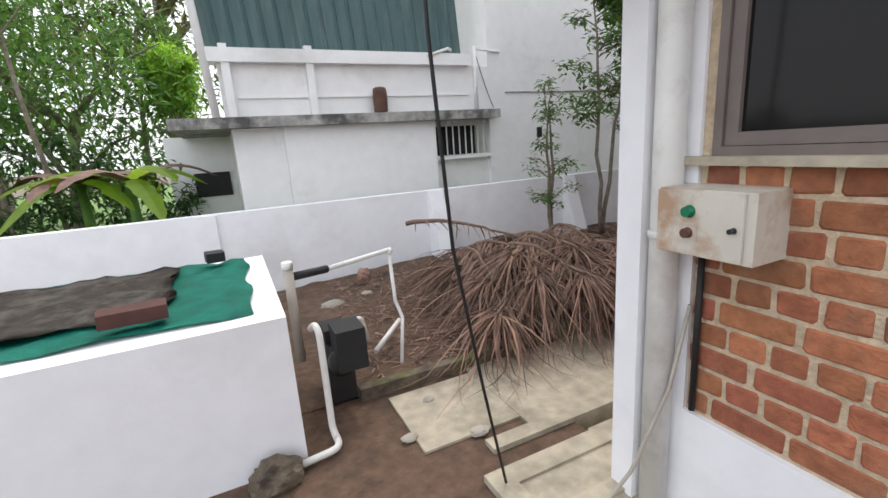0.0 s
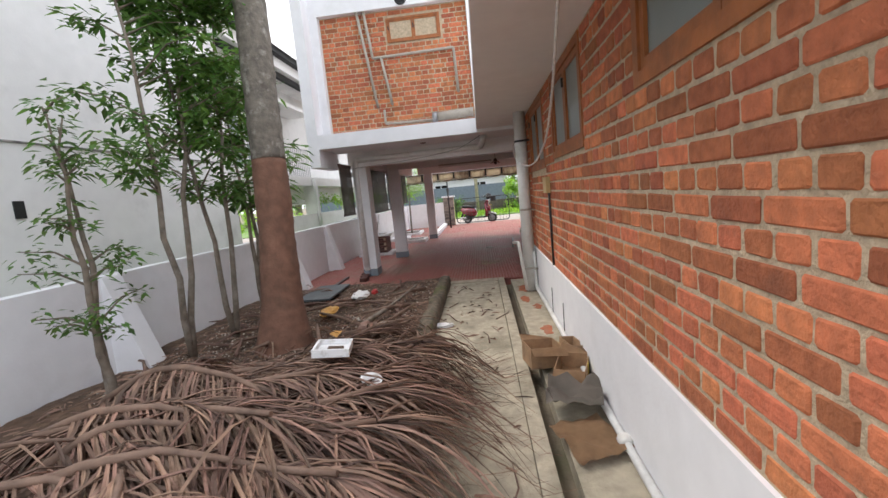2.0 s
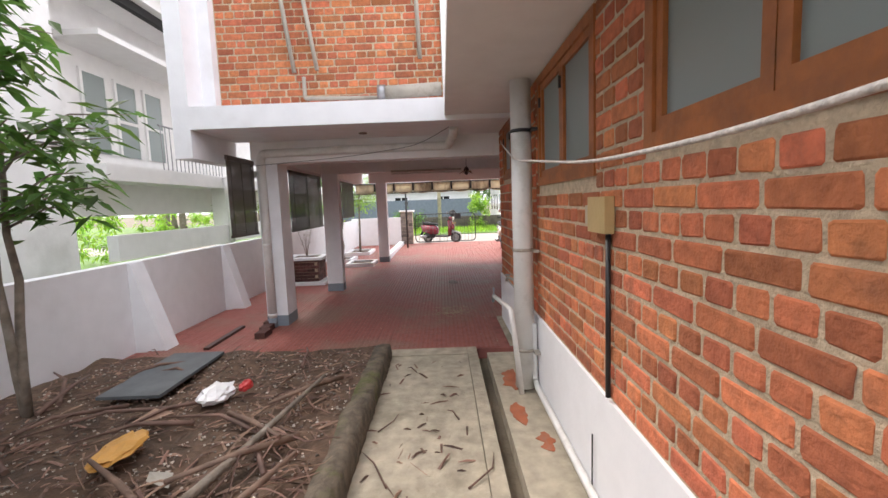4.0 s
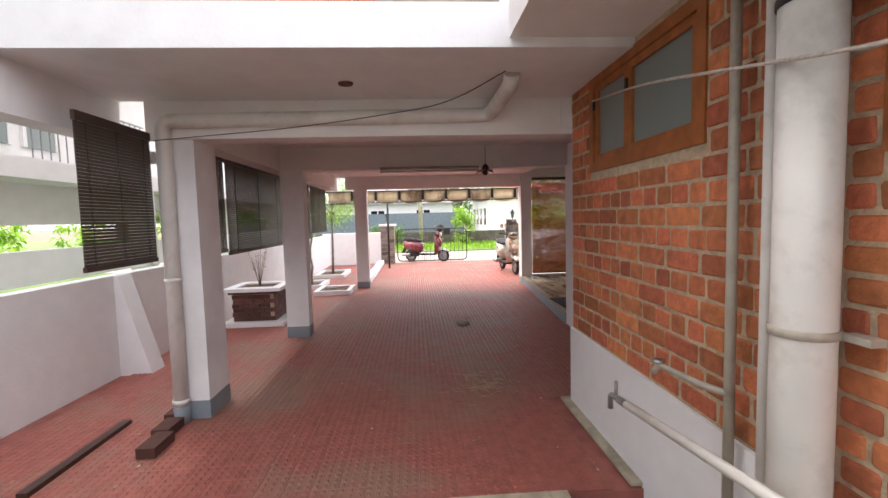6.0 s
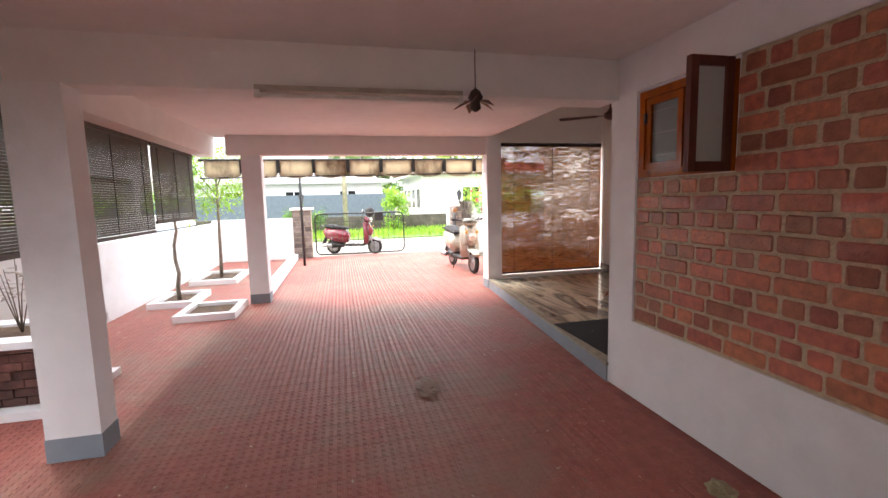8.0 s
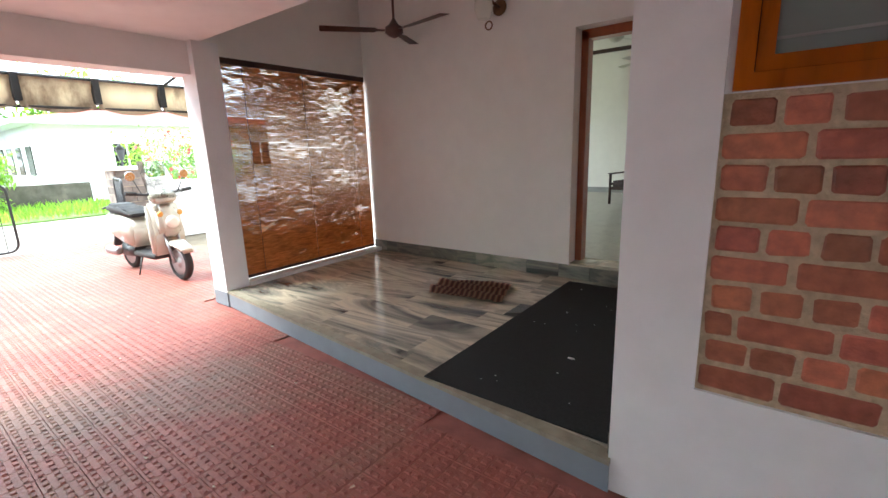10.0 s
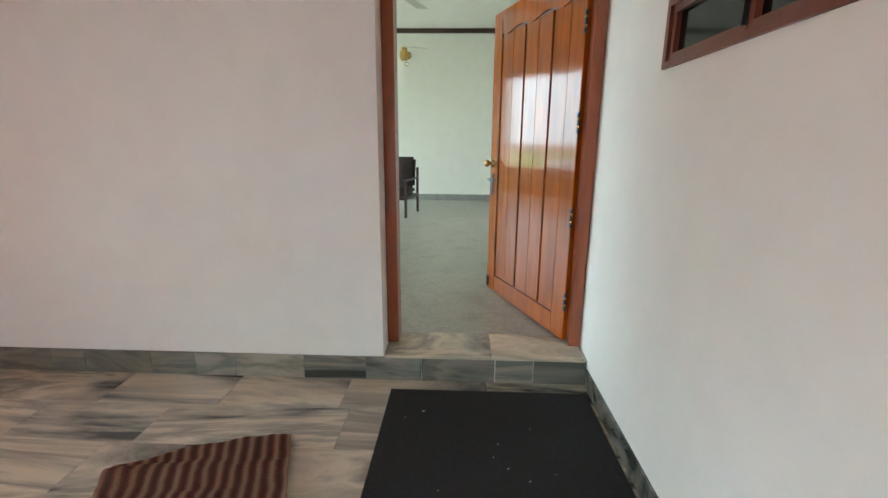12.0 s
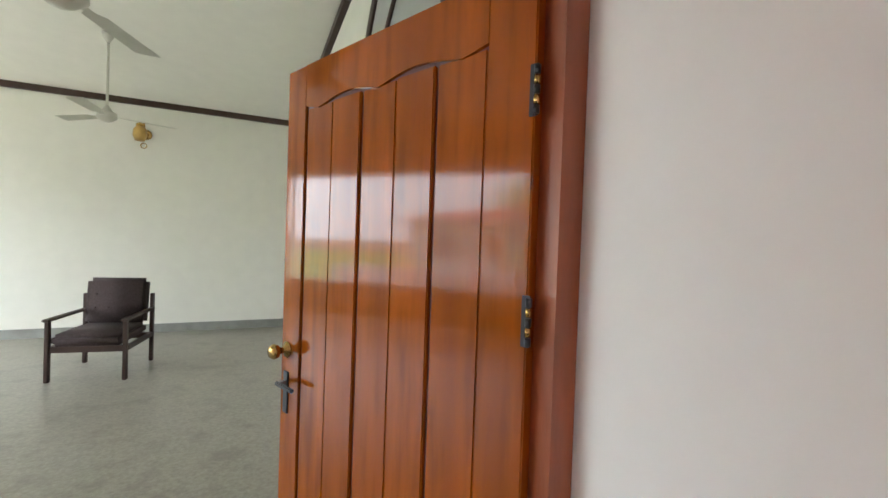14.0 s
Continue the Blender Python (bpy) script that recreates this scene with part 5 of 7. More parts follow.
# ---- carport ceiling things ----
t = thing("tube_light", (11.2, 2.1, 2.2), "long fluorescent tube light on the carport beam", "ceiling light")
quick("channel", pvc_old, [((11.18, 1.50, 2.105), (11.255, 2.75, 2.135))], t, bevel=0.004)
quick("end_cap", pvc, [((11.17, 1.50, 2.06), (11.20, 1.53, 2.105))], t)
quick("end_cap", pvc, [((11.17, 2.72, 2.06), (11.20, 2.75, 2.105))], t)
tube("tube", pvc, [(11.185, 1.53, 2.078), (11.185, 2.72, 2.078)], 0.014, t)
brown_shade = material("brown_lamp_shade", (0.30, 0.17, 0.11), 0.5, vary=0.1)
t = thing("ceiling_lamp", (12.9, 1.1, 2.4), "small brown flower-shaped lamp on the carport ceiling", "ceiling light")
bm = bmesh.new(); add_lathe(bm, [(0.003, 0.26), (0.004, 0.02), (0.03, 0.0), (0.05, -0.04), (0.03, -0.07), (0.035, -0.11), (0.01, -0.13)][::-1], (11.2, 1.41, 2.14), "z", 16); part("holder", bm, dark_wood, t)
for k in range(5):
    a = 2 * math.pi * k / 5
    bm = bmesh.new(); add_leaf(bm, Vector((11.2, 1.41, 2.09)), Vector((math.cos(a), math.sin(a), -0.25)), 0.15, 0.10, random.Random(k)); bmesh.ops.solidify(bm, geom=bm.faces[:], thickness=0.004); part("petal", bm, brown_shade, t)

# ---- awning ----
aw_m = material("awning_cloth", (0.62, 0.55, 0.42), 0.9, vary=0.12, stain=(0.13, 0.08, 0.05), stain_amt=0.8, stain_scale=3, stain_at=0.5, stretch=(1, 1, 0.4))
t = thing("awning", (16.0, 1.7, 2.1), "rolled cream awning with dark stains and scalloped folds, over the driveway", "awning")
for k in range(9):
    y0 = -0.6 + k * 0.55
    bm = bmesh.new()
    g = []
    for i in range(9):
        f = i / 8
        sag_ = 0.05 * math.sin(math.pi * f)
        g.append([bm.verts.new((16.0 + 0.05 * math.sin(math.pi * q / 3) + 0.02 * sag_, y0 + 0.535 * f, 2.13 - (0.24 + sag_) * q / 3)) for q in range(4)])
    for i in range(8):
        for q in range(3):
            bm.faces.new((g[i][q], g[i + 1][q], g[i + 1][q + 1], g[i][q + 1])).smooth = True
    bmesh.ops.solidify(bm, geom=bm.faces[:], thickness=0.006)
    part("panel", bm, aw_m, t)
    quick("strap", black_rub, [((15.97, y0 - 0.04, 1.93), (16.09, y0 + 0.01, 2.15))], t, bevel=0.004)
tube("rod", black_m, [(16.02, -0.7, 2.14), (16.02, 4.4, 2.14)], 0.02, t)
tube("rod", black_m, [(16.02, -0.7, 1.90), (16.02, 4.4, 1.86)], 0.012, t)
for y in (-0.1, 1.9, 3.5):
    tube("bracket", black_m, [(16.02, y, 2.14), (15.345, y, 2.26)], 0.014, t, sides=8)

# ---- gate ----
def gate_leaf():
    t = thing("gate", (20.4, 1.8, 0), "black iron gate leaf with rounded corners and thin bars, standing closed", "gate")
    x, y0, y1, z0, z1 = 20.4, 0.62, 2.95, 0.06, 1.13
    tube("gate_frame", black_m, bend([(x, 1.8, z1), (x, y0, z1), (x, y0, z0), (x, y1, z0), (x, y1, z1), (x, 1.8, z1)], r=0.16), 0.019, t)
    for k in range(1, 17):
        y = y0 + (y1 - y0) * k / 17
        tube("bar", black_m, [(x, y, z0), (x, y, z1)], 0.006, t, sides=6)
    tube("mid_rail", black_m, [(x, y0, 0.92), (x, y1, 0.92)], 0.008, t, sides=6)
    quick("sign_plate", black_m, [((x - 0.03, 1.18, 0.92), (x - 0.02, 1.40, 1.14))], t, bevel=0.004)
gate_leaf()
t = thing("gate", (19.3, -0.55, 0), "black iron gate leaf folded back against the pillar", "gate")
tube("gate_frame", black_m, bend([(19.45, -0.55, 1.13), (18.9, -0.45, 1.13), (18.9, -0.45, 0.06), (20.0, -0.68, 0.06), (20.0, -0.68, 1.13), (19.45, -0.55, 1.13)], r=0.12), 0.018, t)
for k in range(1, 10):
    f = k / 10
    tube("bar", black_m, [(18.9 + 1.1 * f, -0.45 - 0.23 * f, 0.06), (18.9 + 1.1 * f, -0.45 - 0.23 * f, 1.13)], 0.006, t, sides=6)
clad = material("gate_stone", (0.20, 0.17, 0.15), 0.85, vary=0.35, scale=8, per_object=0.35, bump=0.5)
def gate_pillar(x, y, label):
    t = thing("gate_pillar", (x, y, 0), label, "gate pillar", "gate pillars")
    quick("core", mortar, [((x - 0.22, y - 0.22, -0.1), (x + 0.22, y + 0.22, 1.25))], t)
    rng = random.Random(int(y * 10))
    for row in range(9):
        z = row * 0.138
        c = rng.uniform(0.15, 0.3)
        for a, b in ((0, c), (c, 0.45)):
            quick("cladding_stone", clad, [((x - 0.235 - rng.uniform(0, 0.015), y - 0.225 + a, z), (x - 0.22, y - 0.225 + b - 0.008, z + 0.13))], t)
            quick("cladding_stone", clad, [((x - 0.225 + a, y + 0.22, z), (x - 0.225 + b - 0.008, y + 0.235, z + 0.13))], t)
    quick("cap", white_out, [((x - 0.28, y - 0.28, 1.25), (x + 0.28, y + 0.28, 1.31))], t, bevel=0.01)
    l = thing("gate_lamp", (x, y, 1.31), "small black gate lantern on the pillar cap", "lantern", "gate lanterns")
    tube("stem", black_m, [(x, y, 1.31), (x, y, 1.42)], 0.015, l)
    bm = bmesh.new(); add_lathe(bm, [(0.04, 1.42), (0.075, 1.60), (0.085, 1.605), (0.02, 1.69), (0.005, 1.72)], (x, y, 0), "z", 6); part("lantern", bm, black_m, l)
gate_pillar(20.55, 3.27, "grey stone-clad gate pillar with a white cap, beside the gate")
gate_pillar(20.3, -0.95, "grey stone-clad gate pillar with a white cap, behind the parked scooter")
tagged(tube("steel_post", black_m, [(18.9, 3.15, 0), (18.9, 3.15, 2.4)], 0.03), "thin dark steel post holding the awning", "post")
structure("front_wall", white_out, [((20.3, 3.5, -0.1), (20.5, 5.4, 1.05)), ((20.3, -9.0, -0.1), (20.5, -1.2, 1.0))])

# ---- porch things ----
def marble(name, base_a, base_b, dark, per=0.12):
    m = bpy.data.materials.new(name)
    m.use_nodes = True
    n, l = m.node_tree.nodes, m.node_tree.links
    b = n["Principled BSDF"]
    geo, oi = n.new("ShaderNodeNewGeometry"), n.new("ShaderNodeObjectInfo")
    comb = n.new("ShaderNodeVectorMath"); comb.operation = "MULTIPLY_ADD"
    sc = n.new("ShaderNodeCombineXYZ")
    mul = n.new("ShaderNodeMath"); mul.operation = "MULTIPLY"; mul.inputs[1].default_value = 7.0
    l.new(oi.outputs["Random"], mul.inputs[0]); l.new(mul.outputs[0], sc.inputs[0]); l.new(mul.outputs[0], sc.inputs[1])
    comb.inputs[1].default_value = (1, 1, 1)
    l.new(geo.outputs["Position"], comb.inputs[0]); l.new(sc.outputs[0], comb.inputs[2])
    mp = n.new("ShaderNodeMapping")
    mp.inputs["Rotation"].default_value = (0, 0, radians(24)); mp.inputs["Scale"].default_value = (0.42, 2.1, 3.0)
    l.new(comb.outputs[0], mp.inputs["Vector"])
    nz = n.new("ShaderNodeTexNoise"); nz.inputs["Scale"].default_value = 1.0; nz.inputs["Detail"].default_value = 9; nz.inputs["Roughness"].default_value = 0.6; nz.inputs["Distortion"].default_value = 1.4
    l.new(mp.outputs[0], nz.inputs["Vector"])
    r = n.new("ShaderNodeValToRGB"); e = r.color_ramp.elements
    e[0].position, e[0].color = 0.36, (*dark, 1); e[1].position, e[1].color = 0.66, (*base_a, 1)
    q = e.new(0.42); q.color = (*base_b, 1); q = e.new(0.52); q.color = (*base_a, 1); q = e.new(0.58); q.color = (*base_b, 1)
    l.new(nz.outputs["Fac"], r.inputs[0])
    hs = n.new("ShaderNodeHueSaturation"); mr = n.new("ShaderNodeMapRange")
    mr.inputs["To Min"].default_value, mr.inputs["To Max"].default_value = 1 - per, 1 + per
    l.new(oi.outputs["Random"], mr.inputs["Value"]); l.new(mr.outputs[0], hs.inputs["Value"]); l.new(r.outputs[0], hs.inputs["Color"])
    l.new(hs.outputs[0], b.inputs["Base Color"])
    b.inputs["Roughness"].default_value = 0.16
    return m
marble_m = marble("porch_marble", (0.66, 0.58, 0.44), (0.30, 0.285, 0.24), (0.06, 0.066, 0.066))
marble_g = marble("green_grey_marble", (0.30, 0.28, 0.23), (0.15, 0.16, 0.14), (0.05, 0.06, 0.055), 0.3)
rng = random.Random(8)
floor_ob = bpy.data.objects["porch_floor"]
def slab(name, x0, y0, x1, y1, z0, z1, mat, parent, shared={}):
    key = (round(x1 - x0, 3), round(y1 - y0, 3), round(z1 - z0, 3), mat.name)
    if key not in shared:
        bm = bmesh.new()
        add_box(bm, (0, 0, 0), key[:3])
        bmesh.ops.recalc_face_normals(bm, faces=bm.faces)
        me = bpy.data.meshes.new(name); bm.to_mesh(me); bm.free(); me.materials.append(mat)
        shared[key] = me
    ob = new(name, shared[key])
    ob.location = (x0, y0, z0)
    if parent:
        ob.parent = parent
        ob.matrix_parent_inverse = parent.matrix_basis.inverted()
    return ob
def porch_edge(x):
    return 0.33 - (x - 11.33) * 0.0855
row = 0
y = -2.05
while y < 0.33:
    x = 11.33 - rng.choice((0.0, 0.2, 0.35, 0.5))
    while x < 15.3:
        ln = rng.choice((0.62, 0.75, 0.9))
        x0, x1 = max(x, 11.335), min(x + ln, 15.28)
        y1 = min(y + 0.298, porch_edge(x1) - 0.02)
        if x1 - x0 > 0.03 and y1 - y > 0.02:
            slab("floor_tile", x0, y, x1 - 0.0015, y1 - 0.0015, 0.133, 0.15, marble_m, floor_ob)
        x += ln
    y += 0.298
bm = bmesh.new()
add_prism(bm, [(11.32, porch_edge(11.32) - 0.06), (15.36, porch_edge(15.36) - 0.06), (15.36, porch_edge(15.36) + 0.012), (11.32, porch_edge(11.32) + 0.012)], 0.13, 0.153)
part("porch_nosing", bm, material("pale_nosing", (0.30, 0.27, 0.20), 0.5, vary=0.2, scale=12), floor_ob, "pale stone nosing along the porch edge")
bm = bmesh.new()
add_prism(bm, [(11.32, porch_edge(11.32)), (15.36, porch_edge(15.36)), (15.36, porch_edge(15.36) + 0.008), (11.32, porch_edge(11.32) + 0.008)], 0.0, 0.129)
part("porch_riser", bm, grey_paint, floor_ob, "grey painted porch riser")
x = 11.335
k = 0
while x < 15.1:
    ln = rng.uniform(0.16, 0.42)
    slab("skirting_tile", x, -2.05, min(x + ln, 15.12) - 0.003, -2.038, 0.15, 0.285, marble_g, bpy.data.objects["wall_porch_south"])
    x += ln
for k, (x0, x1) in enumerate(((11.345, 11.85), (11.853, 12.44))):
    slab("threshold_tile", x0, -2.34, x1, -2.036, 0.286, 0.304, marble_m, bpy.data.objects["wall_porch_south"])
structure("porch_skirting", marble_g, [((11.33, -2.036, 0.15), (11.34, 0.30, 0.25))])
mat_m = material("black_mat", (0.022, 0.022, 0.023), 0.95, vary=0.3, scale=90, bump=0.8, bump_scale=300)
tagged(quick("floor_mat", mat_m, [((11.36, -1.93, 0.1505), (12.39, 0.235, 0.160))], None, "large charcoal ribbed floor mat on the porch, dotted with white flecks", 0.002), category="mat")
bm = bmesh.new()
for _ in range(26):
    x, y, s = rng.uniform(11.45, 12.3), rng.uniform(-1.8, 0.1), rng.uniform(0.003, 0.009)
    add_prism(bm, [(x, y), (x + s * 1.5, y + s * 0.3), (x + s, y + s)], 0.161, 0.1625)
part("mat_flecks", bm, rubbish_w, None, "tiny white flecks on the dark mat", kind="stuff")
crumpled("paint_flake", (11.78, -0.42, 0.163), (0.022, 0.010, 0.004), rubbish_w, "small white paint flake on the dark mat", "flake", 44)

def striped():
    m = material("striped_cloth", (0.20, 0.11, 0.09), 0.95, vary=0.3, scale=40, bump=0.6, bump_scale=120)
    n, l = m.node_tree.nodes, m.node_tree.links
    w = n.new("ShaderNodeTexWave"); w.inputs["Scale"].default_value = 7.0; w.inputs["Distortion"].default_value = 1.2
    tc = n.new("ShaderNodeTexCoord"); l.new(tc.outputs["Object"], w.inputs["Vector"])
    r = n.new("ShaderNodeValToRGB"); e = r.color_ramp.elements
    e[0].color = (0.11, 0.06, 0.045, 1); e[1].color = (0.46, 0.30, 0.20, 1)
    q = e.new(0.5); q.color = (0.30, 0.09, 0.07, 1)
    l.new(w.outputs["Fac"], r.inputs[0]); l.new(r.outputs[0], n["Principled BSDF"].inputs["Base Color"])
    return m
cloth_m = striped()
bm = bmesh.new()
g = []
for i in range(25):
    rowv = []
    for j in range(17):
        u, v = i / 24 - 0.5, j / 16 - 0.5
        fold = 0.022 * abs(math.sin(v * 9 + u * 3)) + 0.02 * abs(noise.noise(Vector((u * 5, v * 5, 2)))) + 0.035 * max(0, -0.2 - u) * 4 * abs(math.sin(v * 7))
        edge = 0.03 * noise.noise(Vector((u * 4, v * 4, 8)))
        rowv.append(bm.verts.new((u * (0.60 + edge), v * (0.42 + edge) * (1 - 0.35 * max(0, -u)), 0.004 + fold)))
    g.append(rowv)
for i in range(24):
    for j in range(16):
        bm.faces.new((g[i][j], g[i + 1][j], g[i + 1][j + 1], g[i][j + 1])).smooth = True
bmesh.ops.solidify(bm, geom=bm.faces[:], thickness=0.004)
cl = tagged(part("doormat_cloth", bm, cloth_m, None, "crumpled brown and red striped rag rug on the marble floor"), category="rug")
cl.scale = (1.12, 1.15, 1.2)
cl.location, cl.rotation_euler = (13.02, -1.19, 0.154), (0, 0, radians(198))

def ceiling_fan(name, hub, top, radius, a0, mat, label, light=False):
    x, y, z = hub
    t = thing(name, (x, y, top), label, "ceiling fan")
    tube("rod", mat, [(x, y, z + 0.05), (x, y, top - 0.04)], 0.012, t)
    bm = bmesh.new(); add_lathe(bm, [(0.012, z - top + 0.10), (0.05, z - top + 0.04), (0.085, z - top + 0.02), (0.09, z - top - 0.03), (0.05, z - top - 0.06), (0.015, z - top - 0.075)][::-1], (x, y, top), "z", 20); part("motor", bm, mat, t)
    bm = bmesh.new(); add_lathe(bm, [(0.012, -0.10), (0.05, -0.03), (0.06, 0.0)], (x, y, top), "z", 18); part("canopy", bm, mat, t)
    for k in range(3):
        a = a0 + 2 * math.pi * k / 3
        d, s = Vector((math.cos(a), math.sin(a), 0)), Vector((-math.sin(a), math.cos(a), 0))
        bm = bmesh.new()
        pts = []
        for r_, w_ in ((0.09, 0.025), (0.16, 0.025), (0.19, 0.055), (radius, 0.068), (radius + 0.01, 0.05)):
            pts.append((Vector((x, y, z - 0.01)) + d * r_ + s * w_ + Vector((0, 0, 0.14 * w_)), Vector((x, y, z - 0.01)) + d * r_ - s * w_ - Vector((0, 0, 0.14 * w_))))
        vs = [(bm.verts.new(p), bm.verts.new(q)) for p, q in pts]
        for p, q in zip(vs, vs[1:]):
            bm.faces.new((p[0], q[0], q[1], p[1]))
        bmesh.ops.solidify(bm, geom=bm.faces[:], thickness=0.006)
        part("blade", bm, mat, t)
ceiling_fan("ceiling_fan", (14.07, -1.49, 2.58), 3.3, 0.70, radians(172), material("brown_enamel", (0.10, 0.04, 0.03), 0.35, vary=0.1), "dark brown three-bladed ceiling fan hanging over the porch")
lamp_glass = material("lamp_glass", (0.75, 0.73, 0.66), 0.2, vary=0.03, bump=0)
def wall_lamp(x, y, z, s, mat, label, shade=None):
    t = thing("wall_lamp", (x, y, z), label, "wall lamp")
    bm = bmesh.new(); add_lathe(bm, [(0.045 * s, 0.0), (0.05 * s, 0.012), (0.02 * s, 0.02)], (x, y, z), "y", 18); part("backplate", bm, mat, t)
    tube("arm", mat, bend([(x, y + 0.01, z), (x, y + 0.11 * s, z + 0.02), (x, y + 0.15 * s, z + 0.08 * s)], r=0.05), 0.009 * s, t)
    bm = bmesh.new(); add_lathe(bm, [(0.03 * s, 0.03 * s), (0.055 * s, 0.0), (0.06 * s, -0.06 * s), (0.04 * s, -0.11 * s)][::-1], (x + 0.03 * s, y + 0.15 * s, z + 0.03), "z", 8); part("shade", bm, shade or lamp_glass, t)
    bm = bmesh.new(); add_lathe(bm, [(0.008 * s, 0.06 * s), (0.035 * s, 0.045 * s), (0.032 * s, 0.025 * s)][::-1], (x + 0.03 * s, y + 0.15 * s, z + 0.035), "z", 10); part("gallery", bm, mat, t)
    bm = bmesh.new(); add_disc_ring(bm, (x, y + 0.14 * s, z - 0.13 * s), 0.020 * s, 0.028 * s, -0.004, 0.004, 16); part("ring", bm, mat, t)
wall_lamp(13.2, -2.05, 2.72, 1.5, material("bronze", (0.20, 0.11, 0.06), 0.4, metal=0.6, bump=0), "small brass wall lamp with milky glass on the porch wall")

# ---- front door ----
t = thing("door_frame", (11.89, -2.2, 0.3), "red-brown varnished wooden door frame around the open front door", "door frame")
quick("jamb", frame_wood, [((11.335, -2.32, 0.304), (11.395, -2.20, 2.40))], t, bevel=0.003)
quick("jamb", frame_wood, [((12.385, -2.32, 0.304), (12.448, -2.20, 2.40))], t, bevel=0.003)
quick("head", frame_wood, [((11.335, -2.32, 2.34), (12.448, -2.20, 2.418))], t, bevel=0.003)
def front_door():
    W, H, T = 1.06, 2.01, 0.038
    t = new("front_door")
    t.matrix_basis = pose(11.405, -2.265, 0.312, 0, 0, -68.5)
    tagged(t, "tall glossy orange-brown plank door standing open into the room", "door")
    def bx(name, x0, x1, y0, y1, z0, z1, mat=teak, parent=t, lab="", bev=0.003):
        bm = bmesh.new(); add_box(bm, (x0, y0, z0), (x1, y1, z1))
        if bev:
            bmesh.ops.bevel(bm, geom=bm.edges[:], offset=bev, segments=2, affect="EDGES")
        bmesh.ops.recalc_face_normals(bm, faces=bm.faces)
        me = bpy.data.meshes.new(name); bm.to_mesh(me); bm.free(); me.materials.append(mat)
        ob = new(name, me); ob.parent = parent
        return tagged(ob, lab) if lab else ob
    groove = material("door_groove", (0.13, 0.03, 0.01), 0.35, vary=0.2, coat=0.5)
    bx("core", 0.10, W - 0.09, -T / 2 + 0.008, T / 2 - 0.010, 0.10, H - 0.12, groove, bev=0)
    bx("hinge_stile", 0.0, 0.130, -T / 2, T / 2, 0.0, H)
    bx("lock_stile", W - 0.125, W, -T / 2, T / 2, 0.0, H)
    bx("bottom_rail", 0.130, W - 0.125, -T / 2, T / 2, 0.0, 0.13)
    x = 0.133
    for k, w in enumerate((0.165, 0.155, 0.160, 0.158, 0.162)):
        raised = k % 2 == 1
        bx("plank", x + 0.003, x + w - 0.005, -T / 2 + 0.004, T / 2 - (0.0 if raised else 0.006), 0.136, H - 0.155, bev=0.0035)
        x += w
    bm = bmesh.new()
    prof = []
    for i in range(41):
        f = i / 40
        u = 0.130 + (W - 0.255) * f
        prof.append((u, H - 0.15 + 0.024 * (0.5 - 0.5 * math.cos(2 * math.pi * (2.5 * f - 0.25))) ** 0.6 - 0.012))
    fr = [bm.verts.new((u, T / 2, z)) for u, z in prof] + [bm.verts.new((W - 0.125, T / 2, H)), bm.verts.new((0.130, T / 2, H))]
    f = bm.faces.new(fr)
    r_ = bmesh.ops.extrude_face_region(bm, geom=[f])
    bmesh.ops.translate(bm, vec=(0, -T, 0), verts=[v for v in r_["geom"] if isinstance(v, bmesh.types.BMVert)])
    bmesh.ops.recalc_face_normals(bm, faces=bm.faces)
    me = bpy.data.meshes.new("top_rail"); bm.to_mesh(me); bm.free(); me.materials.append(teak)
    ob = new("top_rail", me); ob.parent = t
    def lathe_part(name, prof_, c, mat, lab=""):
        bm = bmesh.new(); add_lathe(bm, prof_, c, "y", 20)
        bmesh.ops.recalc_face_normals(bm, faces=bm.faces)
        me = bpy.data.meshes.new(name); bm.to_mesh(me); bm.free(); me.materials.append(mat)
        ob = new(name, me); ob.parent = t
        return tagged(ob, lab) if lab else ob
    lathe_part("knob", [(0.030, T / 2), (0.030, T / 2 + 0.006), (0.012, T / 2 + 0.014), (0.012, T / 2 + 0.030), (0.024, T / 2 + 0.040), (0.028, T / 2 + 0.055), (0.020, T / 2 + 0.068), (0.002, T / 2 + 0.070)], (W - 0.045, 0, 0.985), brass, "polished brass door knob")
    hd = bx("handle_plate", W - 0.060, W - 0.028, T / 2, T / 2 + 0.006, 0.75, 0.905, black_m, lab="dark metal handle plate", bev=0.002)
    bx("handle_lever", W - 0.155, W - 0.03, T / 2 + 0.03, T / 2 + 0.042, 0.855, 0.873, black_m, lab="dark metal lever handle", bev=0.005)
    bx("handle_neck", W - 0.052, W - 0.036, T / 2 + 0.006, T / 2 + 0.03, 0.857, 0.871, steel, bev=0)
    bx("bolt", W - 0.01, W + 0.02, -0.005, 0.005, 0.79, 0.80, steel, bev=0)
    bx("foot_bolt", W - 0.03, W - 0.014, T / 2, T / 2 + 0.014, 0.02, 0.10, black_m, bev=0.003)
    for z in (1.73, 1.24, 0.73, 0.24):
        hg = bx("hinge", -0.008, 0.012, T / 2 - 0.001, T / 2 + 0.004, z - 0.055, z + 0.055, black_m, lab="dark patterned hinge", bev=0.001)
        for q in range(5):
            lathe_z = bmesh.new(); add_lathe(lathe_z, [(0.007, 0), (0.007, 0.018)], (-0.006, T / 2 + 0.004, z - 0.052 + q * 0.021), "z", 10)
            me = bpy.data.meshes.new("hinge_knuckle"); lathe_z.to_mesh(me); lathe_z.free(); me.materials.append(brass if q % 2 else black_m)
            ob = new("hinge_knuckle", me); ob.parent = hg
front_door()

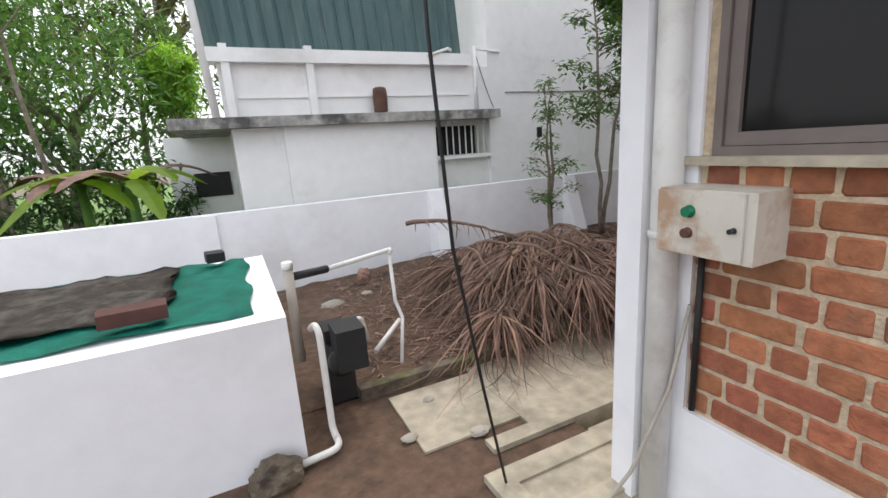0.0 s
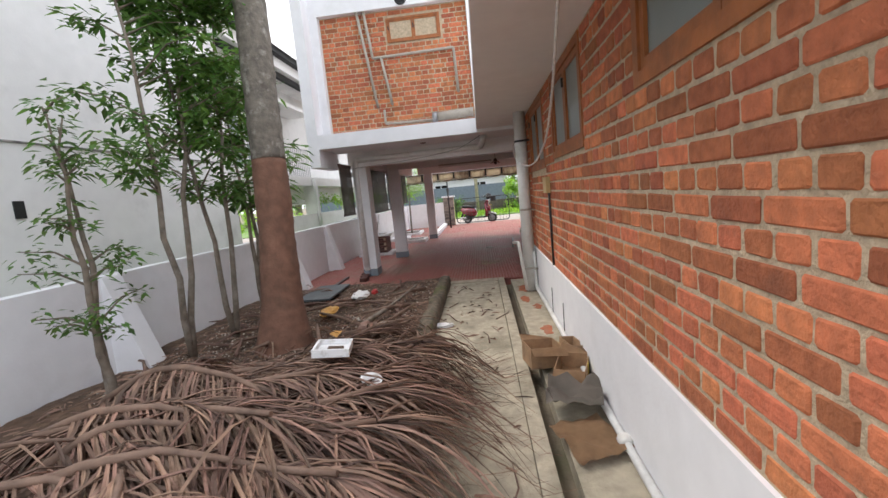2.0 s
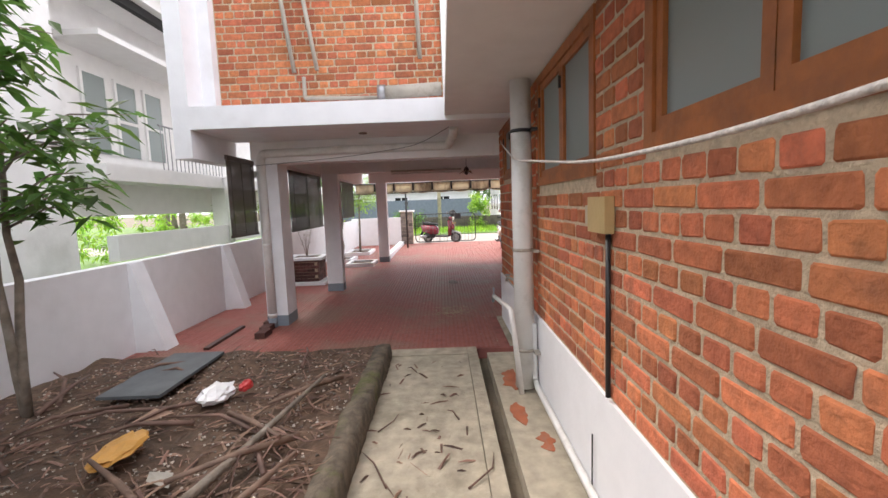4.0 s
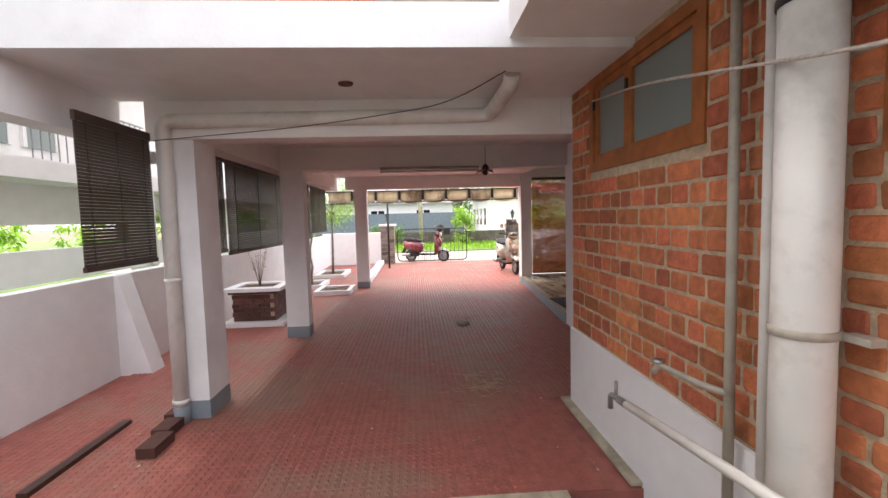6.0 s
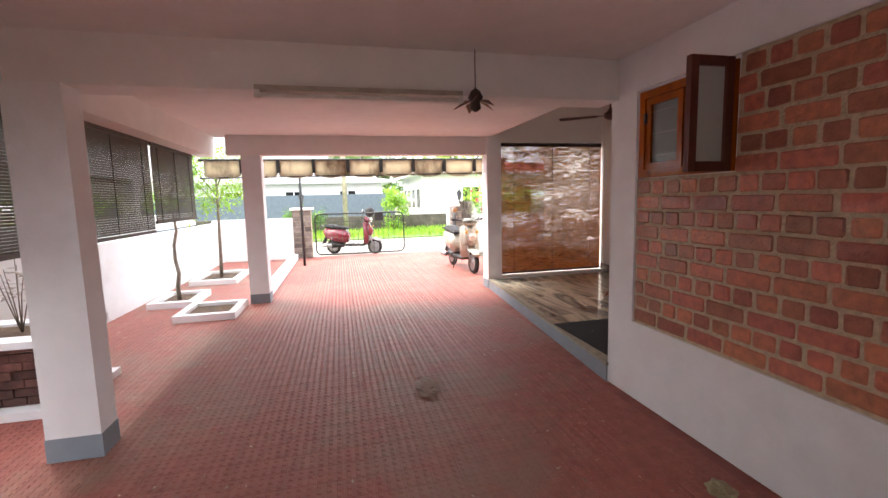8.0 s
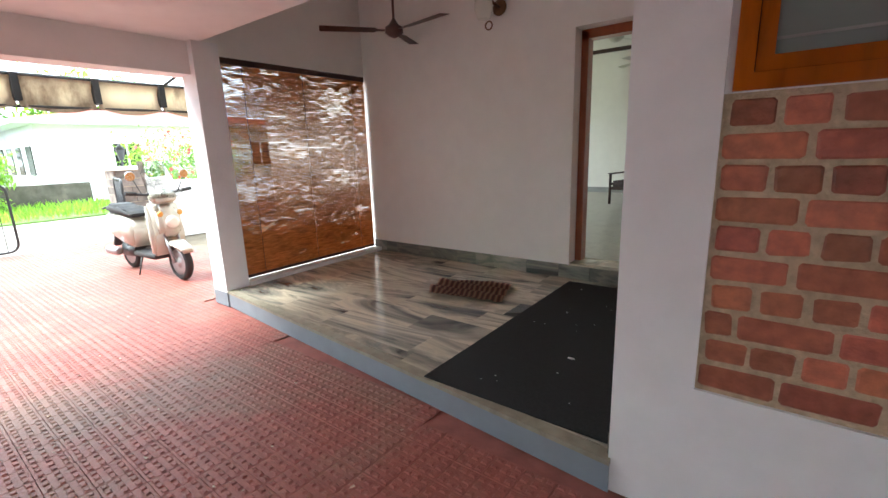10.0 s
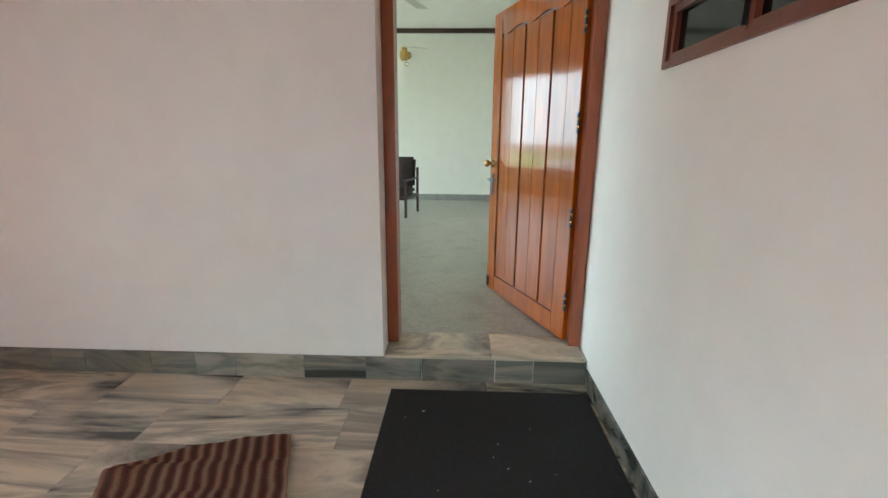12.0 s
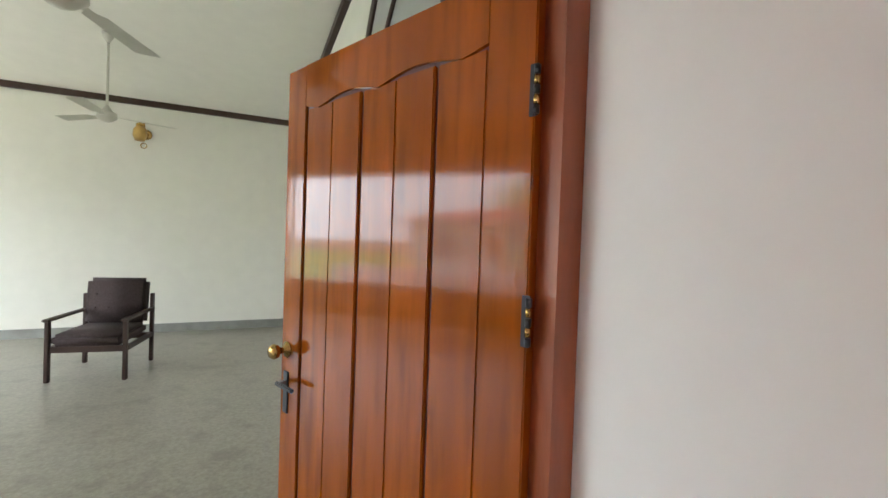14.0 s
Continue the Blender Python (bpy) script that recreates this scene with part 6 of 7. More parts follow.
# ---- room things ----
def armchair():
    t = new("armchair")
    t.matrix_basis = pose(13.12, -6.92, 0.30, 0, 0, -10)
    tagged(t, "low dark wooden armchair with buttoned brown cushions on grey floor", "armchair")
    uph = material("brown_upholstery", (0.065, 0.045, 0.045), 0.95, vary=0.2, scale=60, bump=0.4, bump_scale=150)
    def bx(name, lo, hi, mat=dark_wood, bev=0.004, tilt=0, parent=t, seg=2):
        bm = bmesh.new(); add_box(bm, lo, hi)
        bmesh.ops.bevel(bm, geom=bm.edges[:], offset=bev, segments=seg, affect="EDGES")
        if tilt:
            bmesh.ops.rotate(bm, cent=(0, hi[1], lo[2]), matrix=Matrix.Rotation(radians(tilt), 3, "X"), verts=bm.verts)
        bmesh.ops.recalc_face_normals(bm, faces=bm.faces)
        me = bpy.data.meshes.new(name); bm.to_mesh(me); bm.free(); me.materials.append(mat)
        for p in me.polygons:
            p.use_smooth = seg > 2
        ob = new(name, me); ob.parent = parent
        return ob
    for s in (-1, 1):
        x0, x1 = sorted((s * 0.29, s * 0.325))
        bx("front_leg", (x0, 0.30, 0), (x1, 0.345, 0.56))
        bx("back_leg", (x0, -0.38, 0), (x1, -0.335, 0.74))
        bx("armrest", (x0 - 0.012, -0.36, 0.56), (x1 + 0.012, 0.37, 0.585), bev=0.008)
        bx("side_rail", (x0, -0.335, 0.27), (x1, 0.30, 0.32))
    bx("front_rail", (-0.29, 0.30, 0.27), (0.29, 0.33, 0.33))
    bx("back_rail", (-0.29, -0.375, 0.25), (0.29, -0.345, 0.31))
    bx("seat_cushion", (-0.283, -0.30, 0.325), (0.283, 0.36, 0.44), uph, 0.035, seg=4)
    c = bx("back_cushion", (-0.28, -0.34, 0.42), (0.28, -0.22, 0.92), uph, 0.04, tilt=9, seg=4)
    for k in range(4):
        for q in range(2):
            bm = bmesh.new(); add_lathe(bm, [(0.012, -0.010), (0.012, 0.0), (0.006, 0.004)], (-0.18 + 0.12 * k, -0.238 - 0.03 * q, 0.60 + 0.14 * q), "y", 10)
            me = bpy.data.meshes.new("button"); bm.to_mesh(me); bm.free(); me.materials.append(uph)
            ob = new("button", me); ob.parent = c
armchair()
cream_metal = material("cream_enamel", (0.62, 0.60, 0.52), 0.35, vary=0.05, bump=0)
ceiling_fan("room_fan", (13.17, -7.1, 2.89), 3.72, 0.62, radians(200), cream_metal, "cream ceiling fan on a long rod in the room")
ceiling_fan("room_fan", (12.62, -3.75, 2.66), 3.74, 0.60, radians(250), cream_metal, "cream ceiling fan near the front door inside the room")
wall_lamp(13.08, -8.8, 3.04, 1.4, brass, "gilded wall lamp with a brass shade on the far room wall", material("gilt", (0.50, 0.33, 0.10), 0.4, metal=0.4, bump=0))
structure("room_skirting", material("grey_skirting", (0.28, 0.28, 0.26), 0.5, vary=0.15), [((11.05, -8.8, 0.3), (17.6, -8.788, 0.42))])
bm = bmesh.new()
for ya, za, yb, zb in ((-8.8, 3.42, -5.6, 3.90), (-5.6, 3.90, -2.32, 3.42)):
    v = [bm.verts.new(p) for p in ((11.05, ya, za), (11.11, ya, za), (11.11, yb, zb), (11.05, yb, zb), (11.05, ya, za + 0.09), (11.11, ya, za + 0.09), (11.11, yb, zb + 0.09), (11.05, yb, zb + 0.09))]
    for q in ((0, 3, 2, 1), (4, 5, 6, 7), (0, 1, 5, 4), (1, 2, 6, 5), (2, 3, 7, 6), (3, 0, 4, 7)):
        bm.faces.new([v[i] for i in q])
part("gable_trim", bm, dark_wood, kind="structure")
t = thing("arched_window", (11.06, -4.25, 2.7), "arched window with dark frame and grey panes in the gable", "window")
half = [(0.80 - 1.30 * (1 - math.cos(a)), 1.30 * math.sin(a)) for a in [math.acos(1 - 0.80 / 1.30) * k / 12 for k in range(13)]]
arc = [(11.07, -4.25 + u, 2.62 + v) for u, v in half] + [(11.07, -4.25 - u, 2.62 + v) for u, v in half[-2::-1]]
tube("arch_frame", dark_wood, arc, 0.028, t)
tube("glazing_bar", dark_wood, [(11.07, -4.6, 2.62), (11.07, -4.42, 3.15), (11.07, -4.0, 3.55)], 0.018, t)
tube("sill_bar", dark_wood, [(11.07, -5.06, 2.62), (11.07, -3.44, 2.62)], 0.028, t)
bm = bmesh.new()
fr_, bk_ = [bm.verts.new((11.062, y, z)) for _, y, z in arc], [bm.verts.new((11.053, y, z)) for _, y, z in arc]
bm.faces.new(fr_); bm.faces.new(bk_[::-1])
for k in range(len(arc)):
    bm.faces.new((fr_[k - 1], bk_[k - 1], bk_[k], fr_[k]))
bmesh.ops.recalc_face_normals(bm, faces=bm.faces)
part("pane", bm, material("pale_pane", (0.42, 0.43, 0.42), 0.3, vary=0.03, bump=0), t)
# added area lamp to brighten the room, set before the assumed east opening
for x, e in ((17.55, 1.8),):
    la = new("room_fill_light", bpy.data.lights.new("room_fill_light", "AREA"))
    la.data.shape, la.data.size, la.data.size_y, la.data.energy = "RECTANGLE", 4.6, 1.9, e
    la.data.color = (1.0, 0.83, 0.78)
    la.matrix_world = look((x, -5.8, 1.9), (x - 3, -5.8, 1.7))

# ---- scooters ----
def scooter(at, heading, paint, accent, label, shield):
    """Built facing +x at the origin, then turned and placed."""
    t = new("scooter")
    t.matrix_basis = pose(*at, 0, 0, heading)
    tagged(t, label, "scooter")
    def fin(name, bm, mat, lab="", parent=t, smooth=False):
        bmesh.ops.recalc_face_normals(bm, faces=bm.faces)
        me = bpy.data.meshes.new(name); bm.to_mesh(me); bm.free(); me.materials.append(mat)
        if smooth:
            for p in me.polygons:
                p.use_smooth = True
        ob = new(name, me); ob.parent = parent
        return tagged(ob, lab) if lab else ob
    def side(name, pts, w, mat, bev=0.03, lab="", w2=None):
        bm = bmesh.new()
        a = [bm.verts.new((x, -w / 2, z)) for x, z in pts]
        b = [bm.verts.new((x, w / 2, z)) for x, z in pts]
        bm.faces.new(a), bm.faces.new(b[::-1])
        for k in range(len(pts)):
            bm.faces.new((a[k], a[(k + 1) % len(pts)], b[(k + 1) % len(pts)], b[k]))
        if bev:
            bmesh.ops.bevel(bm, geom=[e for e in bm.edges], offset=bev, segments=3, affect="EDGES", clamp_overlap=True)
        return fin(name, bm, mat, lab, smooth=True)
    for nm, x in (("front_wheel", 0.64), ("rear_wheel", -0.62)):
        bm = bmesh.new()
        add_lathe(bm, [(0.155, -0.035), (0.19, -0.045), (0.215, -0.025), (0.222, 0), (0.215, 0.025), (0.19, 0.045), (0.155, 0.035), (0.155, -0.035)], (x, 0, 0.222), "y", 28, False)
        wl = fin(nm, bm, black_rub)
        bm = bmesh.new(); add_lathe(bm, [(0.03, -0.05), (0.05, -0.03), (0.10, -0.015), (0.156, -0.034), (0.156, 0.034), (0.10, 0.015), (0.05, 0.03), (0.03, 0.05)], (x, 0, 0.222), "y", 20); fin("rim", bm, steel, "", wl)
    side("rear_body", [(-0.88, 0.62), (-0.80, 0.46), (-0.42, 0.36), (-0.16, 0.34), (-0.12, 0.58), (-0.22, 0.70), (-0.84, 0.76)], 0.30, paint)
    side("floorboard", [(-0.20, 0.24), (0.34, 0.24), (0.44, 0.34), (0.36, 0.33), (0.30, 0.29), (-0.20, 0.30)], 0.30, black_rub, 0.008)
    side("engine", [(-0.72, 0.18), (-0.30, 0.20), (-0.26, 0.34), (-0.66, 0.36)], 0.20, black_m, 0.02)
    side("leg_shield", [(0.34, 0.30), (0.46, 0.30), (0.50, 0.55), (0.40, 0.92), (0.34, 0.92), (0.40, 0.55)], 0.36, paint, 0.03)
    side("front_cover", [(0.44, 0.46), (0.62, 0.60), (0.56, 0.80), (0.42, 0.96), (0.40, 0.60)], 0.24, paint, 0.05)
    side("front_mudguard", [(0.40, 0.40), (0.46, 0.46), (0.64, 0.49), (0.82, 0.42), (0.86, 0.34), (0.80, 0.38), (0.64, 0.44), (0.48, 0.41)], 0.14, accent, 0.015)
    side("headlight_cowl", [(0.36, 0.94), (0.50, 0.90), (0.55, 0.98), (0.48, 1.06), (0.36, 1.06)], 0.26, paint, 0.03)
    bm = bmesh.new(); add_lathe(bm, [(0.075, 0.0), (0.07, 0.03), (0.04, 0.045)], (0.585 if shield else 0.535, 0, 0.70 if shield else 0.98), "x", 18); fin("headlight", bm, lamp_glass, "clear headlight")
    side("seat", [(-0.84, 0.76), (-0.22, 0.71), (-0.12, 0.74), (-0.16, 0.79), (-0.46, 0.80), (-0.56, 0.86), (-0.82, 0.87)], 0.28, black_rub, 0.03)
    side("rear_mudguard", [(-0.86, 0.52), (-0.80, 0.50), (-0.92, 0.28), (-0.97, 0.30)], 0.16, black_rub, 0.008)
    bm = bmesh.new(); add_box(bm, (-0.90, -0.07, 0.60), (-0.865, 0.07, 0.68)); fin("tail_light", bm, plastic_r, "red tail light")
    bm = bmesh.new(); add_tube(bm, [(0.41, -0.35, 1.05), (0.42, -0.15, 1.02), (0.42, 0.15, 1.02), (0.41, 0.35, 1.05)], 0.016, 10); fin("handlebar", bm, black_m)
    for s in (-1, 1):
        bm = bmesh.new(); add_tube(bm, [(0.41, s * 0.25, 1.04), (0.41, s * 0.36, 1.055)], 0.022, 10); fin("grip", bm, black_rub)
        bm = bmesh.new(); add_tube(bm, [(0.42, s * 0.20, 1.04), (0.44, s * 0.27, 1.20)], 0.006, 6)
        mi = fin("mirror", bm, black_m)
        bm = bmesh.new(); add_lathe(bm, [(0.03, -0.012), (0.055, 0.0), (0.05, 0.01)], (0.43, s * 0.29, 1.24), "x", 14); fin("mirror_glass", bm, chrome, "", mi)
        bm = bmesh.new(); add_tube(bm, [(0.64, s * 0.07, 0.222), (0.50, s * 0.07, 0.55)], 0.018, 8); fin("fork", bm, steel)
        bm = bmesh.new(); add_lathe(bm, [(0.02, -0.01), (0.035, 0.0), (0.02, 0.02)], (0.57, s * 0.11, 0.80), "x", 10); fin("indicator", bm, plastic_y)
    bm = bmesh.new(); add_tube(bm, bend([(-0.90, -0.15, 0.80), (-0.95, 0, 0.84), (-0.90, 0.15, 0.80)], r=0.06), 0.014, 8); fin("grab_rail", bm, black_m)
    bm = bmesh.new(); add_lathe(bm, [(0.05, -0.28), (0.055, -0.26), (0.055, 0.0), (0.03, 0.03)], (-0.62, -0.16, 0.26), "x", 14); fin("exhaust", bm, steel)
    bm = bmesh.new(); add_tube(bm, [(-0.05, -0.12, 0.26), (-0.02, -0.20, 0.02)], 0.01, 6); fin("side_stand", bm, black_m)
    if shield:
        bm = bmesh.new()
        g = [[bm.verts.new((0.56 - 0.30 * v + 0.05 * math.cos(u * 1.4), u * (0.19 - 0.05 * v), 0.98 + 0.42 * v)) for u in (-1, -0.5, 0, 0.5, 1)] for v in (0, 0.33, 0.66, 1)]
        for i in range(3):
            for j in range(4):
                bm.faces.new((g[i][j], g[i][j + 1], g[i + 1][j + 1], g[i + 1][j]))
        bmesh.ops.solidify(bm, geom=bm.faces[:], thickness=0.003)
        wg = bpy.data.materials.new("windshield"); wg.use_nodes = True
        b_ = wg.node_tree.nodes["Principled BSDF"]; b_.inputs["Base Color"].default_value = (0.85, 0.87, 0.86, 1); b_.inputs["Transmission Weight"].default_value = 1.0; b_.inputs["Roughness"].default_value = 0.0; b_.inputs["IOR"].default_value = 1.03
        fin("windshield", bm, wg, "clear tall windshield", smooth=True)
    return t
cream_paint = material("cream_scooter_paint", (0.46, 0.43, 0.36), 0.2, vary=0.02, coat=0.6, bump=0)
maroon = material("maroon_scooter_paint", (0.20, 0.015, 0.03), 0.2, vary=0.05, coat=0.6, bump=0)
silver = material("silver_scooter_paint", (0.45, 0.42, 0.42), 0.3, metal=0.4, vary=0.03, bump=0)
scooter((17.1, -0.12, 0), 184, cream_paint, cream_paint, "cream-white scooter with a tall windshield, parked on the red driveway", True)
scooter((21.42, 1.95, -0.078), 246, maroon, silver, "maroon and silver scooter parked on the road outside the gate", False)
bm = bmesh.new(); bmesh.ops.create_uvsphere(bm, u_segments=18, v_segments=12, radius=0.14); bmesh.ops.translate(bm, vec=(21.22, 1.47, 1.13), verts=bm.verts)
tagged(part("helmet", bm, black_rub, None, "black helmet hung on the scooter mirror"), category="helmet")
crumpled("rag", (11.58, 1.72, 0.02), (0.16, 0.08, 0.024), material("grey_rag", (0.30, 0.22, 0.18), 0.95, vary=0.25), "crumpled grey-brown rag on the red paving", "rag", 51)
crumpled("sponge", (9.98, 0.60, 0.04), (0.07, 0.05, 0.04), material("yellowed_sponge", (0.32, 0.26, 0.16), 0.95, vary=0.25), "small yellow-brown lump of sponge by the wall foot", "sponge", 52)
structure("wall_foot_kerb", concrete, [((7.76, 1.137, 0.0), (8.93, 1.20, 0.02)), ((8.876, 0.33, 0.0), (8.93, 1.137, 0.02))], 0.004)
bm = bmesh.new()
rng = random.Random(77)
for _ in range(420):
    x, y = rng.uniform(7.9, 20), rng.uniform(0.5, 5.1)
    s, a = rng.uniform(0.008, 0.03), rng.uniform(0, 6.3)
    add_prism(bm, [(x, y), (x + s * math.cos(a), y + s * math.sin(a)), (x + s * 0.5 * math.cos(a + 1.2), y + s * 0.5 * math.sin(a + 1.2))], 0.0075, 0.010)
part("leaf_specks", bm, material("pale_litter", (0.40, 0.30, 0.22), 0.9, vary=0.3, per_island=0.6), None, "scattered pale leaf bits on the red paving", kind="stuff")

bm = bmesh.new()
for _ in range(150):
    x, y, a, s = 9.33 + rng.gauss(0, 0.16), 1.74 + rng.gauss(0, 0.12), rng.uniform(0, 3.2), rng.uniform(0.03, 0.12)
    add_tube(bm, [(x, y, 0.009), (x + s * math.cos(a), y + s * math.sin(a), 0.012)], 0.0013, 4)
part("straw", bm, material("pale_straw", (0.42, 0.34, 0.22), 0.9, vary=0.3, bump=0), None, "thin pale straw scattered on the red paving", kind="stuff")

# ---- neighbour's house ----
def nhouse():
    t = thing("neighbour_house", (1.6, 7.5, 0), "white house with stained concrete slab and green metal screen", "house")
    W = wall_house
    quick("wall", W, [((-0.30, 6.42, 0), (0.34, 8.6, 2.0)), ((0.34, 6.34, 0), (2.62, 8.6, 2.0))], t, bevel=0.006)
    quick("wall", W, [((2.62, 6.6, 0), (3.72, 6.8, 1.42)), ((2.62, 6.6, 1.90), (3.72, 6.8, 2.0))], t)
    quick("slab", concrete_old, [((-1.0, 6.18, 1.98), (3.74, 8.6, 2.115))], t, "dark stained concrete slab edge", 0.008)
    quick("back_wall", W, [((-1.3, 8.4, 0), (-0.3, 8.6, 2.0))], t)
    # plain black box: the recessed window's darkness is put into its colour
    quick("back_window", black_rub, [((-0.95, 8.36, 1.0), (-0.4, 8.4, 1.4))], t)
    quick("parapet", W, [((-0.35, 6.44, 2.115), (3.70, 6.56, 2.80))], t)
    quick("parapet_coping", W, [((-0.50, 6.32, 2.80), (3.30, 6.62, 2.97))], t, bevel=0.006)
    for x in (-0.25, 0.80):
        quick("parapet_post", W, [((x - 0.05, 6.34, 2.115), (x + 0.05, 6.44, 3.02))], t, bevel=0.004)
    quick("parapet_rail", W, [((-0.15, 6.415, 2.36), (3.30, 6.44, 2.385))], t)
    # added black sheet, keeps the space behind the screen dark
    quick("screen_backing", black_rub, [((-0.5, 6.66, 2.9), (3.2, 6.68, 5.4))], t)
    gm = material("green_sheet", (0.045, 0.095, 0.095), 0.45, vary=0.15, stain=(0.10, 0.14, 0.13), stain_amt=0.5, stain_scale=3, stretch=(2, 1, 0.3), bump=0.05)
    bm = bmesh.new()
    x, prev = -0.50, None
    while x < 3.18:
        for dx, dy in ((0, 0), (0.03, -0.03), (0.06, 0), (0.20, 0)):
            a, b = bm.verts.new((x + dx, 6.62 + dy, 2.93)), bm.verts.new((x + dx - 0.18, 6.62 + dy, 5.4))
            if prev:
                bm.faces.new((prev[0], a, b, prev[1]))
            prev = (a, b)
        x += 0.20
    part("metal_screen", bm, gm, t, "dark green corrugated metal screen")
    tube("gutter_post", W, [(-0.45, 6.35, 2.115), (-0.62, 6.35, 5.4)], 0.05, t)
    for k in range(9):
        x = 2.68 + k * 0.118
        tube("grille_bar", W, [(x, 6.56, 1.40), (x, 6.56, 1.98)], 0.012, t, sides=6)
    quick("grille_sill", W, [((2.62, 6.45, 1.36), (3.72, 6.60, 1.41))], t)
    # black panel paints the shade inside the barred opening
    quick("void_panel", black_rub, [((2.70, 6.82, 1.42), (3.60, 6.84, 1.95))], t, "black panel standing in for the shaded opening behind the bars")
    quick("corner_wall", W, [((3.72, 6.5, 0), (4.05, 8.6, 7.5))], t)
    quick("tall_wall", W, [((4.05, 6.55, 0), (8.9, 8.6, 7.5))], t, "blank white side wall")
    quick("wall_line", concrete_old, [((4.05, 6.53, 2.40), (8.9, 6.55, 2.42))], t, "thin dark joint line")
    quick("recess_plate", black_m, [((4.75, 6.535, 1.62), (4.86, 6.55, 1.80))], t, bevel=0.003)
    tube("overflow_pipe", pvc, [(2.55, 6.3, 2.92), (2.9, 6.3, 3.03), (3.0, 6.4, 3.03)], 0.022, t)
    tube("wall_pipe", W, [(3.42, 6.40, 2.115), (3.42, 6.40, 3.1)], 0.03, t)
    tube("wall_pipe", W, [(3.42, 6.40, 3.06), (3.95, 6.48, 3.04)], 0.018, t)
    tube("wire", cable_m, sag((3.45, 6.42, 3.0), (3.75, 6.4, 2.15), 0.05), 0.006, t, sides=6)
    # further wing with eave and balcony
    quick("wing_wall", W, [((9.3, 7.2, 2.2), (22.0, 9.0, 5.0))], t)
    quick("wing_ledge", W, [((9.2, 6.3, 2.0), (22.0, 7.2, 2.22))], t, bevel=0.006)
    quick("sunshade", W, [((9.6, 6.5, 4.02), (13.5, 7.2, 4.10))], t, bevel=0.004)
    quick("eave", W, [((8.7, 6.3, 4.75), (22.0, 7.2, 5.05))], t)
    quick("gutter", black_rub, [((8.9, 6.15, 4.98), (22.0, 6.3, 5.12)), ((9.0, 6.45, 4.62), (22.0, 6.55, 4.75))], t, "dark eave gutter")
    bm = bmesh.new()
    v = [bm.verts.new(p) for p in ((8.6, 6.1, 5.1), (22, 6.1, 5.1), (22, 9.5, 6.6), (8.6, 9.5, 6.6))]
    bm.faces.new(v); bmesh.ops.solidify(bm, geom=bm.faces[:], thickness=0.08)
    part("roof", bm, concrete_old, t, "grey sloping roof")
    for x in (10.3, 11.0, 11.7):
        wf = quick("window_frame", W, [((x - 0.27, 7.16, 2.5), (x - 0.22, 7.2, 3.75)), ((x + 0.22, 7.16, 2.5), (x + 0.27, 7.2, 3.75)), ((x - 0.22, 7.16, 3.70), (x + 0.22, 7.2, 3.75)), ((x - 0.22, 7.16, 3.05), (x + 0.22, 7.2, 3.10))], t)
        quick("pane", glass, [((x - 0.22, 7.17, 2.5), (x + 0.22, 7.19, 3.70))], wf)
    for k in range(17):
        x = 10.6 + k * 0.12
        tube("balcony_bar", steel, [(x, 6.4, 2.24), (x, 6.4, 2.95)], 0.008, t, sides=6)
    tube("balcony_rail", steel, [(10.55, 6.4, 2.95), (12.6, 6.4, 2.95)], 0.014, t, sides=8)
    quick("lower_wall", W, [((9.2, 6.25, 0.9), (22.0, 6.4, 1.25))], t)
    for x in (12.4, 15.5, 18.5):
        quick("pier", W, [((x, 6.3, 0), (x + 0.18, 6.6, 2.0))], t)
    quick("lintel_wall", W, [((9.2, 6.8, 1.52), (22.0, 6.95, 2.0))], t, bevel=0.006)
    tube("drain_pipe", W, bend([(12.3, 6.25, 2.2), (12.3, 6.2, 1.9), (12.32, 6.2, 0.5)], r=0.08), 0.05, t)
    return t
nhouse()
jar = new("clay_pot")
jar.location = (2.02, 6.30, 2.115)
bm = bmesh.new(); add_lathe(bm, [(0.085, 0), (0.10, 0.03), (0.105, 0.26), (0.095, 0.34), (0.06, 0.36)], (0, 0, 0), "z", 18)
pt = part("chimney_pot", bm, material("rusted_brown", (0.10, 0.05, 0.035), 0.85, vary=0.35, bump=0.4), None, "rusty brown round pot standing on the stained slab")
pt.location = (1.74, 6.30, 2.115); tagged(pt, category="pot")
bpy.data.objects.remove(jar)

# ---- trees behind ----
def big_tree(at, h, crown, count, leaf, seed, mat, label, lean=0.0, trunk_r=0.14):
    rng = random.Random(seed)
    t = thing("tree", at, label, "tree", "garden trees beyond the wall")
    b = Vector(at)
    bm = bmesh.new()
    pts = [b + Vector((lean * (k / 8) ** 1.5, 0.1 * math.sin(k), h * k / 8)) for k in range(9)]
    add_tube(bm, pts, [trunk_r * (1 - 0.08 * k) for k in range(9)], 10)
    part("trunk", bm, bark, t)
    lb = bmesh.new()
    for _ in range(9):
        k = rng.randint(4, 8)
        a = rng.uniform(0, 6.28)
        ln = crown[0] * rng.uniform(0.5, 1.0)
        add_tube(lb, [pts[k], pts[k] + Vector((math.cos(a) * ln * 0.5, math.sin(a) * ln * 0.5, 0.5 * ln)), pts[k] + Vector((math.cos(a) * ln, math.sin(a) * ln, 0.7 * ln))], [trunk_r * 0.45, trunk_r * 0.25, 0.01], 6)
    part("limbs", lb, bark, t, kind="stuff")
    bm = bmesh.new()
    cloud(bm, pts[-1], crown, count, leaf, seed, 0.25)
    part("crown", bm, mat, t)
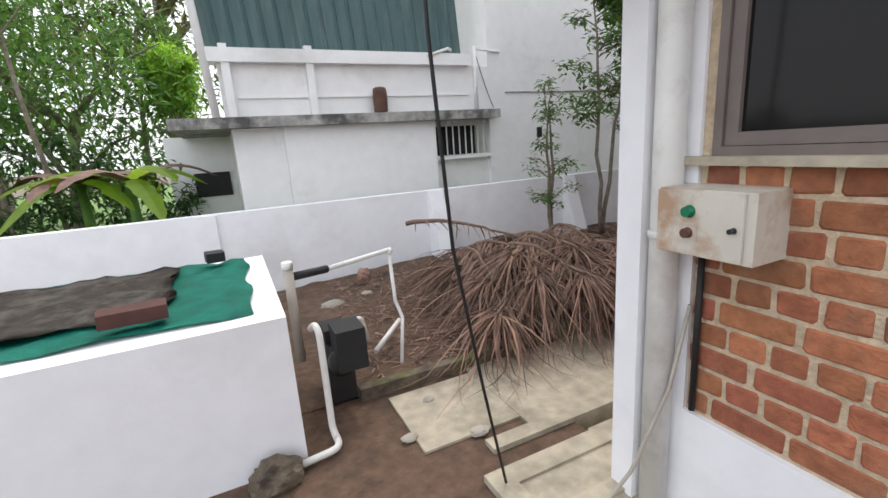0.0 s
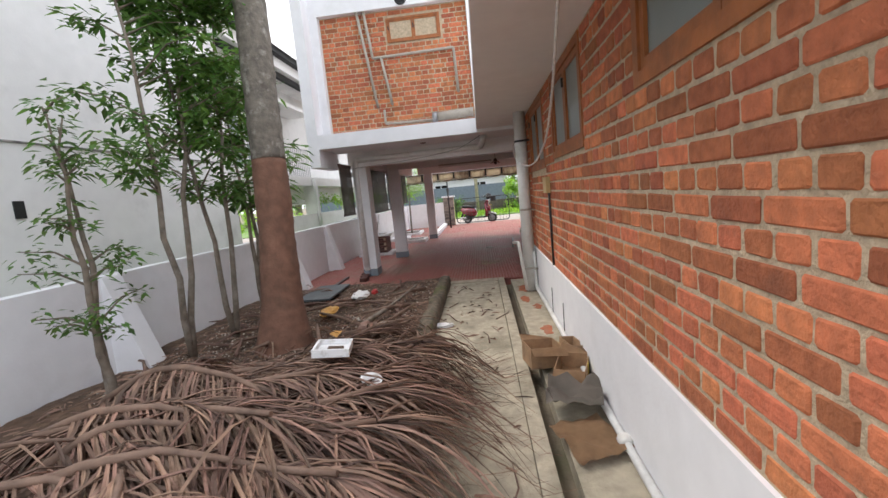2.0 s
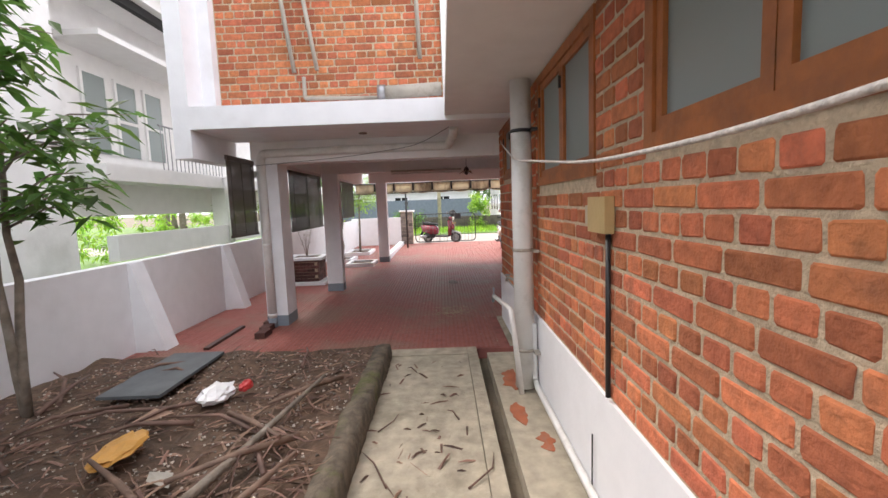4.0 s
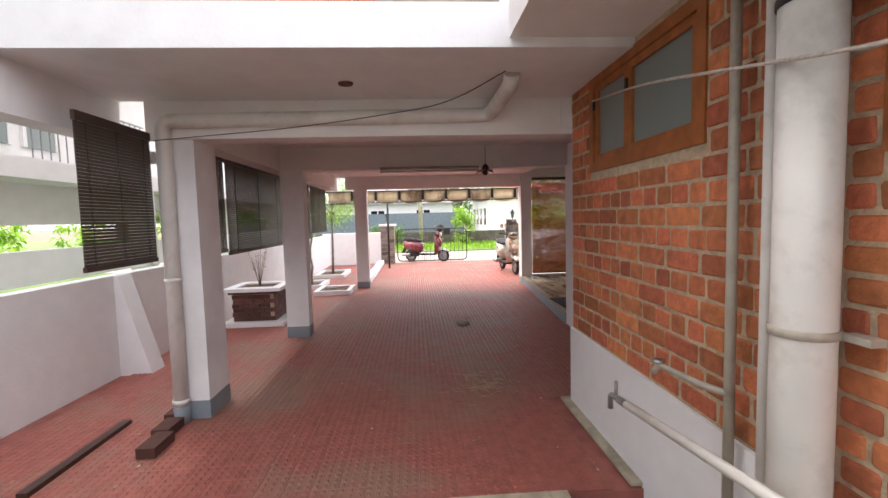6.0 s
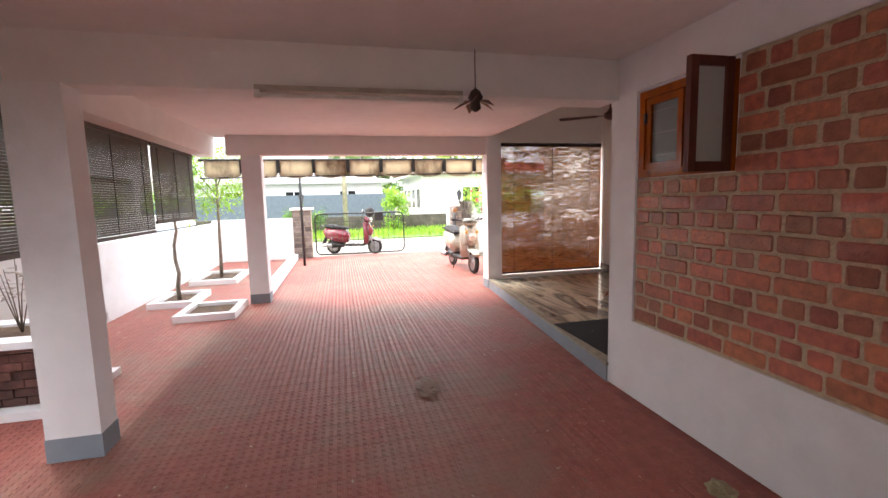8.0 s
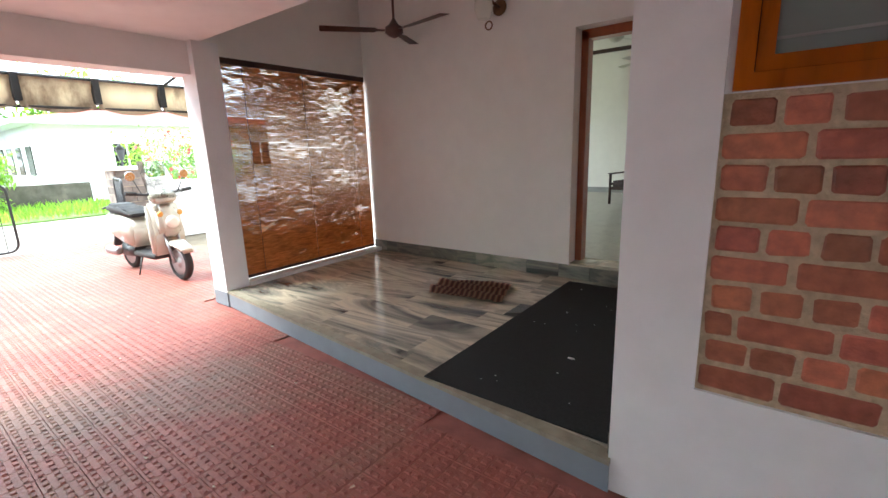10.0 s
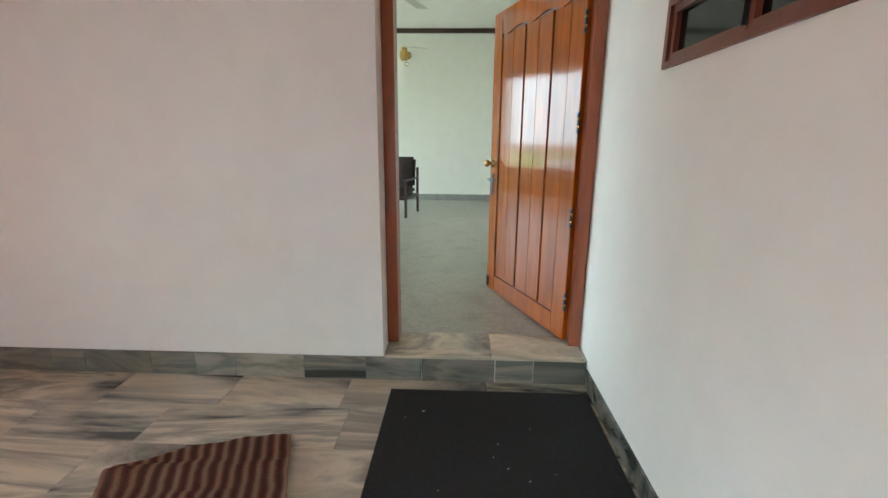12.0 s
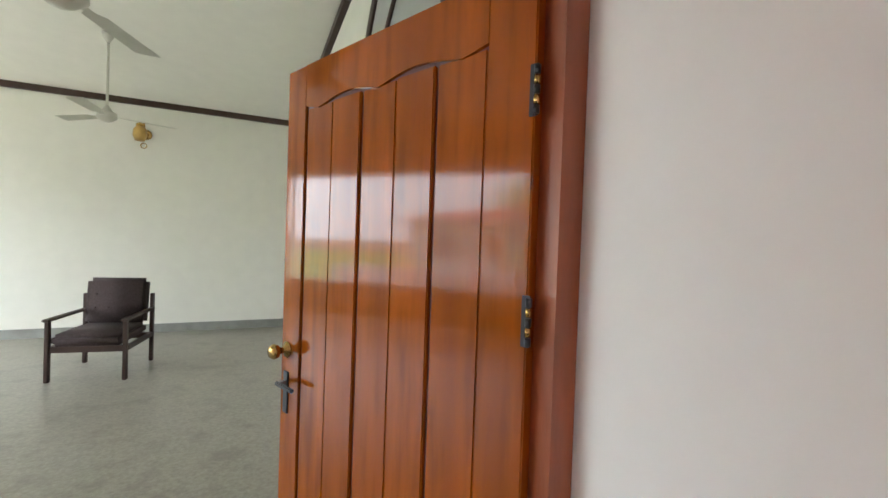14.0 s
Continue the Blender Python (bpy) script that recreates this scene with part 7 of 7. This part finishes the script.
big_tree((-1.2, 10.6, 0), 3.2, (0.5, 0.6, 0.75), 6500, 0.13, 1, leaf_light, "bright green creeper-covered tree beyond the boundary wall", trunk_r=0.2)
big_tree((-2.0, 11.4, 0), 4.3, (0.9, 0.6, 0.7), 1500, 0.15, 12, leaf_m, "open-crowned green tree beside the bright creeper", 0.3, 0.07)
big_tree((-3.2, 10.5, 0), 2.6, (2.2, 1.8, 1.6), 3800, 0.22, 2, leaf_m, "leafy green tree beyond the boundary wall", 0.4)
big_tree((-3.6, 8.6, 0), 4.2, (1.9, 1.4, 1.1), 1500, 0.14, 3, leaf_m, "slender tree with an airy crown beyond the boundary wall", 0.5, 0.05)
big_tree((-2.75, 8.2, 0), 4.4, (1.3, 1.2, 0.9), 900, 0.14, 33, leaf_m, "slender bare-stemmed tree beyond the boundary wall", -0.2, 0.045)
big_tree((-9.5, 11.5, 0), 4.5, (3.2, 2.5, 2.6), 4800, 0.28, 4, leaf_dark, "large dark green tree further back", 0.2, 0.25)
big_tree((-1.5, 16, 0), 6.5, (3.5, 3, 3), 4200, 0.32, 6, material("olive_leaf", (0.15, 0.15, 0.04), 0.6, vary=0.3, per_island=0.4, bump=0), "tall olive-green tree behind the house", 0, 0.3)
big_tree((-14, 15, 0), 5.5, (5, 3, 3.5), 4500, 0.4, 7, leaf_dark, "broad dark green tree beyond the garden", 0, 0.3)
big_tree((-6.5, 17, 0), 5.0, (4.0, 3, 3.2), 4500, 0.36, 9, leaf_m, "broad green tree beyond the garden", 0, 0.3)
bm = bmesh.new()
for k in range(22):
    cloud(bm, (-14 + 0.6 * k, 7.8 + (k % 3) * 0.8, 0.95 + 0.35 * (k % 2)), (0.7, 0.5, 0.95), 560, 0.17, 300 + k, 0.2)
part("undergrowth", bm, leaf_dark, None, "dense dark green undergrowth beyond the wall", kind="stuff")
def banana(at, seed, n, ln, label):
    rng = random.Random(seed)
    t = thing("banana_plant", at, label, "banana plant", "banana plants")
    b = Vector(at)
    tube("stem", leaf_m, [b, b + Vector((0, 0, 1.45))], [0.09, 0.05], t)
    for k in range(n):
        a = 2 * math.pi * k / n + rng.uniform(-0.3, 0.3)
        d = Vector((math.cos(a), math.sin(a), 0)); s = Vector((-d.y, d.x, 0))
        bm = bmesh.new(); prev = None
        up = rng.uniform(0.25, 0.75)
        for m in range(11):
            f = m / 10
            p = b + Vector((0, 0, 1.4)) + d * ln * f + Vector((0, 0, up * ln * f - 0.75 * ln * f * f))
            w = 0.13 * math.sin(math.pi * min(1, f * 0.93 + 0.07)) ** 0.6 + 0.004
            j = rng.uniform(-0.03, 0.03)
            rg = (bm.verts.new(p - s * (w + j) - Vector((0, 0, 0.3 * w))), bm.verts.new(p), bm.verts.new(p + s * (w - j) - Vector((0, 0, 0.3 * w))))
            if prev:
                bm.faces.new((prev[0], prev[1], rg[1], rg[0])); bm.faces.new((prev[1], prev[2], rg[2], rg[1]))
            prev = rg
        part("leaf_blade", bm, leaf_light if k % 3 else dry, t)
banana((-1.64, 7.0, 0), 2, 9, 1.1, "banana plant with broad arching leaves beyond the wall")
banana((-2.3, 7.6, 0), 5, 8, 1.1, "banana plant with some dry leaves beyond the wall")

# ---- street ----
laterite = material("laterite_wall", (0.10, 0.085, 0.07), 0.95, vary=0.35, scale=3, stain=(0.22, 0.17, 0.14), stain_amt=0.5, stain_scale=2, bump=0.6)
structure("verge_wall", laterite, [((30.0, -2.9, -0.1), (30.3, 9.0, 0.72))])
structure("compound_wall_grey", material("blue_grey_wall", (0.14, 0.17, 0.21), 0.8, vary=0.1), [((33.0, -0.7, -0.1), (33.2, 14.0, 1.82))])
rng = random.Random(9)
bm = bmesh.new()
for k in range(7000):
    x, y = rng.uniform(26.0, 30.0), rng.uniform(-10, 10)
    p = Vector((x, y, -0.05))
    d = Vector((rng.uniform(-0.4, 0.4), rng.uniform(-0.4, 0.4), 1)).normalized()
    add_leaf(bm, p, d, rng.uniform(0.15, 0.4), 0.04, rng)
part("verge_grass", bm, leaf_light, None, "rough green grass on the road verge", kind="stuff")
def shrub(at, size, n, leaf, seed, mat, label, flowers=0):
    t = thing("shrub", at, label, "shrub", "street shrubs")
    bm = bmesh.new()
    for k in range(5):
        add_tube(bm, [Vector(at), Vector(at) + Vector((size[0] * 0.5 * math.cos(k * 1.3), size[1] * 0.5 * math.sin(k * 1.3), size[2]))], [0.03, 0.012], 6)
    part("stems", bm, bark, t, kind="stuff")
    bm = bmesh.new(); cloud(bm, (at[0], at[1], at[2] + size[2]), size, n, leaf, seed, 0.3); part("foliage", bm, mat, t)
    if flowers:
        rng = random.Random(seed)
        bm = bmesh.new()
        for _ in range(flowers):
            p = Vector((at[0] - size[0] * rng.uniform(0.6, 1.0), at[1] + rng.uniform(-1, 1) * size[1], at[2] + size[2] * rng.uniform(0.7, 1.9)))
            add_leaf(bm, p, Vector((-0.5, rng.uniform(-1, 1), 0.5)).normalized(), 0.12, 0.09, rng); add_leaf(bm, p, Vector((-0.5, rng.uniform(-1, 1), -0.5)).normalized(), 0.12, 0.09, rng)
        part("flowers", bm, plastic_r if seed % 2 else plastic_y, t, kind="stuff")
shrub((29.3, -0.2, 0), (0.6, 0.7, 1.0), 1500, 0.2, 401, leaf_light, "light green bush against the low dark wall")
shrub((28.6, 3.9, 0), (0.8, 1.1, 0.6), 1200, 0.18, 402, leaf_m, "green weeds by the low dark wall")
shrub((24.5, -3.7, 0), (1.1, 1.5, 1.1), 3800, 0.15, 403, leaf_light, "rounded bright green hedge bush with red and yellow flowers", 50)
shrub((22.5, -2.9, 0), (0.6, 0.9, 0.9), 1500, 0.13, 405, leaf_m, "green flowering bush outside the gate pillar", 22)
def far_house(x0, y0, x1, y1, h, label, roof_mat, wins, eave=0.6):
    t = thing("far_house", ((x0 + x1) / 2, (y0 + y1) / 2, 0), label, "house", "houses across the street")
    quick("wall", wall_house, [((x0, y0, 0), (x1, y1, h))], t)
    quick("eave_slab", white_out, [((x0 - eave, y0 - eave, h), (x1 + eave, y1 + eave, h + 0.14))], t, bevel=0.01)
    bm = bmesh.new()
    a = [(x0 - eave, y0 - eave, h + 0.14), (x1 + eave, y0 - eave, h + 0.14), (x1 + eave, y1 + eave, h + 0.14), (x0 - eave, y1 + eave, h + 0.14)]
    v = [bm.verts.new(p) for p in a]
    m = ((y1 - y0) / 2)
    r0, r1 = bm.verts.new(((x0 + x1) / 2, y0 + m * 0.6, h + 0.9)), bm.verts.new(((x0 + x1) / 2, y1 - m * 0.6, h + 0.9))
    for f in ((v[0], v[1], r0), (v[1], v[2], r1, r0), (v[2], v[3], r1), (v[3], v[0], r0, r1)):
        bm.faces.new(f)
    part("roof", bm, roof_mat, t)
    for y in wins:
        w = quick("window_frame", white_out, [((x0 - 0.05, y - 0.5, 1.0), (x0, y - 0.44, 2.1)), ((x0 - 0.05, y + 0.44, 1.0), (x0, y + 0.5, 2.1)), ((x0 - 0.05, y - 0.44, 2.04), (x0, y + 0.44, 2.1)), ((x0 - 0.05, y - 0.03, 1.0), (x0, y + 0.03, 2.04))], t)
        quick("pane", dark_glass, [((x0 - 0.02, y - 0.44, 1.0), (x0 - 0.005, y + 0.44, 2.04))], w)
    for k in range(4):
        quick("side_window", dark_glass, [((x0 + 0.8 + k * 1.6, y1, 1.0), (x0 + 1.6 + k * 1.6, y1 + 0.03, 2.0))], t)
red_roof = material("red_roof", (0.35, 0.07, 0.05), 0.8, vary=0.2)
grey_roof = material("grey_roof", (0.30, 0.31, 0.32), 0.8, vary=0.2)
far_house(31.0, -12.0, 38.0, -1.9, 2.7, "white single-storey house with a red tiled roof edge across the street", red_roof, (-4.5, -7.5, -10.0))
far_house(35.0, -0.2, 42.0, 13.0, 2.5, "white low house with a grey roof behind the blue-grey wall", grey_roof, (1.8, 4.8, 8.0))
far_house(43.0, 3.0, 50.0, 12.0, 5.4, "white two-storey house in the distance", grey_roof, (5.0, 8.5))
tagged(tube("utility_pole", concrete, [(29.2, 2.05, -0.1), (29.2, 2.05, 7.0)], 0.11), "grey concrete utility pole on the verge", "utility pole")
for k, (x, y, h) in enumerate(((46, -1.5, 4.0), (45, -8, 4.4), (52, 16, 4.5), (44, 20, 4.6), (55, 2, 5.0))):
    big_tree((x, y, 0), h, (4.0, 4.2, 2.6), 2600, 0.5, 500 + k, leaf_light if k % 2 else leaf_m, "green tree beyond the houses across the street", 0, 0.3)
for k in range(9):
    big_tree((20 + k * 7.0, 24 + (k % 3) * 5, 0), 5, (4.5, 4, 3), 1500, 0.55, 520 + k, leaf_dark, "dark green tree behind the neighbouring houses", 0, 0.3)
bm = bmesh.new()
for k in range(7):
    cloud(bm, (13.3 + k * 1.3, 6.6, 1.55), (0.7, 0.25, 0.25), 220, 0.12, 700 + k, 0.2)
for k in range(16):
    cloud(bm, (9.5 + k * 1.0, 11.5 + (k % 3) * 0.8, 1.0 + 0.3 * (k % 2)), (0.8, 0.5, 0.9), 300, 0.2, 740 + k, 0.2)
part("ledge_plants", bm, leaf_light, None, "green pot plants behind the boundary wall", kind="stuff")

# ---- bricks ----
def brick_wall(parent, axis, a0, a1, z0, z1, face, out, holes, mat, far_mat, near, course=0.098, long=0.244, half=0.114, joint=0.016, proud=0.009, seed=1, name="brick", limit=300):
    """Brick courses on a wall: near ones as pieces of their own, the others joined."""
    rng = random.Random(seed)
    meshes = {}
    rest = bmesh.new()
    todo = []
    n = int(round((z1 - z0) / course))
    course = (z1 - z0) / n
    for r_ in range(n):
        z = z0 + r_ * course + joint / 2
        header = r_ % 2 == 1
        step = (half if header else long) + joint
        u = a0 - (0.5 * step if header else rng.choice((0.0, 0.5)) * step + 0.02)
        while u < a1:
            u1 = u + step
            v0, v1 = u + rng.uniform(-0.004, 0.004), u1 - joint + rng.uniform(-0.004, 0.004)
            spans = [(max(v0, a0), min(v1, a1))]
            for h in holes:
                if h[2] < z + course - joint and h[3] > z:
                    spans = [q for s in spans for q in ((s[0], min(s[1], h[0] - 0.004)), (max(s[0], h[1] + 0.004), s[1])) if q[1] - q[0] > 0.02]
                    spans = [q for q in dict.fromkeys(spans) if not (q[0] >= h[0] and q[1] <= h[1])]
            for s in spans:
                if s[1] - s[0] > 0.025:
                    todo.append((s[0], s[1], z, course - joint))
            u = u1
    todo.sort(key=lambda b: abs((b[0] + b[1]) / 2 - near[0]) * 1.0 + abs(b[2] - near[1]) * 0.5)
    for i, (s0, s1, z, hgt) in enumerate(todo):
        w = round(s1 - s0, 2)
        d = proud * rng.uniform(0.7, 1.1)
        if i < limit:
            v_ = rng.randrange(4)
            key = (w, v_)
            if key not in meshes:
                bm = bmesh.new()
                vs = brick_shape(bm, w, hgt, random.Random(hash((int(w * 100), v_)) % 9973))
                bmesh.ops.recalc_face_normals(bm, faces=bm.faces)
                me = bpy.data.meshes.new(name); bm.to_mesh(me); bm.free(); me.materials.append(mat)
                meshes[key] = me
            ob = new(name, meshes[key])
            rot = (0, 0, 0) if (axis == "x") == (out > 0) and axis == "x" else (0, 0, math.pi) if axis == "x" else (0, 0, math.pi / 2 if out < 0 else -math.pi / 2)
            c = (s0 + s1) / 2
            ob.location = (c, face + out * (d - proud), z) if axis == "x" else (face + out * (d - proud), c, z)
            ob.rotation_euler = (rot[0], rot[1], rot[2] + rng.uniform(-0.006, 0.006))
            ob.parent = parent
            ob.matrix_parent_inverse = parent.matrix_basis.inverted()
        else:
            b2 = bmesh.new()
            brick_shape(b2, s1 - s0, hgt, rng)
            c = (s0 + s1) / 2
            a = 0 if out > 0 else math.pi
            if axis == "y":
                a = math.pi / 2 if out < 0 else -math.pi / 2
            loc = (c, face + out * (d - proud), z) if axis == "x" else (face + out * (d - proud), c, z)
            m = Matrix.Translation(loc) @ Matrix.Rotation(a, 4, "Z")
            idx = [rest.verts.new(m @ v.co) for v in b2.verts]
            b2.verts.index_update()
            for f in b2.faces:
                rest.faces.new([idx[v.index] for v in f.verts])
            b2.free()
    if len(todo) > limit:
        ob = part("brick_field", rest, far_mat, parent, "red brick courses", kind="stuff")
    else:
        rest.free()

def brick_shape(bm, w, h, rng):
    """A worn brick face standing proud along +y of the wall face at y = 0."""
    e, p = 0.0055, 0.0075
    j = lambda: rng.uniform(-0.003, 0.003)
    b = [bm.verts.new((x, -0.008, z)) for x, z in ((-w / 2, 0), (w / 2, 0), (w / 2, h), (-w / 2, h))]
    o = []
    for x, z in ((-w / 2 + e * 1.6, j()), (w / 2 - e * 1.6, j()), (w / 2 + j(), e * 1.6), (w / 2 + j(), h - e * 1.6), (w / 2 - e * 1.6, h + j()), (-w / 2 + e * 1.6, h + j()), (-w / 2 + j(), h - e * 1.6), (-w / 2 + j(), e * 1.6)):
        o.append((bm.verts.new((x, p - 0.005, z)), bm.verts.new((x * (1 - 0.012 / w * 1.2), p + j() * 0.5, h / 2 + (z - h / 2) * 0.86))))
    base = [b[0], b[1], b[1], b[2], b[2], b[3], b[3], b[0]]
    for k in range(8):
        q = (k + 1) % 8
        if base[k] is base[q]:
            bm.faces.new((base[k], o[q][0], o[k][0]))
        else:
            bm.faces.new((base[k], base[q], o[q][0], o[k][0]))
        bm.faces.new((o[k][0], o[q][0], o[q][1], o[k][1]))
    bm.faces.new([v[1] for v in o])

brick_wall(bpy.data.objects["wall_north"], "x", 1.31, 6.70, 0.605, 2.415, 1.118, 1, WIN_B, brick_m, brick_far, (3.0, 1.4), course=0.0865, seed=2, limit=200)
brick_wall(bpy.data.objects["wall_north"], "x", 6.71, 8.85, 0.605, 2.415, 1.118, 1, WIN_B, brick_m, brick_far, (7.8, 1.3), seed=3, limit=100)
brick_wall(bpy.data.objects["wall_west"], "y", -3.0, 0.835, 0.505, 2.45, 1.08, -1, [(-0.95, 0.84, 1.47, 2.46)], brick_dull, brick_dull, (0.4, 1.0), seed=5)
brick_wall(bpy.data.objects["wall_recess"], "x", 8.90, 11.04, 0.565, 2.13, 0.302, 1, [(10.28, 11.05, 1.55, 2.13)], brick_varn, brick_varn, (10.6, 1.1), seed=7)
brick_wall(bpy.data.objects["upper_wall"], "y", 1.81, 4.27, 2.61, 4.54, 8.32, -1, [(2.22, 3.18, 4.0, 4.46)], brick_m, brick_far, (3.0, 3.2), course=0.078, long=0.206, half=0.096, joint=0.014, seed=9)

# ---- red pavers ----
def inside(x, y):
    if y > 5.28 or x < 7.76:
        return False
    if x < 8.93:
        return y > 1.2
    if x < 11.33:
        return y > 0.325
    if x < 15.4:
        return y > porch_edge(x) + 0.012
    return y > -1.1 and x < 20.5
bed_ob = bpy.data.objects["driveway_bed"]
size = 0.150
cells = [(7.76 + i * size, -1.1 + j * size) for i in range(int(12.8 / size)) for j in range(int(6.45 / size))]
cells = [c for c in cells if inside(c[0] + 0.02, c[1] + 0.02) and inside(c[0] + size - 0.02, c[1] + size * 0.9)]
cells.sort(key=lambda c: (c[0] - 10.2) ** 2 + (c[1] - 1.3) ** 2)
def paver(bm, x, y, z):
    s, e = size - 0.0015, 0.0015
    def quad(a):
        bm.faces.new([bm.verts.new(p) for p in a])
    lo = [bm.verts.new((x + a, y + b, z - 0.004)) for a, b in ((0, 0), (s, 0), (s, s), (0, s))]
    hi = [bm.verts.new((x + a, y + b, z)) for a, b in ((e, e), (s - e, e), (s - e, s - e), (e, s - e))]
    for k in range(4):
        bm.faces.new((lo[k], lo[(k + 1) % 4], hi[(k + 1) % 4], hi[k]))
    bm.faces.new(hi)
    for i in range(3):
        for j in range(3):
            cx, cy, r = x + s * (i + 0.5) / 3, y + s * (j + 0.5) / 3, 0.017
            b_ = [bm.verts.new((cx + r * dx, cy + r * dy * 0.75, z + 0.0003)) for dx, dy in ((-1, -1), (1, -1), (1, 1), (-1, 1))]
            t_ = [bm.verts.new((cx + r * 0.6 * dx, cy + r * 0.45 * dy, z + 0.0050)) for dx, dy in ((-1, -1), (1, -1), (1, 1), (-1, 1))]
            for k in range(4):
                bm.faces.new((b_[k], b_[(k + 1) % 4], t_[(k + 1) % 4], t_[k]))
            bm.faces.new(t_)
bm = bmesh.new(); paver(bm, 0, 0, 0); me = bpy.data.meshes.new("paving_tile"); bm.to_mesh(me); bm.free(); me.materials.append(tile_red)
co = np.array([v.co[:] for v in me.vertices]); fc = [list(p.vertices) for p in me.polygons]
for c in cells[:300]:
    ob = new("paving_tile", me)
    ob.location = (c[0], c[1], 0.0)
    ob.parent = bed_ob
allv, allf, base = [], [], 0
for c in cells[300:]:
    allv.append(co + np.array([c[0], c[1], 0.0]))
    allf += [[v + base for v in f] for f in fc]
    base += len(co)
me2 = bpy.data.meshes.new("paving_field")
me2.from_pydata(np.concatenate(allv).tolist(), [], allf)
me2.materials.append(tile_red_far)
fo = new("paving_field", me2)
fo.parent = bed_ob
tagged(fo, label="red studded paving tiles", kind="stuff")
